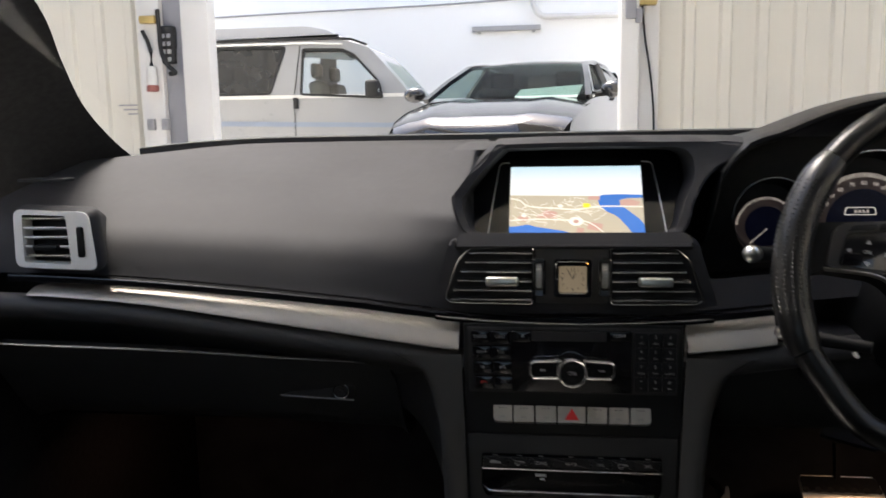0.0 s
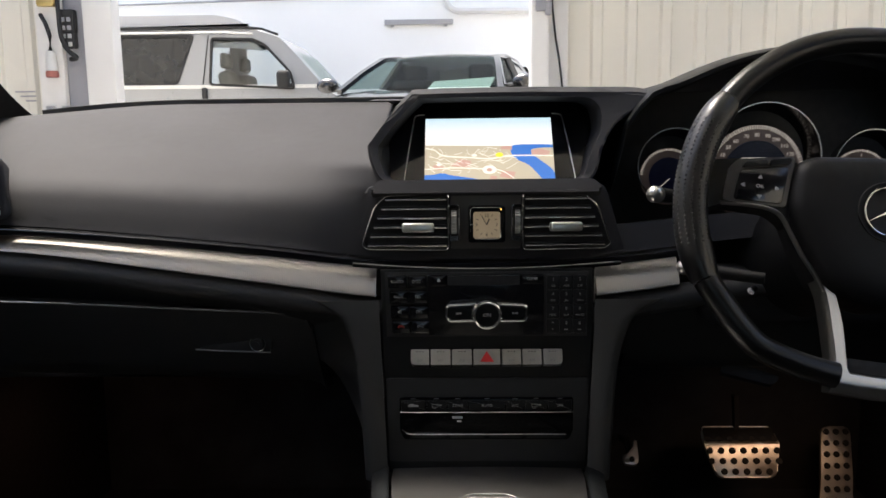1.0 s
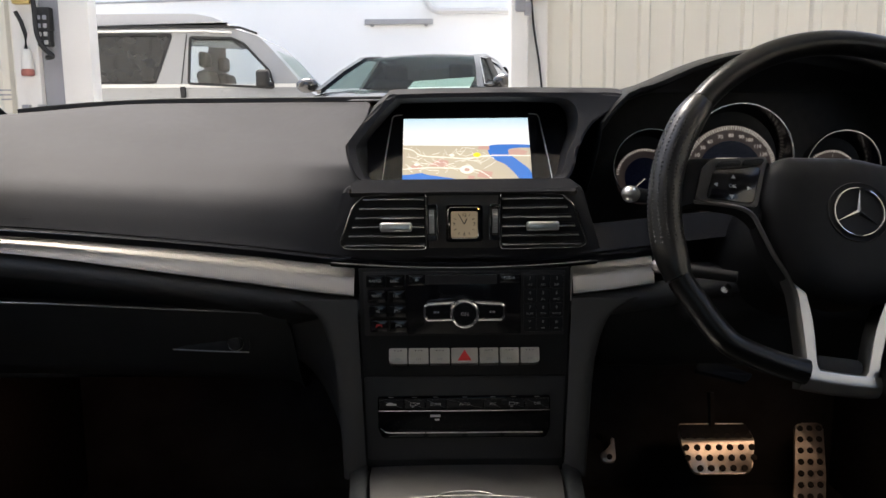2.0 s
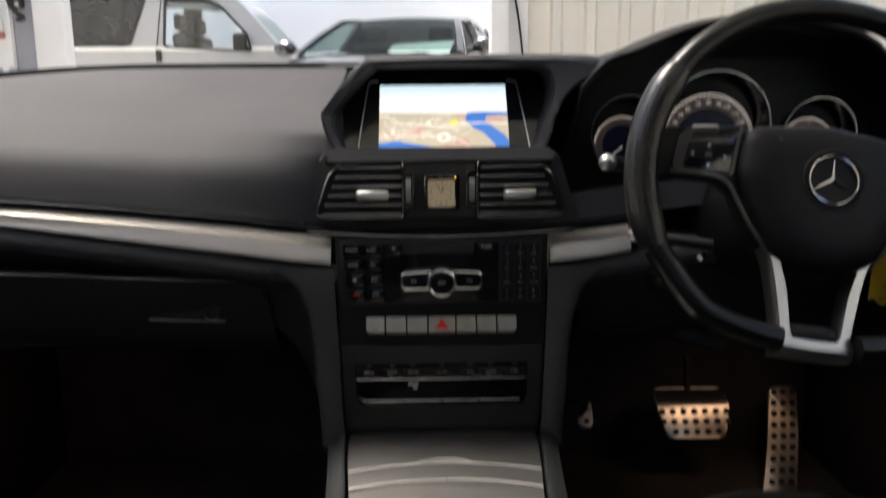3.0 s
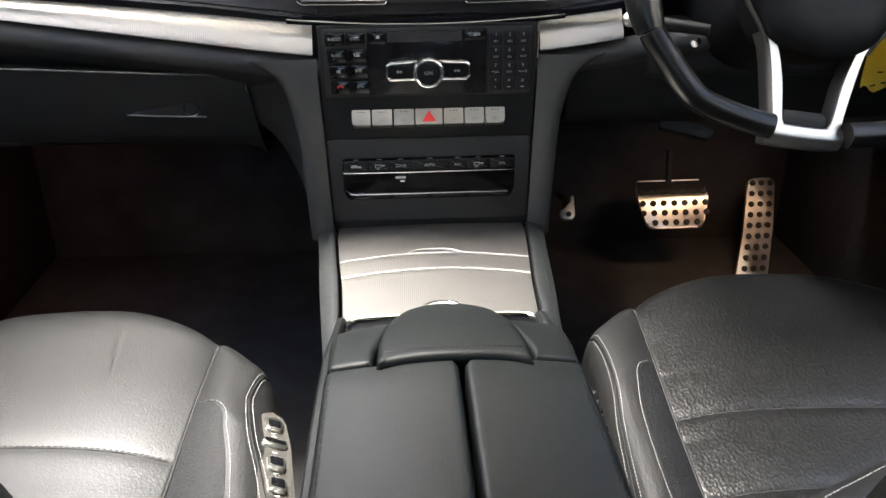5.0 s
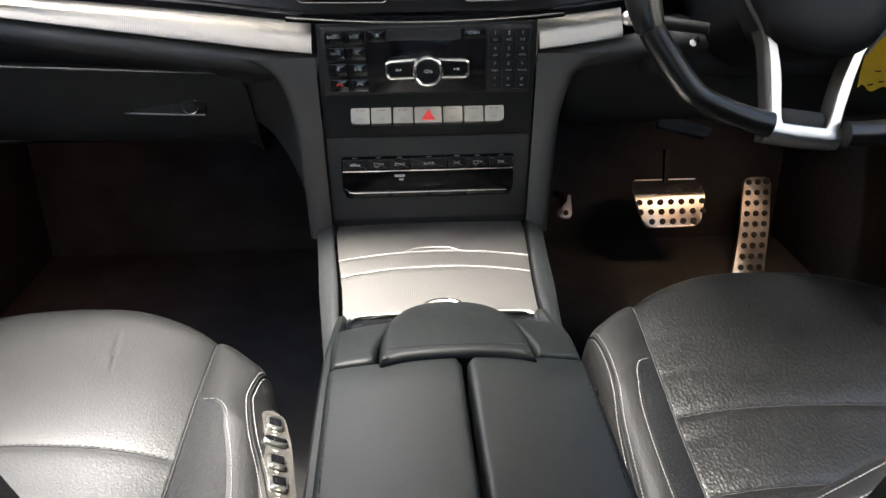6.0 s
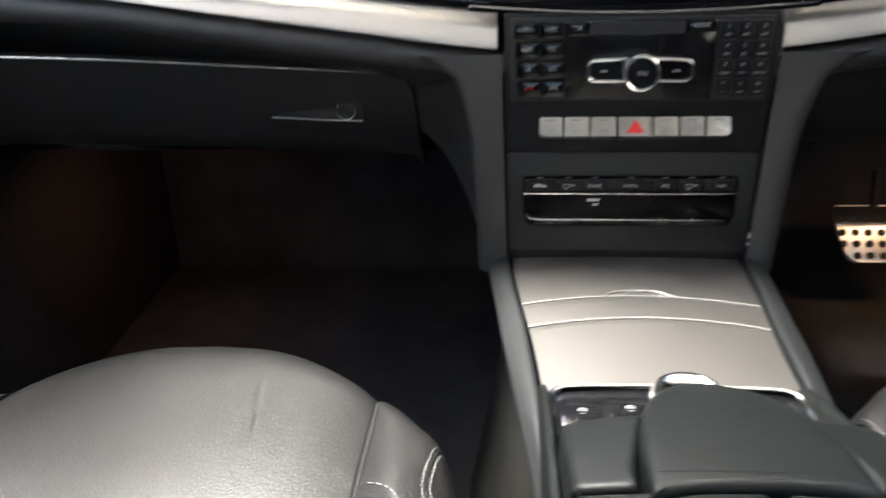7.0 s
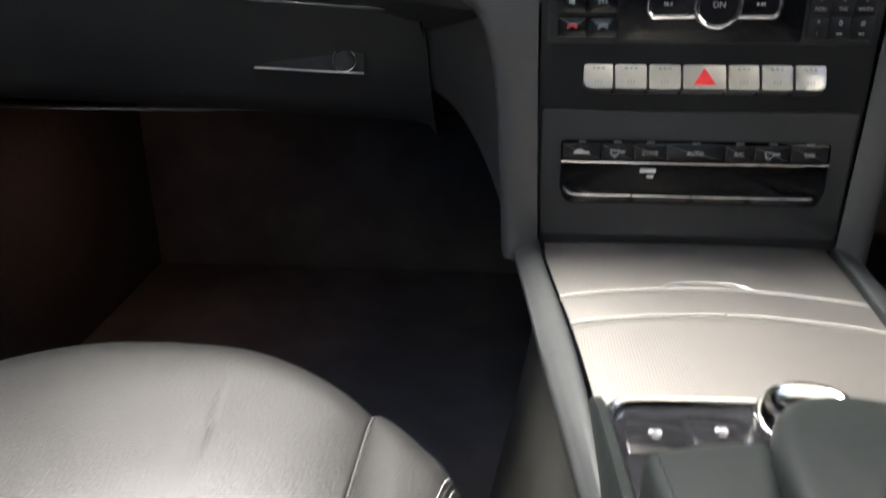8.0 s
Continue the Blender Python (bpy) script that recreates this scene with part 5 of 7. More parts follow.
def seat(s, cx, dy, label):
    """A leather seat; s: the side of the car, so that the switches face the console."""
    th = thing("car_seat", (s * cx, 0.55 + dy, 0.29), label, "seat", "front seats")
    HW_ = 0.238 if s < 0 else 0.226
    sh2 = 0.0 if s < 0 else -0.003
    SEAMS = (0.605,) if s < 0 else (0.591, 0.490)
    BOW = 0.02 if s < 0 else 0.010

    def top(x, y):
        """Height of the cushion at x across and y along, rounded off towards its edges."""
        ax = abs(x)
        z = 0.562 + 0.012 * math.exp(-((ax - 0.198) / 0.03) ** 2) * min(1.0, max(0.0, (interp(ax, FRONT) - y) / 0.13)) - (0.012 * math.exp(-(0.165 - ax) / 0.026) if ax < 0.165 else 0.006 * math.exp(-(ax - 0.165) / 0.013)) + (0.003 if s < 0 else 0.007) * min(1.0, max(0.0, (y - 0.56) / 0.24)) - 0.002
        z += 0.003 * math.exp(-((y - (0.66 if s < 0 else 0.74)) / 0.10) ** 2)
        z -= 0.003 * math.exp(-((ax - 0.165) / 0.0018) ** 2)
        if ax < 0.165:
            for ys in SEAMS:
                d = y - ys + BOW * (ax / 0.165) ** 2
                z -= (0.0013 if s < 0 else 0.0032) * math.exp(-abs(d) / (0.012 if d > 0 else 0.006))
        if s < 0:
            # a pressed crease near the front of the passenger's cushion
            z -= 0.0007 * math.exp(-((x - 0.068 + 0.19 * (y - 0.7465)) / 0.0014) ** 2) * math.exp(-((y - 0.747) / 0.032) ** 4)
        else:
            # soft folds pulled out from the side seams
            for fy in (0.548, 0.64, 0.70):
                z -= 0.0011 * math.exp(-((y - fy - 0.10 * (0.165 - ax)) / 0.006) ** 2) * math.exp(-max(0.0, 0.160 - ax) / 0.020) * (1.0 if ax < 0.165 else 0.0)
        df = interp(ax, FRONT) - y
        R = 0.045
        if df < R:
            z -= R - math.sqrt(max(0, R * R - (R - df) ** 2)) if df >= 0 else R
        ds = HW_ - ax
        R2 = 0.03 if s < 0 else 0.018
        if ds < R2:
            z -= (R2 - math.sqrt(max(0, R2 * R2 - (R2 - ds) ** 2))) if ds >= 0 else R2
        return z

    def wide(ax, y):
        """The bolsters stand further apart towards the backrest."""
        return ax + (0.27 if s < 0 else 0.0) * max(0.0, 0.65 - y) * max(0.0, (ax - 0.165) / 0.073)

    def pt(x, v, off=0.0):
        yf = interp(abs(x), FRONT)
        if v <= 1:
            y = 0.25 + (yf - 0.25) * v
            return (s * cx + (wide(abs(x), y) if x > 0 else -wide(abs(x), y)), y + dy, top(x, y) + off)
        y = yf - 0.002 * (v - 1)
        return (s * cx + x, y + dy - 0.05 * (v - 1), top(x, yf) - 0.16 * (v - 1))

    vs = lin(0, 0.8, 130) + [0.8 + 0.2 * math.sin(a * math.pi / 2 / 16) for a in range(1, 17)] + [1.2, 1.6, 2.0]
    for nm, x0, x1, nx in (("cushion_centre", -0.165, 0.165, 67), ("inner_bolster" if s < 0 else "outer_bolster", 0.165, HW_, 17), ("outer_bolster" if s < 0 else "inner_bolster", -HW_, -0.165, 17)):
        bm = B()
        xs = lin(x0, x1, nx)
        for e in (-0.165, 0.165):
            xs = sorted(set(xs + [e + d for d in (-0.009, -0.006, -0.004, -0.0025, -0.001, 0.001, 0.0025, 0.004, 0.006, 0.009) if x0 < e + d < x1]))
        if s < 0 and x0 == -0.165:
            xs = sorted(set(xs + lin(0.0545, 0.0825, 32)))
        if x1 == HW_:
            xs = xs[:-6] + [HW_ - 0.03 * (1 - math.sin(a * math.pi / 2 / 10)) for a in range(1, 11)]
            xs = sorted(set(xs))
        if x0 == -HW_:
            xs = xs[6:] + [-HW_ + 0.03 * (1 - math.sin(a * math.pi / 2 / 10)) for a in range(1, 11)]
            xs = sorted(set(xs))
        rows = grid(bm, pt, xs, vs)
        edge = rows[-1] if x1 == HW_ else rows[0] if x0 == -HW_ else None
        if edge:
            low = [bm.verts.new((v.co.x, v.co.y, 0.40)) for v in edge]
            for a in range(len(edge) - 1):
                bm.faces.new((edge[a], edge[a + 1], low[a + 1], low[a]))
        part(nm, bm, M_LEATHER if s < 0 or nm != "cushion_centre" else M_LEATHER_D, th, sharp=75)
    # perforated insert on each bolster, bounded by a stitched seam
    for k in (-1, 1):
        sh = 0.0 if s < 0 else -0.006
        ax0, ax1 = 0.168, [(0.30, 0.192 + sh), (0.545, 0.200 + sh), (0.60, 0.196 + sh), (0.64, 0.187 + sh), (0.652, 0.170)]
        bm = B()
        grid(bm, lambda u, y: (s * cx + k * wide(ax0 + (interp(y, ax1) - ax0) * u, y), y + dy, top(ax0 + (interp(y, ax1) - ax0) * u, y) + 0.0012), lin(0, 1, 6), lin(0.26, 0.652, 40))
        part("perforated_insert", bm, M_PERF, th, "fine-perforated dark insert")
        bm = B()
        for path in ([(interp(y, ax1) + 0.003, y) for y in lin(0.651, 0.27, 90)], [(interp(y, [(0.27, 0.222), (0.55, 0.217), (0.60, 0.213), (0.655, 0.213), (0.69, 0.217), (0.708, 0.221)]) + sh2, y) for y in lin(0.706, 0.27, 100)],
                     [(interp(y, [(0.27, 0.2275), (0.55, 0.2225), (0.60, 0.2185), (0.655, 0.2185), (0.69, 0.2225), (0.702, 0.2255)]) + sh2, y) for y in lin(0.700, 0.27, 100)]):
            for i in range(len(path) - 1):
                (a, b), (c, d) = path[i], path[i + 1]
                p = Vector((s * cx + k * wide(a, b), b + dy, top(a, b) + 0.0012))
                q = Vector((s * cx + k * wide(c, d), d + dy, top(c, d) + 0.0012))
                q = p + (q - p) * 0.65
                t = (q - p).normalized()
                sd = t.cross(Z).normalized() * 0.00026
                vs_ = [bm.verts.new(w) for w in (p - sd, p + sd, q + sd, q - sd)]
                up = [bm.verts.new(w.co + Vector((0, 0, 0.0005))) for w in vs_]
                bm.faces.new(up)
                for j in range(4):
                    bm.faces.new((vs_[j], vs_[(j + 1) % 4], up[(j + 1) % 4], up[j]))
        part("stitching", bm, M_STITCH, th, "white contrast stitching")
        bm = B()
        sweep(bm, [(s * cx + k * wide(a, y), y + dy, top(a, y) + 0.0005) for a, y in [(interp(y, [(0.27, 0.2248), (0.55, 0.2198), (0.60, 0.2158), (0.655, 0.2158), (0.69, 0.2198), (0.708, 0.2235)]) + sh2, y) for y in lin(0.706, 0.27, 40)]], 0.0012)
        part("piping", bm, M_PLASTIC, th)
    # dark seams between the panels
    for k in (-1, 1):
        bm = B()
        sweep(bm, [(s * cx + k * 0.165, y + dy, top(0.165, y) + 0.0010) for y in lin(0.27, 0.80, 70)], 0.0011)
        part("seam", bm, M_DARK, th)
    for ys in SEAMS:
        at_y = lambda x: ys - BOW * (x / 0.165) ** 2
        bm = B()
        sweep(bm, [(s * cx + x, at_y(x) + dy, top(x, at_y(x)) + 0.0002) for x in lin(-0.163, 0.163, 40)], 0.0009)
        part("cross_seam", bm, M_DARK, th)
        bm = B()
        for i in range(60):
            x = -0.155 + i * 0.31 / 59
            y = at_y(x) + 0.0018
            rbox(bm, (s * cx + x, y + dy, top(x, y) + 0.0003), (0.0026, 0.0005, 0.0004), 0)
        part("cross_stitching", bm, M_STITCH_D, th)
    # backrest
    bm = B()

    def back(x, v):
        z = 0.52 + v * 0.62
        ax = abs(x)
        y = 0.395 + (0.045 if s < 0 else -0.026) - 0.26 * v + 0.02 * math.sin(v * 3) - 0.10 * (ax / 0.22) ** 4 + 0.03 * math.exp(-((ax - 0.17) / 0.03) ** 2)
        return (s * cx + x * (1 - 0.25 * v), y + dy, z)
    rows = grid(bm, back, lin(-0.22, 0.22, 31), lin(0, 1, 24))
    bmesh.ops.solidify(bm, geom=bm.faces[:], thickness=0.07)
    part("backrest", bm, M_LEATHER, th, sharp=75)
    bm = B()
    for k in (-1, 1):
        for off in (0.0, 0.010):
            for i in range(70):
                z = 0.57 + i * 0.0045
                x = k * (interp(z, [(0.56, 0.165), (0.64, 0.143), (0.68, 0.120), (0.9, 0.105)]) + off)
                p = Vector(back(x, (z - 0.52) / 0.62))
                rbox(bm, p + Vector((0, 0.001, 0.001)), (0.0008, 0.0012, 0.0030), 0, rot=(22, k * 25, 0))
    part("back_stitching", bm, M_STITCH, th, "white contrast stitching")
    if s > 0:
        # padded foot of the backrest, swept in over the cushion, with a double stitched seam
        bm = B()
        ends = [Vector((0.226, 0.408, 0.583)), Vector((0.30, 0.451, 0.585)), Vector((0.385, 0.497, 0.588))]
        line = [ends[0] + (ends[1] - ends[0]) * t for t in lin(0, 0.9, 8)] + [ends[1] + (ends[2] - ends[1]) * t for t in lin(0, 1, 8)]
        sweep(bm, line, [(0.032 * math.cos(k * math.tau / 24), 0.032 * math.sin(k * math.tau / 24)) for k in range(24)])
        part("back_bolster", bm, M_LEATHER, th, sharp=75)
        ax_ = (ends[2] - ends[0]).normalized()
        side = Z.cross(ax_).normalized()
        bm = B()
        for ang in (62, 92):
            off = side * 0.0325 * math.cos(radians(ang)) + Z * 0.0325 * math.sin(radians(ang))
            for k in range(44):
                p = ends[0] + (ends[2] - ends[0]) * (k / 44) + off
                rbox(bm, p, (0.0026, 0.0007, 0.0007), 0, rot=(0, 0, math.degrees(math.atan2(ax_.y, ax_.x))))
        part("back_stitching", bm, M_STITCH, th, "white contrast stitching")
    bm = B()
    rbox(bm, (s * cx, 0.14 + dy, 1.2), (0.26, 0.09, 0.16), 0.04, 4)
    part("headrest", bm, M_LEATHER, th)
    bm = B()
    rbox(bm, (s * cx, 0.5 + dy, 0.365), (0.40, 0.5, 0.13), 0.02)
    part("base", bm, M_PLASTIC, th)
    # switch panel on the side that faces the console
    a, b = (Vector((-0.152, 0.630, 0.558)), Vector((-0.124, 0.46, 0.564))) if s < 0 else (Vector((0.137, 0.650, 0.5475)), Vector((0.1345, 0.485, 0.550)))
    d = (b - a).normalized()
    nrm = Vector((-s * 0.45, 0, 0.89)) if s < 0 else Vector((-0.75, 0, 0.66))
    w = d.cross(nrm).normalized()
    nrm = w.cross(d).normalized()
    if nrm.z < 0:
        nrm = -nrm
    L = (b - a).length
    u2, v2 = (d, w) if d.cross(w).dot(nrm) > 0 else (d, -w)
    bm = B()
    slab(bm, round_poly([(-0.016, -0.0065), (-0.004, -0.0115), (0.03, -0.0150), (L, -0.0150), (L, 0.0150), (0.03, 0.0150), (-0.004, 0.0115), (-0.016, 0.0065)], 0.012, 6), a, u2, v2, 0.02, 0.003, 3)
    pan = part("switch_panel", bm, M_PANEL, th, "satin silver panel of seat switches")
    for k in range(5):
        c = a + d * (0.006 + k * 0.0275) + nrm * 0.003
        if k == 1:
            o = round_poly([(-0.0055, -0.0105), (0.0045, -0.0105), (0.0045, 0.0105), (-0.0055, 0.0105)], 0.0045)
        else:
            o = round_poly([(-0.0085, -0.0072), (0.0085, -0.0072), (0.0085, 0.0072), (-0.0085, 0.0072)], 0.0025)
        bm = B()
        slab(bm, o, c, u2, v2, 0.006, 0.0022, 3)
        sw = part("rocker", bm, M_SATIN, pan)
        bm = B()
        if k == 1:
            slab(bm, round_poly([(-0.004, -0.0095), (0.001, -0.0095), (0.001, 0.0095), (-0.004, 0.0095)], 0.002), c + nrm * 0.0008, u2, v2, 0.001, 0.0004)
        else:
            lo = -0.0062 if k else -0.004
            slab(bm, round_poly([(lo, -0.0055), (lo + 0.0095, -0.0055), (lo + 0.0095, 0.0055), (lo, 0.0055)], 0.0012), c + nrm * 0.0008, u2, v2, 0.001, 0.0004)
        part("rocker_face", bm, M_GLOSS, sw)
        for e in ((1,) if k == 0 else (-1, 1)):
            bm = B()
            slab(bm, [(0.0118 * e - 0.001, -0.0022), (0.0118 * e + 0.001, 0.0), (0.0118 * e - 0.001, 0.0022)] if e > 0 else [(-0.0118 + 0.001, 0.0022), (-0.0118 - 0.001, 0.0), (-0.0118 + 0.001, -0.0022)], a + d * (0.006 + k * 0.0275) + nrm * 0.0006, u2, v2, 0.0006)
            part("arrow", bm, M_WHITE, pan)
    return th


seat(-1, 0.390, 0.0, "black leather passenger seat with white contrast stitching")
driver_seat = seat(1, 0.362, 0.026, "black leather driver's seat with white contrast stitching")
driver_seat.rotation_euler.z = radians(-4)
# ---- steering wheel ----
WC, WT = Vector((0.3737, 0.8205, 0.9124)), radians(20.85)
WN = Vector((0, -math.cos(WT), math.sin(WT)))
TURN_ = radians(8.2)
WU = Vector((0, math.sin(WT), math.cos(WT))) * math.cos(TURN_) + X * math.sin(TURN_)
WX = WU.cross(WN)
wheel = thing("steering_wheel", WC, "black leather flat-bottomed steering wheel with satin silver spokes", "steering wheel")
RW = 0.1815


def rim(a, r=RW):
    """A point of the rim's centre line; a: degrees anticlockwise from the right; flat at the bottom."""
    r -= 0.0042 * min(1.0, max(0.0, (-math.sin(radians(a)) - 0.45) / 0.15))
    x, z = r * math.cos(radians(a)), r * math.sin(radians(a))
    lim = -0.140
    if z < lim:
        z = lim + (z - lim) * 0.5
    return WC + WX * x + WU * z


def rim_piece(a0, a1, n, material, rx, ry, label="", taper=False):
    bm = B()
    ease = [min(1.0, 0.80 + 0.20 * math.sin(min(1.0, min(i, n - 1 - i) / 7) * math.pi / 2)) for i in range(n)] if taper else None
    prof = [(rx * math.cos(t), ry * math.sin(t)) for t in [k * math.tau / 16 for k in range(16)]]
    sweep(bm, [rim(a) for a in lin(a0, a1, n)], prof, up=WN, scale=ease)
    return part("rim_section", bm, material, wheel, label)


rim_piece(38, 147, 44, M_WHEEL, 0.0125, 0.0135)
rim_piece(147.2, 207.2, 46, M_WHEELP, 0.0165, 0.0165, "perforated leather grip", True)
rim_piece(-27.2, 37.8, 46, M_WHEELP, 0.0165, 0.0165, "perforated leather grip", True)
rim_piece(207.4, 258, 22, M_WHEEL, 0.0122, 0.0135)
rim_piece(282, 332.6, 22, M_WHEEL, 0.0122, 0.0135)


def wpt(a, b, h=0.0):
    """A point by the wheel's own axes: a right, b up, h towards the driver."""
    return WC + WX * a + WU * b + WN * h


# perforations of the two grips: each hole has a pressed-up lip that catches the light
for a0, a1 in ((157, 197), (-17, 28)):
    bm = B()
    for i in range(30):
        for j in range(9):
            a = a0 + (a1 - a0) * (i + 0.5 * (j % 2)) / 30
            q = rim(a)
            out = (q - WC).normalized()
            t = radians(-20 + 25 * j)
            d = out * math.cos(t) + WN * math.sin(t)
            p = q + d * 0.0164
            w = WN.cross(out).normalized()
            e = d.cross(w)
            ring = [[bm.verts.new(p + d * h + (w * math.cos(k * 1.047) + e * math.sin(k * 1.047)) * r) for k in range(6)] for h, r in ((0.0, 0.0012), (0.00042, 0.0008), (0.0001, 0.0004))]
            for lo, hi in zip(ring, ring[1:]):
                for k in range(6):
                    bm.faces.new((lo[k], lo[(k + 1) % 6], hi[(k + 1) % 6], hi[k]))
            bm.faces.new(ring[2])
    tagged(part("perforation", bm, M_LIP, wheel), kind="stuff")
bm = B()
rows = []
half = [(0.0, -0.090), (0.036, -0.082), (0.052, -0.072), (0.071, -0.040), (0.089, 0.0), (0.085, 0.040), (0.070, 0.052), (0.0, 0.060)]
hub_out = round_poly(half + [(-a, b) for a, b in half[-2:0:-1]], 0.012)
for k, h in ((1.0, -0.045), (1.0, -0.008), (0.985, -0.001), (0.95, 0.004), (0.87, 0.008), (0.7, 0.012), (0.5, 0.0135), (0.25, 0.014)):
    rows.append([bm.verts.new(wpt(a * k, (b + 0.01) * k - 0.01, h)) for a, b in hub_out])
for p, q in zip(rows, rows[1:]):
    for i in range(len(p)):
        bm.faces.new((p[i], p[(i + 1) % len(p)], q[(i + 1) % len(p)], q[i]))
bm.faces.new(rows[-1])
part("airbag_cover", bm, M_HUB, wheel, "black grained hub cover", sharp=70)
bm = B()
sweep(bm, [wpt(0.0235 * math.cos(t), 0.0235 * math.sin(t), 0.0155) for t in [k * math.tau / 48 for k in range(48)]], 0.0011, closed=True, up=WN)
for k in range(3):
    t = radians(90 + 120 * k)
    u = WX * math.cos(t) + WU * math.sin(t)
    w = WN.cross(u)
    tip, base = wpt(0, 0, 0.0155) + u * 0.0235, wpt(0, 0, 0.0155)
    vs = [bm.verts.new(p) for p in (tip, base + w * 0.0024, base - w * 0.0024, base + WN * 0.002)]
    bm.faces.new((vs[0], vs[1], vs[3]))
    bm.faces.new((vs[0], vs[3], vs[2]))
    bm.faces.new((vs[0], vs[2], vs[1]))
part("emblem", bm, M_CHROME, wheel, "chrome ring emblem with three spokes")
bm = B()
rows = [[bm.verts.new(wpt(0.029 * k * math.cos(t), 0.029 * k * math.sin(t), h)) for t in [j * math.tau / 32 for j in range(32)]] for k, h in ((1.1, 0.009), (1.0, 0.0152), (0.9, 0.0142))]
for p, q in zip(rows, rows[1:]):
    for i in range(32):
        bm.faces.new((p[i], p[(i + 1) % 32], q[(i + 1) % 32], q[i]))
bm.faces.new(rows[-1])
part("emblem_seat", bm, M_HUB, wheel)
# side spokes with key pads, and the two satin limbs of the lower spoke
for s in (-1, 1):
    turn = lambda q: q if s > 0 else [(-a, b) for a, b in q[::-1]]
    bm = B()
    slab(bm, round_poly(turn([(0.085, -0.022), (0.094, -0.012), (0.106, -0.006), (0.150, -0.005), (0.172, -0.016), (0.175, 0.034), (0.150, 0.040), (0.120, 0.044), (0.080, 0.050)]), 0.006), wpt(0, 0, -0.004), WX, WU, 0.024, 0.004)
    sp = part("spoke", bm, M_HUB, wheel)
    bm = B()
    slab(bm, round_poly(turn([(0.0905, -0.003), (0.151, -0.003), (0.147, 0.030), (0.139, 0.040), (0.0835, 0.0500)]), 0.004), wpt(0, 0, -0.0012), WX, WU, 0.006, 0.0015)
    part("key_frame", bm, M_BINN, sp, "dark bronze frame of the wheel keys")
    pad = turn([(0.0950, -0.0005), (0.141, -0.001), (0.1355, 0.030), (0.0895, 0.0385)])
    bm = B()
    slab(bm, round_poly(pad, 0.004), wpt(0, 0, 0.0), WX, WU, 0.006, 0.0015)
    part("key_pad", bm, M_GLOSS, sp)
    bm = B()
    slab(bm, round_poly(turn([(0.0885, 0.0410), (0.108, 0.0370), (0.108, 0.0425), (0.0875, 0.0470)]), 0.002), wpt(0, 0, 0.0012), WX, WU, 0.003, 0.0008)
    part("rocker_key", bm, M_PLASTIC, sp)
    bm = B()
    slab(bm, round_poly(turn([(0.110, 0.0366), (0.1345, 0.0320), (0.132, 0.0375), (0.110, 0.0421)]), 0.002), wpt(0, 0, 0.0012), WX, WU, 0.003, 0.0008)
    part("rocker_key", bm, M_PLASTIC, sp)
    bm = B()
    cx, cz = s * 0.1165, 0.0145
    for du, dv, rot in ((0, 0.0098, 0), (0, -0.0105, 180), (-0.0163, 0, 90), (0.0163, 0, -90)):
        t = radians(rot)
        tri = [(-0.0023, -0.0018), (0.0023, -0.0018), (0, 0.0024)]
        tri = [(cx + du + a * math.cos(t) - b * math.sin(t), cz + dv + a * math.sin(t) + b * math.cos(t)) for a, b in tri]
        slab(bm, tri, wpt(0, 0, 0.0006), WX, WU, 0.0004)
    part("symbol", bm, M_BAR, sp)
    part("printed_word", lettering("OK", wpt(cx, cz, 0.0006), WX, WU, 0.0052), M_BAR, sp)
    bm = B()
    sweep(bm, [wpt(s * a, b, h) for a, b, h in arcpts([(0.152, -0.0045, -0.004), (0.125, -0.0045, -0.001), (0.106, -0.006, 0.0), (0.094, -0.012, 0.0), (0.084, -0.027, -0.001), (0.071, -0.048, -0.002), (0.058, -0.064, -0.004), (0.049, -0.079, -0.006)], 5)], [(-0.0012, -0.005), (0.0012, -0.005), (0.0016, 0.0), (0.0, 0.0012), (-0.0016, 0.0)], up=WN)
    part("spoke_edge", bm, M_SPOKE, sp)
    # limb: a broad face, falling off to a narrow flank on its outer side
    L = [(-0.068, 0.0545, 0.0440), (-0.080, 0.0490, 0.0365), (-0.094, 0.0455, 0.0320), (-0.107, 0.0430, 0.0285), (-0.121, 0.0405, 0.0262), (-0.135, 0.0380, 0.0245), (-0.148, 0.0365, 0.0225), (-0.156, 0.0360, 0.0180), (-0.163, 0.0360, 0.0)]
    bm = B()
    rows = []
    for b, ao, ai in L:
        cs = [(ao, -0.030), (ao + 0.0005, -0.014), (ao - 0.0006, -0.0092), (ao - 0.0020, -0.0078), (ao - 0.0030, -0.0060), (ai + 0.0018, -0.0060), (ai, -0.0085), (ai, -0.03)]
        rows.append([bm.verts.new(wpt(s * a, b, h)) for a, h in cs])
    for p, q in zip(rows, rows[1:]):
        for i in range(7):
            bm.faces.new((p[i], p[i + 1], q[i + 1], q[i]))
    part("lower_spoke", bm, M_SPOKE, wheel, "satin silver lower spoke", sharp=50)
# bottom of the rim between the limbs
bm = B()
rows = []
for a in lin(-0.037, 0.037, 15):
    k = 0.0015 * (a / 0.037) ** 2
    rows.append([bm.verts.new(wpt(a, b + k, h)) for b, h in ((-0.152, -0.03), (-0.152, -0.009), (-0.1535, -0.006), (-0.162, -0.0045), (-0.168, -0.007), (-0.1725, -0.013), (-0.1725, -0.03))])
for p, q in zip(rows, rows[1:]):
    for i in range(6):
        bm.faces.new((p[i], p[i + 1], q[i + 1], q[i]))
bm.faces.new(rows[0])
bm.faces.new(rows[-1][::-1])
part("rim_base", bm, M_SPOKE, wheel, "satin silver base of the rim", sharp=50)
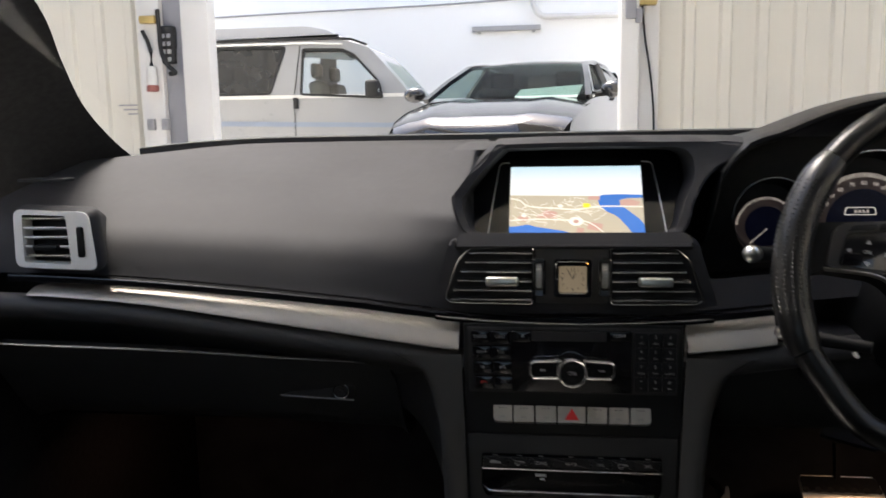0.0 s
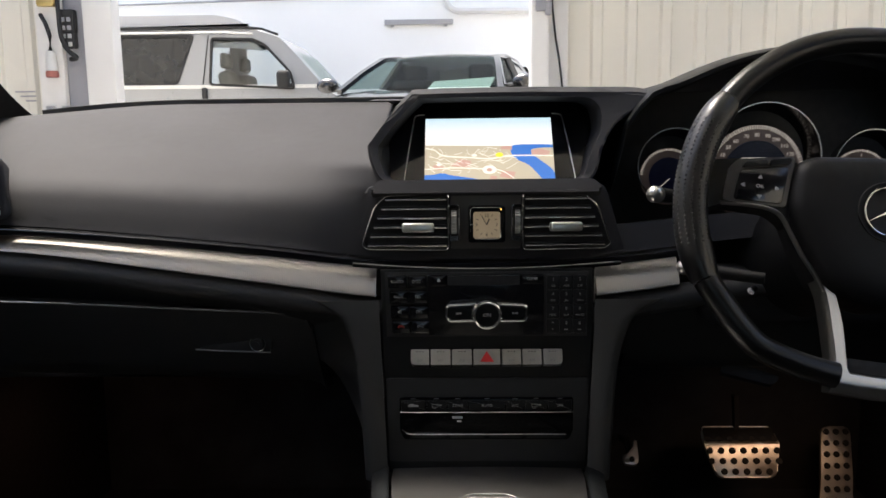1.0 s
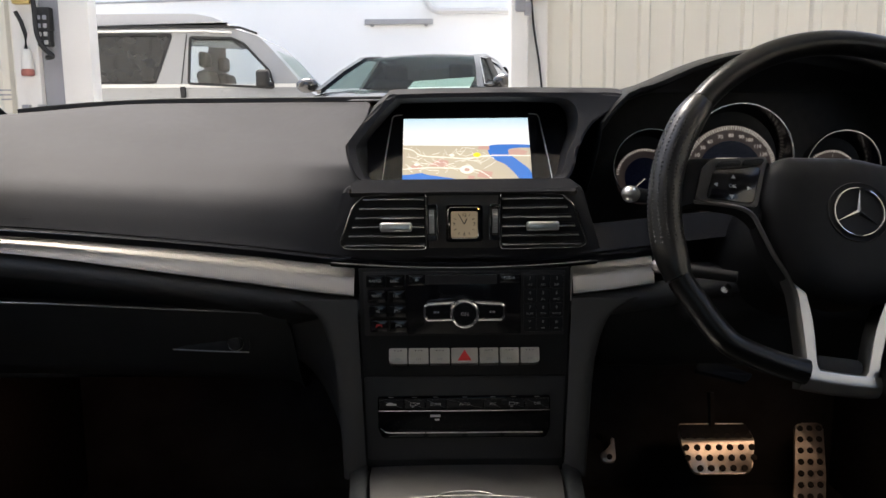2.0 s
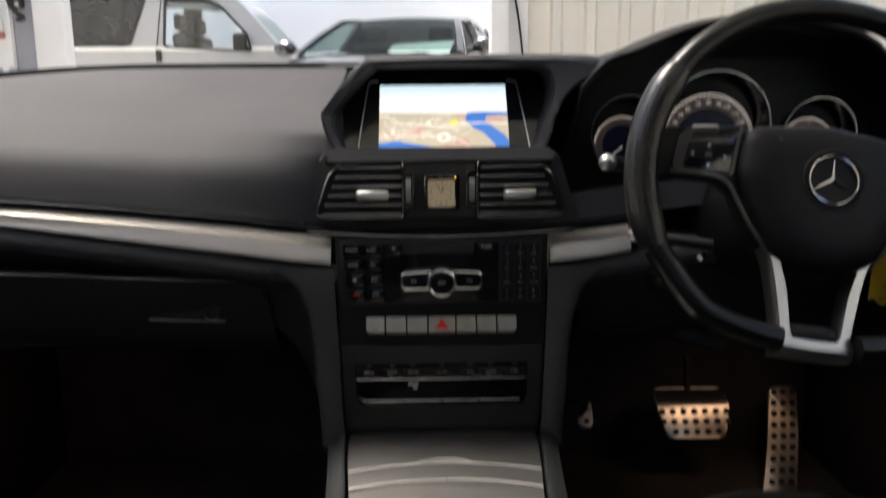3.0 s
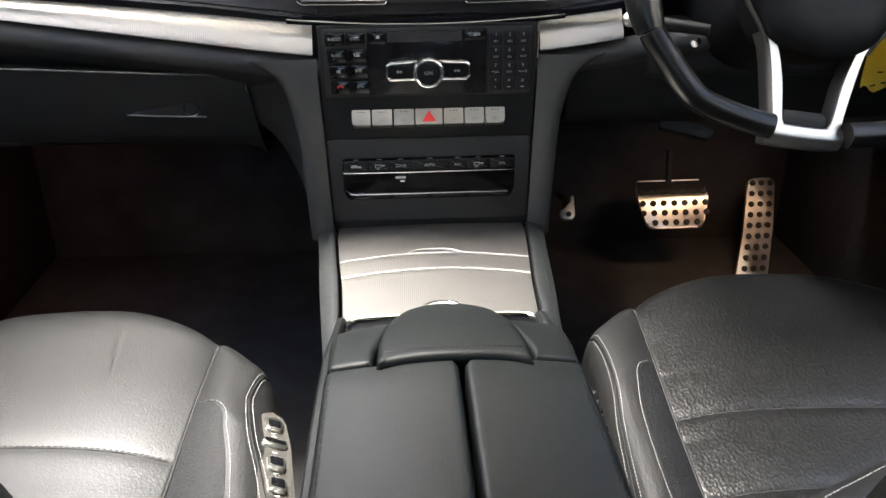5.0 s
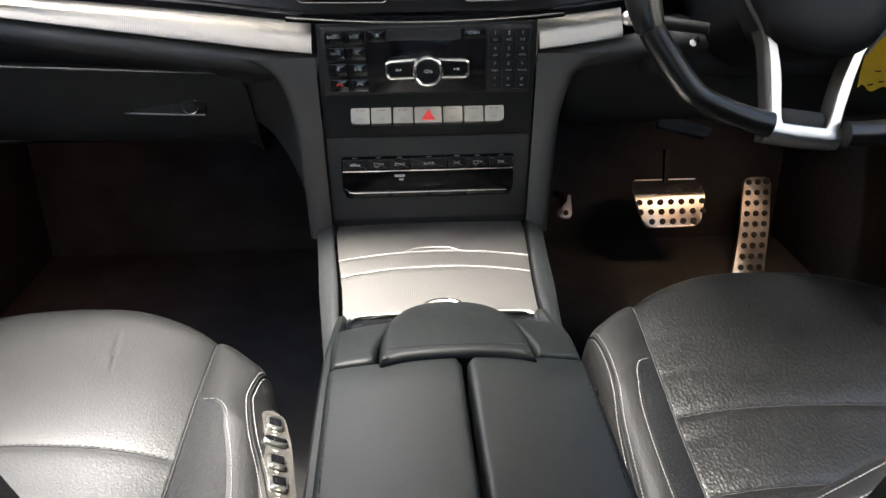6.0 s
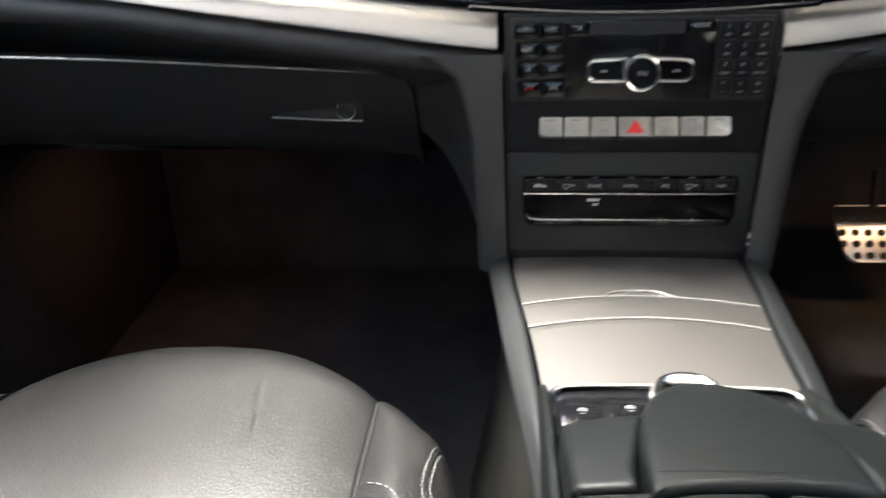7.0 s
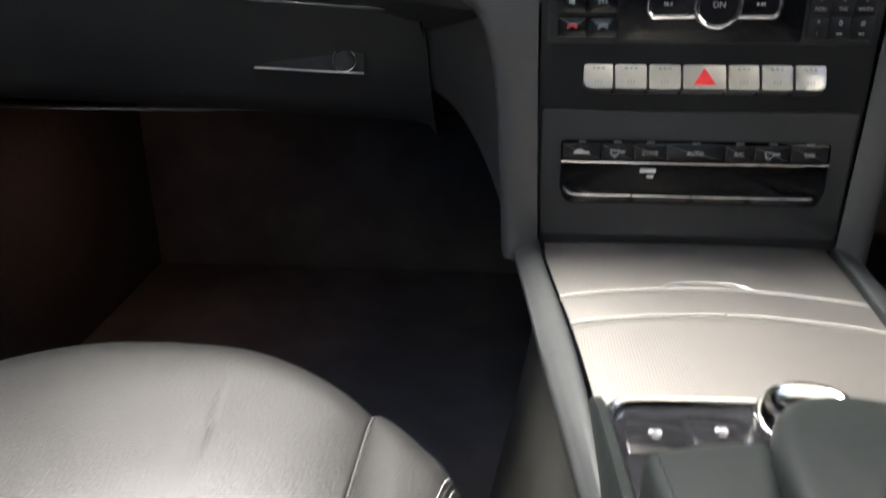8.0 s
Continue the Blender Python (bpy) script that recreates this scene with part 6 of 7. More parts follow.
bm = B()
slab(bm, round_poly([(-0.024, -0.1535), (0.020, -0.1535), (0.021, -0.138), (-0.026, -0.138)], 0.005), wpt(0, 0, -0.010), WX, WU, 0.03, 0.003)
part("rubber_block", bm, M_RUBBER, wheel)
bm = B()
cyl(bm, wpt(0, 0, -0.035), -WN, 0.055, 0.17, 28, r2=0.075)
part("column_shroud", bm, M_PLASTIC, wheel)
bm = B()
cyl(bm, (0.303, 0.952, 0.8165), (-0.7, -0.6, -0.3), 0.0042, 0.010, 16, bev=0.001)
part("column_knob", bm, M_CHROME, wheel, "small bright knob")

# column stalks
for nm, base, tip, r in (("stalk_upper", (0.232, 0.985, 0.915), (0.176, 0.908, 0.928), 0.0085), ("stalk_lower", (0.28, 0.86, 0.845), (0.203, 0.894, 0.852), 0.0075)):
    th = thing("column_stalk", base, "black steering column stalk with a bright metal end", "stalk", "column stalks")
    bm = B()
    base, tip = Vector(base), Vector(tip)
    d = (tip - base).normalized()
    cyl(bm, base, d, r * 0.8, (tip - base).length - 0.012, 16, r2=r)
    part("arm", bm, M_PLASTIC, th)
    bm = B()
    cyl(bm, tip - d * 0.014, d, r * 1.0, 0.010, 20, bev=0.002)
    ball(bm, tip - d * 0.004, r * 1.08, (1, 1, 1), 18)
    part("end_cap", bm, M_SATIN, th)

# ---- instrument cluster ----
clus = thing("instrument_cluster", (0.35, 1.08, 0.86), "hooded instrument cluster with three round gauges", "instrument cluster")
HOODZ = [(0.165, 1.005), (0.19, 1.036), (0.227, 1.050), (0.27, 1.068), (0.31, 1.080), (0.37, 1.088), (0.45, 1.080), (0.485, 1.071), (0.51, 1.058), (0.535, 1.032), (0.57, 0.995), (0.61, 0.955)]
bm = B()
xs = lin(0.165, 0.61, 32)


def hood_pt(x, v):
    z = interp(x, HOODZ)
    prof = [(0, 0.06, -0.012), (0.2, 0.004, -0.010), (0.3, 0.0, -0.004), (0.4, 0.006, 0.0), (0.6, 0.1, 0.001), (1.0, 0.33, 1.03 - z)]
    return (x, 1.0 + interp(v, [(a, b) for a, b, c in prof]), z + interp(v, [(a, c) for a, b, c in prof]))


grid(bm, hood_pt, xs, lin(0, 1, 21))
part("hood", bm, M_PLASTIC, clus, "black grained instrument hood", sharp=60)
for s, x0, x1 in ((-1, 0.165, 0.128), (1, 0.61, 0.655)):
    bm = B()
    grid(bm, lambda v, w: (x0 + (x1 - x0) * v ** 1.5 + s * 0.02 * w, 1.0 - 0.01 * v + 0.2 * w, (1.005 if s < 0 else 0.955) - (0.13 if s > 0 else 0.125) * v), lin(0, 1, 10), lin(0, 1, 5))
    bmesh.ops.solidify(bm, geom=bm.faces[:], thickness=0.008)
    part("hood_cheek", bm, M_PLASTIC, clus)
bm = B()
rbox(bm, (0.375, 1.115, 0.92), (0.48, 0.01, 0.24), 0.002)
part("back_plate", bm, M_DARK, clus)
bm = B()
grid(bm, lambda x, v: (x, 0.998 + 0.115 * v, pad_point(x, 0.13)[2] - 0.004 - 0.012 * v), lin(0.122, 0.62, 16), lin(0, 1, 5))
part("cluster_floor", bm, M_PLASTIC, clus)
bm = B()
rbox(bm, (0.45, 1.0, 0.80), (0.4, 0.06, 0.07), 0.02, 3)
part("column_surround", bm, M_DARK, clus)


def gauge(cx, cz, r, zd, dial_r, labels, span, label):
    y = 1.09
    zr, cz = cz, zd
    bm = B()
    sweep(bm, [(cx + r * math.cos(t), y - 0.035, zr + r * math.sin(t)) for t in [k * math.tau / 56 for k in range(56)]], [(-0.0007, -0.003), (0.0007, -0.003), (0.0007, 0.003), (-0.0007, 0.003)], closed=True, up=Y)
    g = part("gauge", bm, M_SLAT, clus, label)
    bm = B()
    grid(bm, lambda t, v: (cx + (r - 0.001 - 0.006 * v) * math.cos(t), y - 0.035 + 0.035 * v, zr - 0.003 * v + (r - 0.001 - 0.006 * v) * math.sin(t)), [k * math.tau / 56 for k in range(57)], lin(0, 1, 4))
    part("tube", bm, M_GLOSS, g)
    bm = B()
    cyl(bm, (cx, y, cz), (0, -1, 0), dial_r, 0.002, 56)
    part("dial_ring", bm, M_DIALRING, g)
    bm = B()
    cyl(bm, (cx, y - 0.002, cz), (0, -1, 0), dial_r * 0.68, 0.001, 48)
    part("dial_centre", bm, M_DIALMID, g)
    a0, a1, nt = span
    bm = B()
    for k in range(nt + 1):
        t = radians(a0 + (a1 - a0) * k / nt)
        u = Vector((math.sin(t), 0, math.cos(t)))
        p = Vector((cx, y - 0.0025, cz)) + u * dial_r * 0.955
        rbox(bm, p, (0.0009 if k % 2 == 0 else 0.0006, 0.0005, dial_r * 0.085), 0, rot=(0, math.degrees(t), 0))
    part("scale", bm, M_GLOWMARK, g, "white scale marks")
    for txt, a in labels:
        t = radians(a)
        part("printed_number", lettering(txt, (cx + dial_r * 0.80 * math.sin(t), y - 0.0026, cz + dial_r * 0.79 * math.cos(t)), X, Z, 0.0068 if dial_r > 0.05 else 0.005), M_GLOWNUM, g)
    return g


M_DIALRING = emit("backlit_warm_dial", (0.20, 0.15, 0.14), LIT * 0.07)
M_DIALMID = emit("backlit_blue_dial", (0.008, 0.010, 0.035), LIT * 0.12)
M_GLOWMARK = emit("lit_scale", (0.9, 0.82, 0.72), LIT)
M_GLOWNUM = emit("lit_numbers", (0.62, 0.54, 0.48), LIT * 0.8)
speedo = [("10", -61), ("50", -47), ("60", -33), ("70", -16), ("80", 0), ("90", 16), ("100", 29), ("110", 45.5), ("120", 61)]
g = gauge(0.345, 0.958, 0.067, 0.937, 0.0605, speedo, (-82, 82, 56), "round speedometer with white figures")
bm = B()
ring_plate(bm, round_poly([(0.3235, 0.947), (0.3605, 0.947), (0.3585, 0.9565), (0.3255, 0.9565)], 0.002), round_poly([(0.3245, 0.9479), (0.3595, 0.9479), (0.3577, 0.9556), (0.3263, 0.9556)], 0.001), (0, 1.0850, 0), X, Z, 0.001)
part("trip_frame", bm, M_GLOWMARK, g)
bm = B()
for k in range(4):
    rbox(bm, (0.3365 + k * 0.0045, 1.0848, 0.9515), (0.0028, 0.0004, 0.0034), 0)
part("trip_bars", bm, M_GLOWNUM, g)
g = gauge(0.235, 0.949, 0.046, 0.9335, 0.036, [], (-84, 84, 34), "small round gauge with a pointer")
bm = B()
sweep(bm, [(0.216, 1.084, 0.913), (0.236, 1.084, 0.931)], 0.0006)
part("pointer", bm, M_GLOWNUM, g)
g = gauge(0.475, 0.945, 0.046, 0.9295, 0.036, [("1", 3)], (-84, 84, 34), "small round gauge")

# ---- pedals ----
PT = radians(38)
PU, PN = Vector((0, math.sin(PT), math.cos(PT))), Vector((0, -math.cos(PT), math.sin(PT)))


def pedal(name, c, outline, studs, stud_r, label, arm_to, fold=None):
    th = thing(name, c, label, "pedal", "pedals")
    c = Vector(c)
    bm = B()
    slab(bm, round_poly(outline, 0.012), c, X, PU, 0.008, 0.003)
    if fold is not None:
        # the upper part is bent away from the foot
        bmesh.ops.bisect_plane(bm, geom=bm.verts[:] + bm.edges[:] + bm.faces[:], plane_co=c + PU * fold, plane_no=PU)
        for v in bm.verts:
            b = (v.co - c).dot(PU) - fold
            if b > 0:
                v.co += (-PN * 0.9 + PU * 0.5) * b
    part("plate", bm, M_STEEL, th, "brushed steel plate")
    if fold is not None:
        # dark band painted in for the bend's dark reflection, below a bare rim
        bk = -PN * 0.9 + PU * 0.5
        bm = B()
        slab(bm, round_poly([(-0.064, 0.004), (0.063, 0.004), (0.0625, 0.0235), (-0.061, 0.0235)], 0.004), c + PU * fold + PN * 0.0022, X, (PU + bk), 0.004, 0.0006)
        part("shade_band", bm, M_RUBBER, th, "dark band for the bend's shade")
        bm = B()
        top = c + PU * fold + (PU + bk) * 0.0245
        sweep(bm, [top - X * 0.060 - PU * 0.004, top - X * 0.057, top + X * 0.058, top + X * 0.061 - PU * 0.004], 0.0016)
        part("top_edge", bm, M_STEEL, th)
    for a, b in studs:
        bm = B()
        back = (-PN * 0.9 + PU * 0.5) * max(0.0, b - fold) if fold is not None else PN * 0
        cyl(bm, c + X * a + PU * b - PN * 0.001 + back, PN, stud_r, 0.004, 14, bev=0.0008)
        part("rubber_stud", bm, M_RUBBER, th)
    bm = B()
    sweep(bm, [c - PN * 0.008, c - PN * 0.05 + Z * 0.04, Vector(arm_to)], [(-0.004, -0.006), (0.004, -0.006), (0.004, 0.006), (-0.004, 0.006)])
    part("lever", bm, M_RUBBER, th)
    return th


pedal("brake_pedal", (0.4635, 1.425, 0.428), [(-0.052, -0.050), (0.050, -0.050), (0.0665, 0.010), (0.0630, 0.036), (-0.0615, 0.036), (-0.0675, 0.010)],
      [(-0.0585 + 0.0195 * i, -0.040 + 0.0185 * j) for j in range(4) for i in range(7) if not (j == 0 and i in (0, 6))], 0.0056, "steel brake pedal with black rubber studs", (0.462, 1.475, 0.51), fold=0.010)
AC = (0.633, 1.42, 0.365)
pedal("accelerator_pedal", AC, [(-0.064, -0.108), (-0.002, -0.108), (0.027, 0.013), (0.042, 0.104), (-0.010, 0.104), (-0.032, 0.0)],
      [(interp(-0.092 + 0.0206 * j, [(-0.1, -0.029), (0.0, -0.004), (0.1, 0.0155)]) + 0.0172 * (i - 1), -0.092 + 0.0206 * j) for j in range(10) for i in range(3)], 0.0054, "tall steel accelerator pedal with rubber studs", (0.641, 1.50, 0.40))
pedal("footrest", (0.2714, 1.452, 0.408), [(-0.013, -0.020), (0.010, -0.020), (0.014, -0.012), (0.014, 0.026), (0.009, 0.026), (0.006, 0.004), (-0.014, 0.0)], [(0.002, -0.010)], 0.0050, "steel footrest with rubber studs", (0.272, 1.55, 0.4))
# lower cowl with its warm footwell lamp
cowl = thing("knee_panel", (0.4, 1.05, 0.66), "black knee panel under the steering column", "panel")
bm = B()
KNEE = [(0, 0.985, 0.80), (0.3, 1.0, 0.762), (0.55, 1.025, 0.712), (0.68, 1.05, 0.693), (0.8, 1.11, 0.684), (1.0, 1.30, 0.672)]
grid(bm, lambda x, v: (x, interp(v, [(a, b) for a, b, c in KNEE]), interp(v, [(a, c) for a, b, c in KNEE])), lin(0.17, 0.72, 12), lin(0, 1, 24))
bmesh.ops.solidify(bm, geom=bm.faces[:], thickness=0.012)
part("panel", bm, M_LOWER, cowl)
# tilted plate added for the light patch on the panel's lower edge
bm = B()
slab(bm, round_poly([(0.0, -0.004), (0.062, -0.021), (0.072, -0.010), (0.030, 0.006), (0.006, 0.008)], 0.003), (0.295, 1.036, 0.695), X, Vector((0, 0.55, 0.83)), 0.012, 0.002)
part("edge_plate", bm, M_PAD, cowl, "small grey plate at the panel's lower edge")
lamp = new("footwell_lamp", bpy.data.lights.new("footwell_lamp", "AREA"))
lamp.data.shape, lamp.data.size, lamp.data.size_y = "RECTANGLE", 0.14, 0.04
lamp.data.energy, lamp.data.color = FOOT, (1.0, 0.60, 0.36)
lamp.data.spread = radians(95)
lamp.matrix_world = look((0.56, 1.24, 0.655), (0.54, 1.34, 0.45))
lamp = new("footwell_lamp", bpy.data.lights.new("footwell_lamp", "AREA"))
lamp.data.shape, lamp.data.size, lamp.data.size_y = "RECTANGLE", 0.08, 0.03
lamp.data.energy, lamp.data.color = FOOT * 0.85, (1.0, 0.5, 0.32)
lamp.matrix_world = look((-0.56, 1.25, 0.585), (-0.66, 1.30, 0.38))
tag_ = thing("yellow_tag", (0.55, 0.93, 0.75), "crumpled yellow paper tag hanging behind the wheel", "tag")
bm = B()
grid(bm, lambda a, b: (0.487 + 0.11 * a + 0.012 * b, 0.93 + 0.006 * math.sin(9 * a + 4 * b), 0.757 + 0.085 * b + 0.004 * math.sin(26 * a) * (1 - b) + 0.006 * (1 - a) ** 3), lin(0, 1, 22), lin(0, 1, 10))
bmesh.ops.solidify(bm, geom=bm.faces[:], thickness=0.001)
part("paper", bm, M_YELLOW, tag_)
bm = B()
for k in range(7):
    rbox(bm, (0.497 + k * 0.012, 0.9225, 0.768 + 0.003 * (k % 2)), (0.006, 0.0006, 0.0016), 0, rot=(0, 12 * (k % 3 - 1), 0))
    rbox(bm, (0.503 + k * 0.012, 0.9225, 0.783), (0.007, 0.0006, 0.0014), 0)
part("faded_print", bm, M_DARK, tag_)
# ---- columns of the opening, with their fittings ----
col = thing("steel_column", (-2.9, PY, 0), "pale painted steel column beside the opening", "column", "columns of the opening")
bm = B()
rbox(bm, (-2.772, PY - 0.06, 2.5), (0.225, 0.16, 5.0), 0.012, 2)
part("outer_flange", bm, M_POST, col)
# web between the flanges, coloured a darker grey than they are
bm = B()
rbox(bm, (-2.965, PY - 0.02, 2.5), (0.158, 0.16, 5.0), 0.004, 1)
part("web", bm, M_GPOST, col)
bm = B()
rbox(bm, (-3.14, PY - 0.07, 2.5), (0.19, 0.17, 5.0), 0.008, 2)
part("inner_flange", bm, M_POST, col)
col2 = thing("steel_column", (0.62, PY, 0), "pale painted steel column beside the opening", "column", "columns of the opening")
bm = B()
rbox(bm, (0.543, PY - 0.10, 2.5), (0.128, 0.25, 5.0), 0.012, 2)
part("outer_flange", bm, M_POST, col2)
bm = B()
rbox(bm, (0.685, PY - 0.03, 2.5), (0.155, 0.14, 5.0), 0.004, 1)
part("web", bm, M_POST, col2)

sw = thing("switch_box", (-2.990, PY - 0.12, 1.6), "black switch box with small lit keys on the column", "switch box")
bm = B()
rbox(bm, (-2.990, PY - 0.14, 1.77), (0.11, 0.08, 0.17), 0.01)
rbox(bm, (-2.990, PY - 0.14, 1.63), (0.10, 0.07, 0.12), 0.01)
part("housing", bm, M_RUBBER, sw)
for i in range(2):
    for j in range(4):
        bm = B()
        rbox(bm, (-3.013 + i * 0.045, PY - 0.183, 1.60 + j * 0.06), (0.028, 0.012, 0.032), 0.003)
        part("key", bm, M_GPOST if j > 1 else M_BAR, sw)
plug = thing("hanging_plug", (-3.115, PY - 0.2, 1.36), "white and red industrial plug hanging on its cable", "plug")
bm = B()
cyl(bm, (-3.115, PY - 0.2, 1.40), Z, 0.045, 0.15, 20, r2=0.035, bev=0.006)
part("body", bm, M_WHITE, plug)
bm = B()
cyl(bm, (-3.115, PY - 0.2, 1.355), Z, 0.047, 0.05, 20, bev=0.006)
part("collar", bm, M_CAP, plug)
bm = B()
sweep(bm, [(-3.175, PY - 0.19, 1.82), (-3.135, PY - 0.2, 1.75), (-3.110, PY - 0.2, 1.66), (-3.115, PY - 0.2, 1.55)], 0.016)
part("cable", bm, M_RUBBER, plug)
cab = thing("loose_cable", (-3.045, PY - 0.2, 1.5), "thick black cable looped down the column", "cable")
bm = B()
sweep(bm, arcpts([(-3.045, PY - 0.18, 1.98), (-3.035, PY - 0.19, 1.8), (-3.025, PY - 0.2, 1.66), (-2.985, PY - 0.2, 1.56), (-2.925, PY - 0.19, 1.5), (-2.98, PY - 0.17, 1.49)]), 0.018)
part("cable", bm, M_RUBBER, cab)
br = thing("brass_fitting", (-3.125, PY - 0.18, 1.9), "brass fitting clamped on the column", "fitting")
bm = B()
rbox(bm, (-3.125, PY - 0.18, 1.905), (0.13, 0.06, 0.06), 0.01)
cyl(bm, (-3.195, PY - 0.18, 1.905), X, 0.02, 0.14, 14)
part("clamp", bm, M_BRASS, br)
for i in range(2):
    so = thing("socket_box", (-3.12 + i * 0.12, PY - 0.17, 1.06), "small dark socket box low on the column", "socket", "socket boxes")
    bm = B()
    rbox(bm, (-3.16 + i * 0.12, PY - 0.17, 1.10), (0.06, 0.05, 0.09), 0.008)
    part("housing", bm, M_BAR, so)
    bm = B()
    rbox(bm, (-3.16 + i * 0.12, PY - 0.20, 1.10), (0.03, 0.012, 0.05), 0.004)
    part("flap", bm, M_GPOST, so)
note = thing("wall_notice", (-3.4, PY - 0.05, 1.18), "printed notice on the steel wall", "notice")
bm = B()
for i in range(3):
    rbox(bm, (-3.42 + 0.02 * i, PY - 0.032, 1.26 - i * 0.035), (0.16 - 0.04 * i, 0.004, 0.012), 0)
part("printed_bars", bm, M_BAR, note)
br = thing("door_bracket", (0.55, PY - 0.25, 1.75), "dark steel bracket at the top of the column", "bracket")
bm = B()
rbox(bm, (0.545, PY - 0.24, 1.86), (0.075, 0.05, 0.16), 0.012)
rbox(bm, (0.60, PY - 0.24, 1.80), (0.05, 0.04, 0.1), 0.01)
part("plate", bm, M_GPOST, br)
bm = B()
rbox(bm, (0.67, PY - 0.16, 1.905), (0.13, 0.08, 0.05), 0.01)
part("clamp", bm, M_BRASS, br)
cab = thing("loose_cable", (0.68, PY - 0.12, 1.2), "thin black cable hanging down the column", "cable")
bm = B()
sweep(bm, arcpts([(0.635, PY - 0.12, 1.9), (0.66, PY - 0.125, 1.65), (0.70, PY - 0.125, 1.4), (0.73, PY - 0.12, 1.1), (0.74, PY - 0.12, 0.6)]), 0.008)
part("cable", bm, M_RUBBER, cab)

# ---- fittings of the yard wall ----
pipe = thing("wall_pipe", (0.4, 12.9, 2.6), "white pipe with an elbow along the yard wall", "pipe")
bm = B()
sweep(bm, arcpts([(-0.30, 12.9, 3.2), (-0.29, 12.9, 2.9), (-0.24, 12.9, 2.72), (-0.14, 12.9, 2.635), (0.0, 12.9, 2.62), (0.6, 12.9, 2.615), (3.0, 12.9, 2.58)]), 0.045)
part("tube", bm, M_PIPE, pipe)
for x in (-0.05, 0.62):
    bm = B()
    cyl(bm, (x, 12.9, 2.618), X, 0.055, 0.07, 16, bev=0.005)
    part("joint", bm, M_PIPE, pipe)
bar = thing("wall_bar", (-0.69, 12.95, 2.46), "grey steel bar fixed to the white wall", "bar")
bm = B()
rbox(bm, (-0.69, 12.96, 2.475), (1.04, 0.07, 0.075), 0.006)
part("beam", bm, M_BAR, bar)
for x in (-1.1, -0.28):
    bm = B()
    rbox(bm, (x, 12.97, 2.43), (0.05, 0.05, 0.05), 0.004)
    part("foot", bm, M_BAR, bar)
wire = thing("wall_cable", (-3, 12.95, 2.8), "thin grey cable along the white wall", "cable")
bm = B()
sweep(bm, arcpts([(-7, 12.97, 2.75), (-4, 12.97, 2.82), (-1.7, 12.97, 2.86), (0.0, 12.97, 2.92), (2, 12.97, 3.0)]), 0.014)
part("cable", bm, M_BAR, wire)

# ---- camper van ----
van = thing("camper_van", (-3.0, 10.3, 0), "silver camper van with a grey raised roof and dark side glass", "van")
VY0, VW = 9.5, 1.7


def van_y(z):
    """The near side leans inwards above the belt line."""
    return VY0 + max(0, z - 1.4) * 0.16


SIDE = [(-5.6, 0.35), (-1.0, 0.35), (-0.78, 0.6), (-0.80, 0.95), (-0.95, 1.12), (-1.40, 1.27), (-1.53, 1.32), (-1.95, 1.80), (-2.10, 1.95), (-2.35, 2.03), (-2.6, 2.06), (-5.5, 2.06), (-5.65, 1.4)]
bm = B()
pr = round_poly(SIDE, 0.06)
near = [bm.verts.new((x, van_y(z), z)) for x, z in pr]
far = [bm.verts.new((x, VY0 + VW - (van_y(z) - VY0), z)) for x, z in pr]
for i in range(len(pr)):
    j = (i + 1) % len(pr)
    bm.faces.new((near[i], near[j], far[j], far[i]))
HOLES = [round_poly([(-4.9, 1.455), (-3.27, 1.445), (-3.085, 1.975), (-4.9, 1.99)], 0.03, 3), round_poly([(-2.89, 1.43), (-1.93, 1.375), (-1.98, 1.56), (-2.27, 1.87), (-2.40, 1.93), (-2.87, 1.945)], 0.03, 3)]
for side, side_y in ((near, van_y), (far, lambda z: 2 * VY0 + VW - van_y(z))):
    edges_ = [bm.edges.get((side[i], side[(i + 1) % len(side)])) for i in range(len(side))]
    for h in HOLES:
        vs = [bm.verts.new((x, side_y(z), z)) for x, z in h]
        edges_ += [bm.edges.new((vs[i], vs[(i + 1) % len(vs)])) for i in range(len(vs))]
    bmesh.ops.triangle_fill(bm, use_beauty=True, edges=edges_)
part("body", bm, M_VAN, van, "silver painted body", sharp=30)
bm = B()
top_p = round_poly([(-5.5, 2.065), (-2.42, 2.065), (-2.62, 2.17), (-2.85, 2.215), (-5.4, 2.22)], 0.05)
slab(bm, top_p, (0, VY0 + 0.17, 0), X, Z, 1.36, 0.05, 3)
part("raised_roof", bm, M_POP, van, "grey raised roof")
bm = B()
sweep(bm, [(-5.5, VY0 + 0.10, 2.062), (-2.5, VY0 + 0.10, 2.062), (-2.3, VY0 + 0.10, 2.045), (-2.12, VY0 + 0.1, 1.98)], [(-0.02, -0.012), (0.02, -0.012), (0.02, 0.014), (-0.02, 0.014)])
part("gutter", bm, M_RUBBER, van)
bm = B()
sweep(bm, [(-5.4, VY0 + 0.065, 2.015), (-2.75, VY0 + 0.07, 2.012), (-2.4, VY0 + 0.07, 1.99)], 0.012)
part("roof_rail", bm, M_WHITE, van)
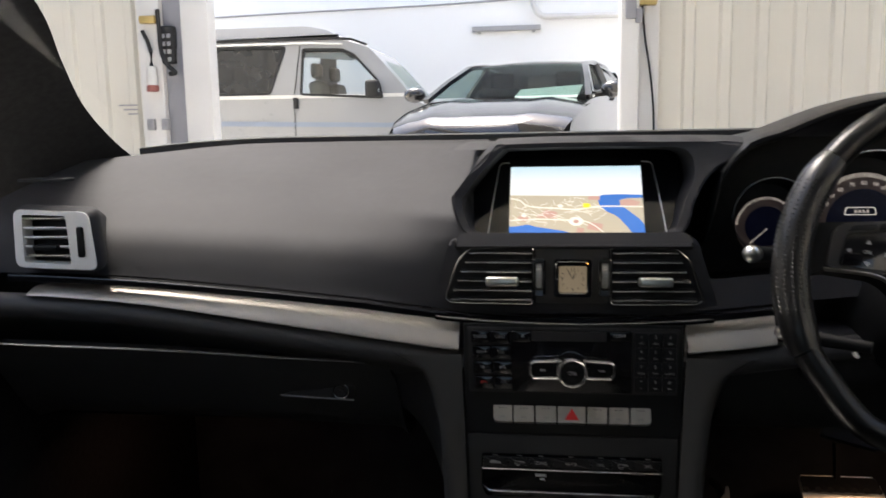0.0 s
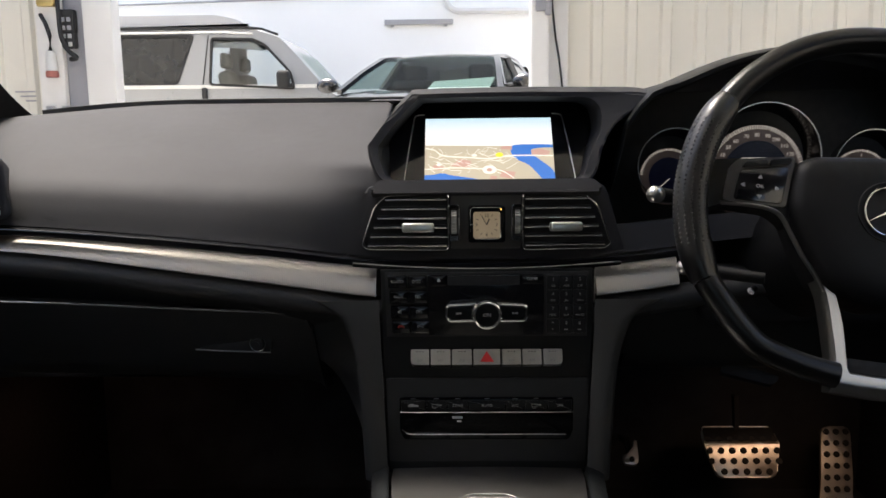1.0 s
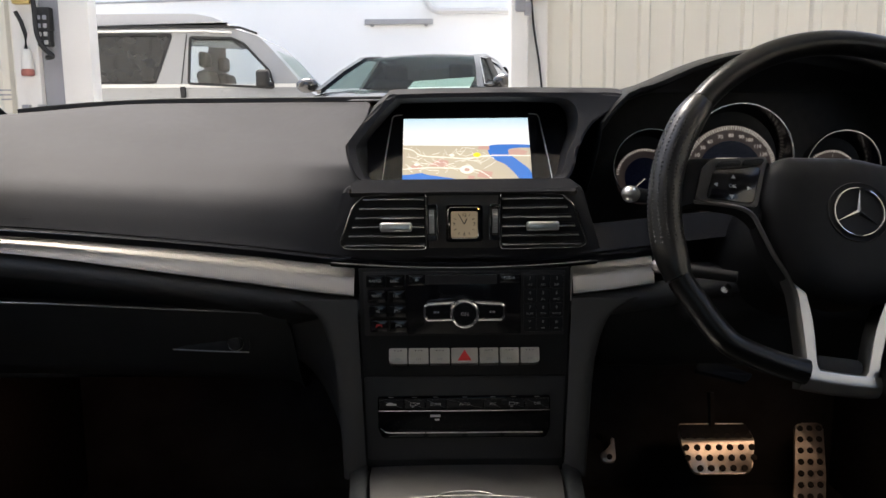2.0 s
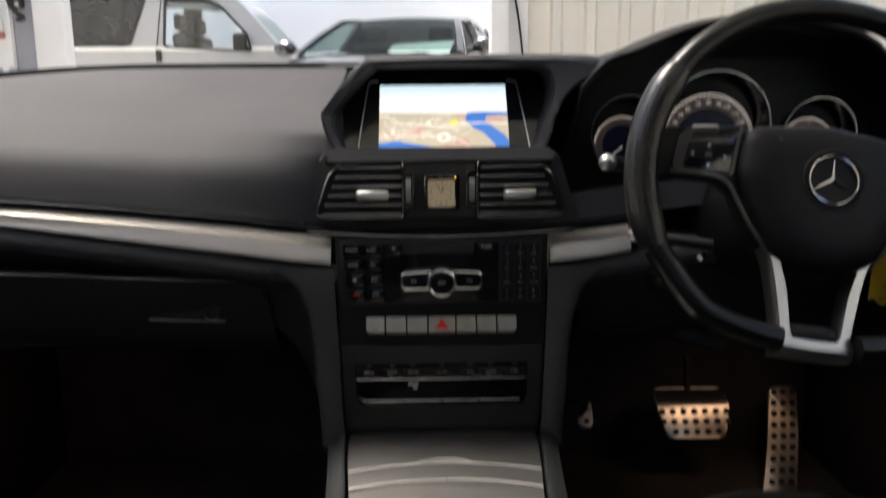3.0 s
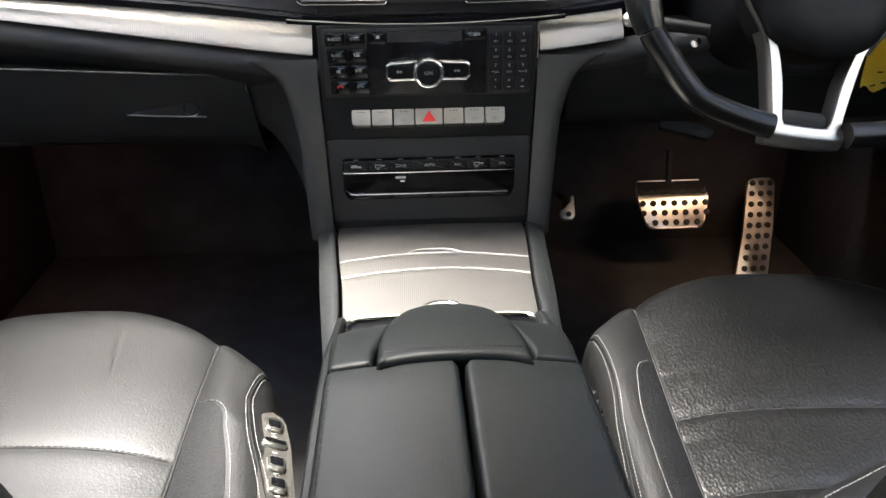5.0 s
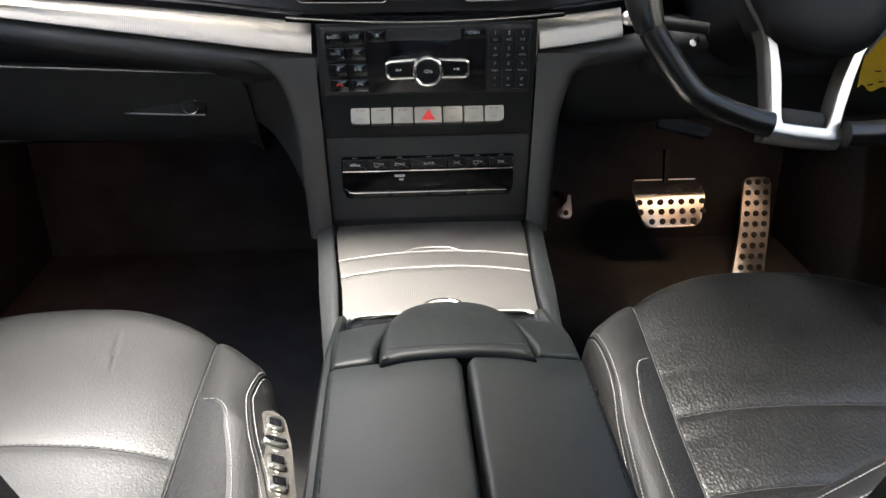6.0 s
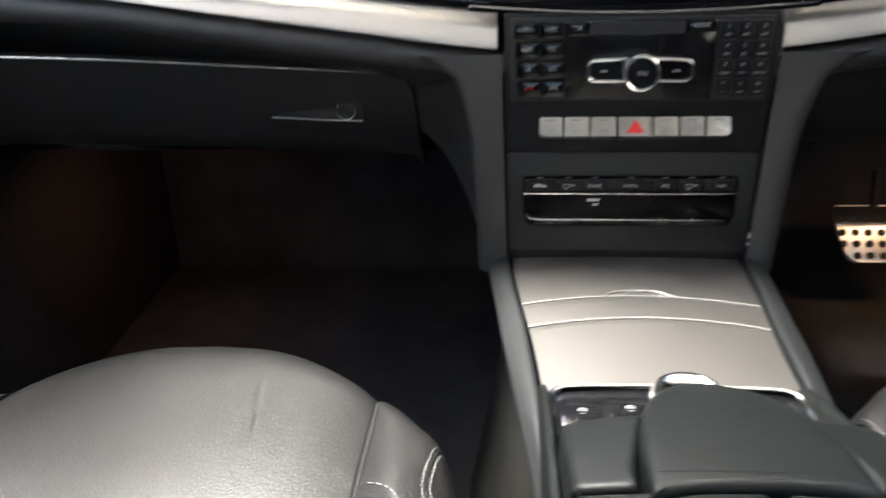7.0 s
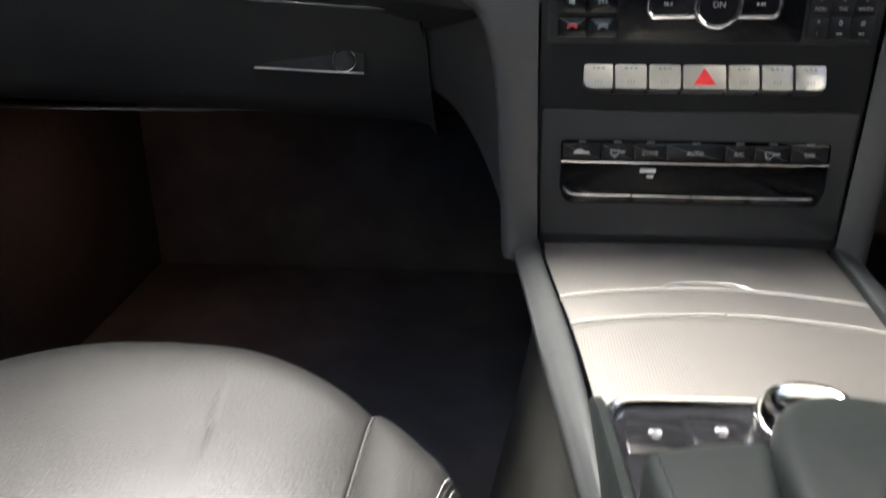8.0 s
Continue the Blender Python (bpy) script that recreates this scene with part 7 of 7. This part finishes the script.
for h, m, lab in ((HOLES[0], M_TINT, "dark tinted side window"), (HOLES[1], M_SIDEGLASS, "front door window")):
    bm = B()
    bm.faces.new([bm.verts.new((x, van_y(z) + 0.012, z)) for x, z in h])
    w = part("window", bm, m, van, lab)
    c = (sum(p[0] for p in h) / len(h), sum(p[1] for p in h) / len(h))
    bm = B()
    sweep(bm, [(x, van_y(z) - 0.002, z) for x, z in h], [(-0.014, -0.012), (0.014, -0.012), (0.014, 0.006), (-0.014, 0.006)], closed=True, up=Y)
    part("window_seal", bm, M_RUBBER, w)
bm = B()
bm.faces.new([bm.verts.new((x, van_y(z) + 0.014, z)) for x, z in ((-2.87, 1.90), (-2.40, 1.90), (-2.27, 1.80), (-2.87, 1.86))])
part("wind_deflector", bm, M_VANR, van)
bm = B()
rbox(bm, (-2.02, VY0 - 0.16, 1.47), (0.15, 0.1, 0.2), 0.04, 3)
rbox(bm, (-1.98, VY0 - 0.06, 1.41), (0.08, 0.14, 0.06), 0.02)
part("door_mirror", bm, M_RUBBER, van, "dark door mirror")
for x in (-2.98,):
    bm = B()
    sweep(bm, [(x + 0.07, van_y(1.98) - 0.001, 1.98), (x + 0.01, VY0 + 0.001, 1.45), (x, VY0 + 0.001, 1.4), (x + 0.01, VY0 + 0.001, 0.5)], 0.006)
    part("door_gap", bm, M_RUBBER, van)
bm = B()
rbox(bm, (-2.955, VY0 - 0.015, 1.33), (0.06, 0.03, 0.13), 0.012)
part("door_handle", bm, M_RUBBER, van)
bm = B()
sweep(bm, [(-5.55, VY0 - 0.002, 1.415), (-1.6, VY0 - 0.002, 1.40)], [(-0.006, -0.02), (0.006, -0.02), (0.006, 0.02), (-0.006, 0.02)])
part("belt_moulding", bm, M_WHITE, van)
bm = B()
slab(bm, [(-5.5, 1.12), (-1.2, 1.02), (-1.2, 1.07), (-5.5, 1.18)], (0, VY0 - 0.003, 0), X, Z, 0.002)
part("side_stripe", bm, M_BLUE, van, "blue-grey side stripe")
bm = B()
bm.faces.new([bm.verts.new(p) for p in ((-1.56, VY0 + 0.1, 1.345), (-1.94, VY0 + 0.14, 1.785), (-1.94, VY0 + 1.5, 1.785), (-1.56, VY0 + 1.6, 1.345))])
bmesh.ops.translate(bm, verts=bm.verts[:], vec=(0.02, 0, 0.012))
part("windscreen", bm, M_SIDEGLASS, van)
bm = B()
for x, y in ((-2.75, 9.95), (-2.75, 10.8)):
    rbox(bm, (x, y, 1.3), (0.16, 0.45, 0.6), 0.06, 3, (0, -12, 0))
    rbox(bm, (x - 0.07, y, 1.72), (0.1, 0.26, 0.18), 0.04, 3)
part("front_seats", bm, M_CLOTH, van)
bm = B()
sweep(bm, [(-2.12 + 0.08 * math.sin(t) * 0.5, 10.75 + 0.19 * math.cos(t), 1.50 + 0.19 * math.sin(t)) for t in [k * math.tau / 28 for k in range(28)]], 0.016, closed=True, up=X)
part("steering_wheel", bm, M_RUBBER, van)
for x in (-1.75, -4.6):
    bm = B()
    cyl(bm, (x, VY0 + 0.02, 0.33), Y, 0.33, 0.2, 32, bev=0.03)
    t = part("wheel", bm, M_RUBBER, van)
    bm = B()
    cyl(bm, (x, VY0 + 0.0, 0.33), Y, 0.2, 0.05, 24, bev=0.01)
    part("rim", bm, M_SATIN, t)

# ---- dark car, facing the opening ----
CF, CR = Vector((-math.sin(radians(13)), -math.cos(radians(13)), 0)), Vector((math.cos(radians(13)), -math.sin(radians(13)), 0))
CO = Vector((-0.44, 8.0, 0.08))
suv = thing("parked_car", CO, "black car with light glinting on bonnet and windscreen", "car")


def cp(a, b, z):
    """A point of the car: a forward of the windscreen's foot, b to the side, z up."""
    return CO + CF * a + CR * b + Z * z


bm = B()
BON = [(0.02, 1.215, 0.80), (0.3, 1.19, 0.82), (0.6, 1.14, 0.82), (0.9, 1.06, 0.80), (1.05, 0.98, 0.76), (1.12, 0.85, 0.72), (1.16, 0.5, 0.7), (1.12, 0.3, 0.68)]


def bonnet(i, b):
    a, z, w = i
    return cp(a - 0.10 * (b * b), b * w, z - 0.06 * abs(b) ** 4 + (0.012 * math.exp(-((abs(b) - 0.55) / 0.1) ** 2) if z > 0.95 else 0))


def smooth_rows(rows, n):
    out = []
    for k in range((len(rows) - 1) * n + 1):
        t = k / n
        out.append(tuple(interp(t, [(i, r[c]) for i, r in enumerate(rows)]) for c in range(3)))
    return out


grid(bm, bonnet, smooth_rows(BON, 4), lin(-1, 1, 25))
part("bonnet", bm, M_CARP, suv, "black painted bonnet", sharp=60)
# body sides and tail
bm = B()
for s in (-1, 1):
    wing = lambda a: interp(a, [(-3.2, 1.215), (0.0, 1.18), (0.2, 1.145), (0.5, 1.095), (0.8, 1.01), (0.92, 0.95), (1.0, 0.86)])
    grid(bm, lambda a, v: cp(a, s * (0.80 + 0.10 * math.sin(v * 2.6) * (1 if a < 0.4 else 1 - 0.8 * (a - 0.4)) - 0.02 * v), wing(a) * (1 - v) + 0.34 * v), lin(1.0, -3.2, 24), lin(0, 1, 9))
grid(bm, lambda b, v: cp(-3.2, b, 1.2 - 0.85 * v), lin(-0.86, 0.86, 8), lin(0, 1, 4))
part("body_side", bm, M_CARP, suv, sharp=60)
bm = B()
grid(bm, lambda a, b: cp(a, b * interp(-a, [(0.72, 0.60), (1.0, 0.62), (2.6, 0.58)]), interp(-a, [(0.72, 1.555), (1.0, 1.605), (1.6, 1.625), (2.6, 1.56)]) - 0.035 * b * b), lin(-0.72, -2.7, 16), lin(-1, 1, 13))
bmesh.ops.solidify(bm, geom=bm.faces[:], thickness=0.03)
part("roof", bm, M_CARP, suv, sharp=60)
for s in (-1, 1):
    bm = B()
    sweep(bm, [cp(0.06, s * 0.79, 1.20), cp(-0.35, s * 0.70, 1.39), cp(-0.74, s * 0.60, 1.55), cp(-1.2, s * 0.585, 1.59), cp(-2.0, s * 0.575, 1.58), cp(-2.7, s * 0.6, 1.45)], [(-0.028, -0.022), (0.028, -0.022), (0.028, 0.022), (-0.028, 0.022)])
    part("roof_frame", bm, M_CARP, suv)
    bm = B()
    sweep(bm, [cp(-1.15, s * 0.80, 1.2), cp(-1.35, s * 0.60, 1.57)], [(-0.04, -0.02), (0.04, -0.02), (0.04, 0.02), (-0.04, 0.02)])
    part("door_pillar", bm, M_RUBBER, suv)
    bm = B()
    bm.faces.new([bm.verts.new(p) for p in (cp(-0.02, s * 0.80, 1.2), cp(-1.15, s * 0.80, 1.22), cp(-1.30, s * 0.61, 1.56), cp(-0.76, s * 0.615, 1.545))])
    part("side_window", bm, M_SIDEGLASS, suv)
    # opaque pane, black so that the car's inside reads as shade
    bm = B()
    bm.faces.new([bm.verts.new(p) for p in (cp(-1.17, s * 0.80, 1.22), cp(-3.1, s * 0.80, 1.24), cp(-2.75, s * 0.58, 1.53), cp(-1.32, s * 0.61, 1.56))])
    part("rear_side_window", bm, M_TINT, suv, "opaque black rear side pane that darkens the interior")
    bm = B()
    sweep(bm, [cp(-0.1, s * 0.81, 1.21), cp(-0.78, s * 0.625, 1.55), cp(-1.4, s * 0.61, 1.57), cp(-2.3, s * 0.61, 1.55)], 0.008)
    part("chrome_strip", bm, M_CHROME, suv)
    bm = B()
    c = cp(-0.12, s * 0.98, 1.27)
    ball(bm, c, 0.1, (1.1, 0.7, 0.75), 18)
    sweep(bm, [cp(-0.16, s * 0.8, 1.23), cp(-0.13, s * 0.93, 1.24)], 0.03)
    part("door_mirror", bm, M_CARP, suv)
bm = B()
WSC = lambda u, v: cp(-0.74 * v + 0.05 * (1 - (u) ** 2) * (1 - v), u * (0.77 - 0.185 * v), 1.225 + 0.325 * v + 0.02 * (1 - u * u) * v)
grid(bm, WSC, lin(-1, 1, 15), lin(0, 1, 9))
part("windscreen", bm, M_CARGLASS, suv)
bm = B()
grid(bm, lambda u, v: cp(-0.1 - 0.5 * v, u * 0.72, 1.14 + 0.04 * v), lin(-1, 1, 6), lin(0, 1, 3))
part("dash_top", bm, M_RUBBER, suv)
bm = B()
for b in (-0.36, 0.36):
    rbox(bm, cp(-1.05, b, 1.1), (0.48, 0.16, 0.5), 0.06, 3)
    rbox(bm, cp(-1.12, b, 1.42), (0.26, 0.1, 0.17), 0.04, 3)
rbox(bm, cp(-2.2, 0, 1.1), (1.2, 0.2, 0.5), 0.06, 3)
part("seats", bm, M_RUBBER, suv)
# tailgate closed with opaque black, again to keep the inside dark
bm = B()
grid(bm, lambda b, v: cp(-3.2 + 0.5 * v, b * (0.80 - 0.2 * v), 1.2 + 0.36 * v), lin(-1, 1, 9), lin(0, 1, 5))
part("tailgate", bm, M_TINT, suv, "opaque black tailgate pane that darkens the interior")
paper = thing("paper_sheet", cp(-0.3, 0.38, 1.19), "white sheet of paper lying behind the dark car's windscreen", "paper")
bm = B()
grid(bm, lambda u, v: cp(-0.16 - 0.30 * v, 0.02 + 0.62 * u, 1.205 + 0.10 * v + 0.03 * u * v), lin(0, 1, 6), lin(0, 1, 4))
bmesh.ops.solidify(bm, geom=bm.faces[:], thickness=0.003)
part("sheet", bm, M_PAPER, paper)
for a in (0.45, -2.4):
    for s in (-1, 1):
        bm = B()
        cyl(bm, cp(a, s * 0.70, 0.34), CR * s, 0.34, 0.22, 32, bev=0.03)
        w = part("wheel", bm, M_RUBBER, suv)
        bm = B()
        cyl(bm, cp(a, s * 0.91, 0.34), CR * s, 0.23, 0.02, 24, bev=0.006)
        part("rim", bm, M_SATIN, w)
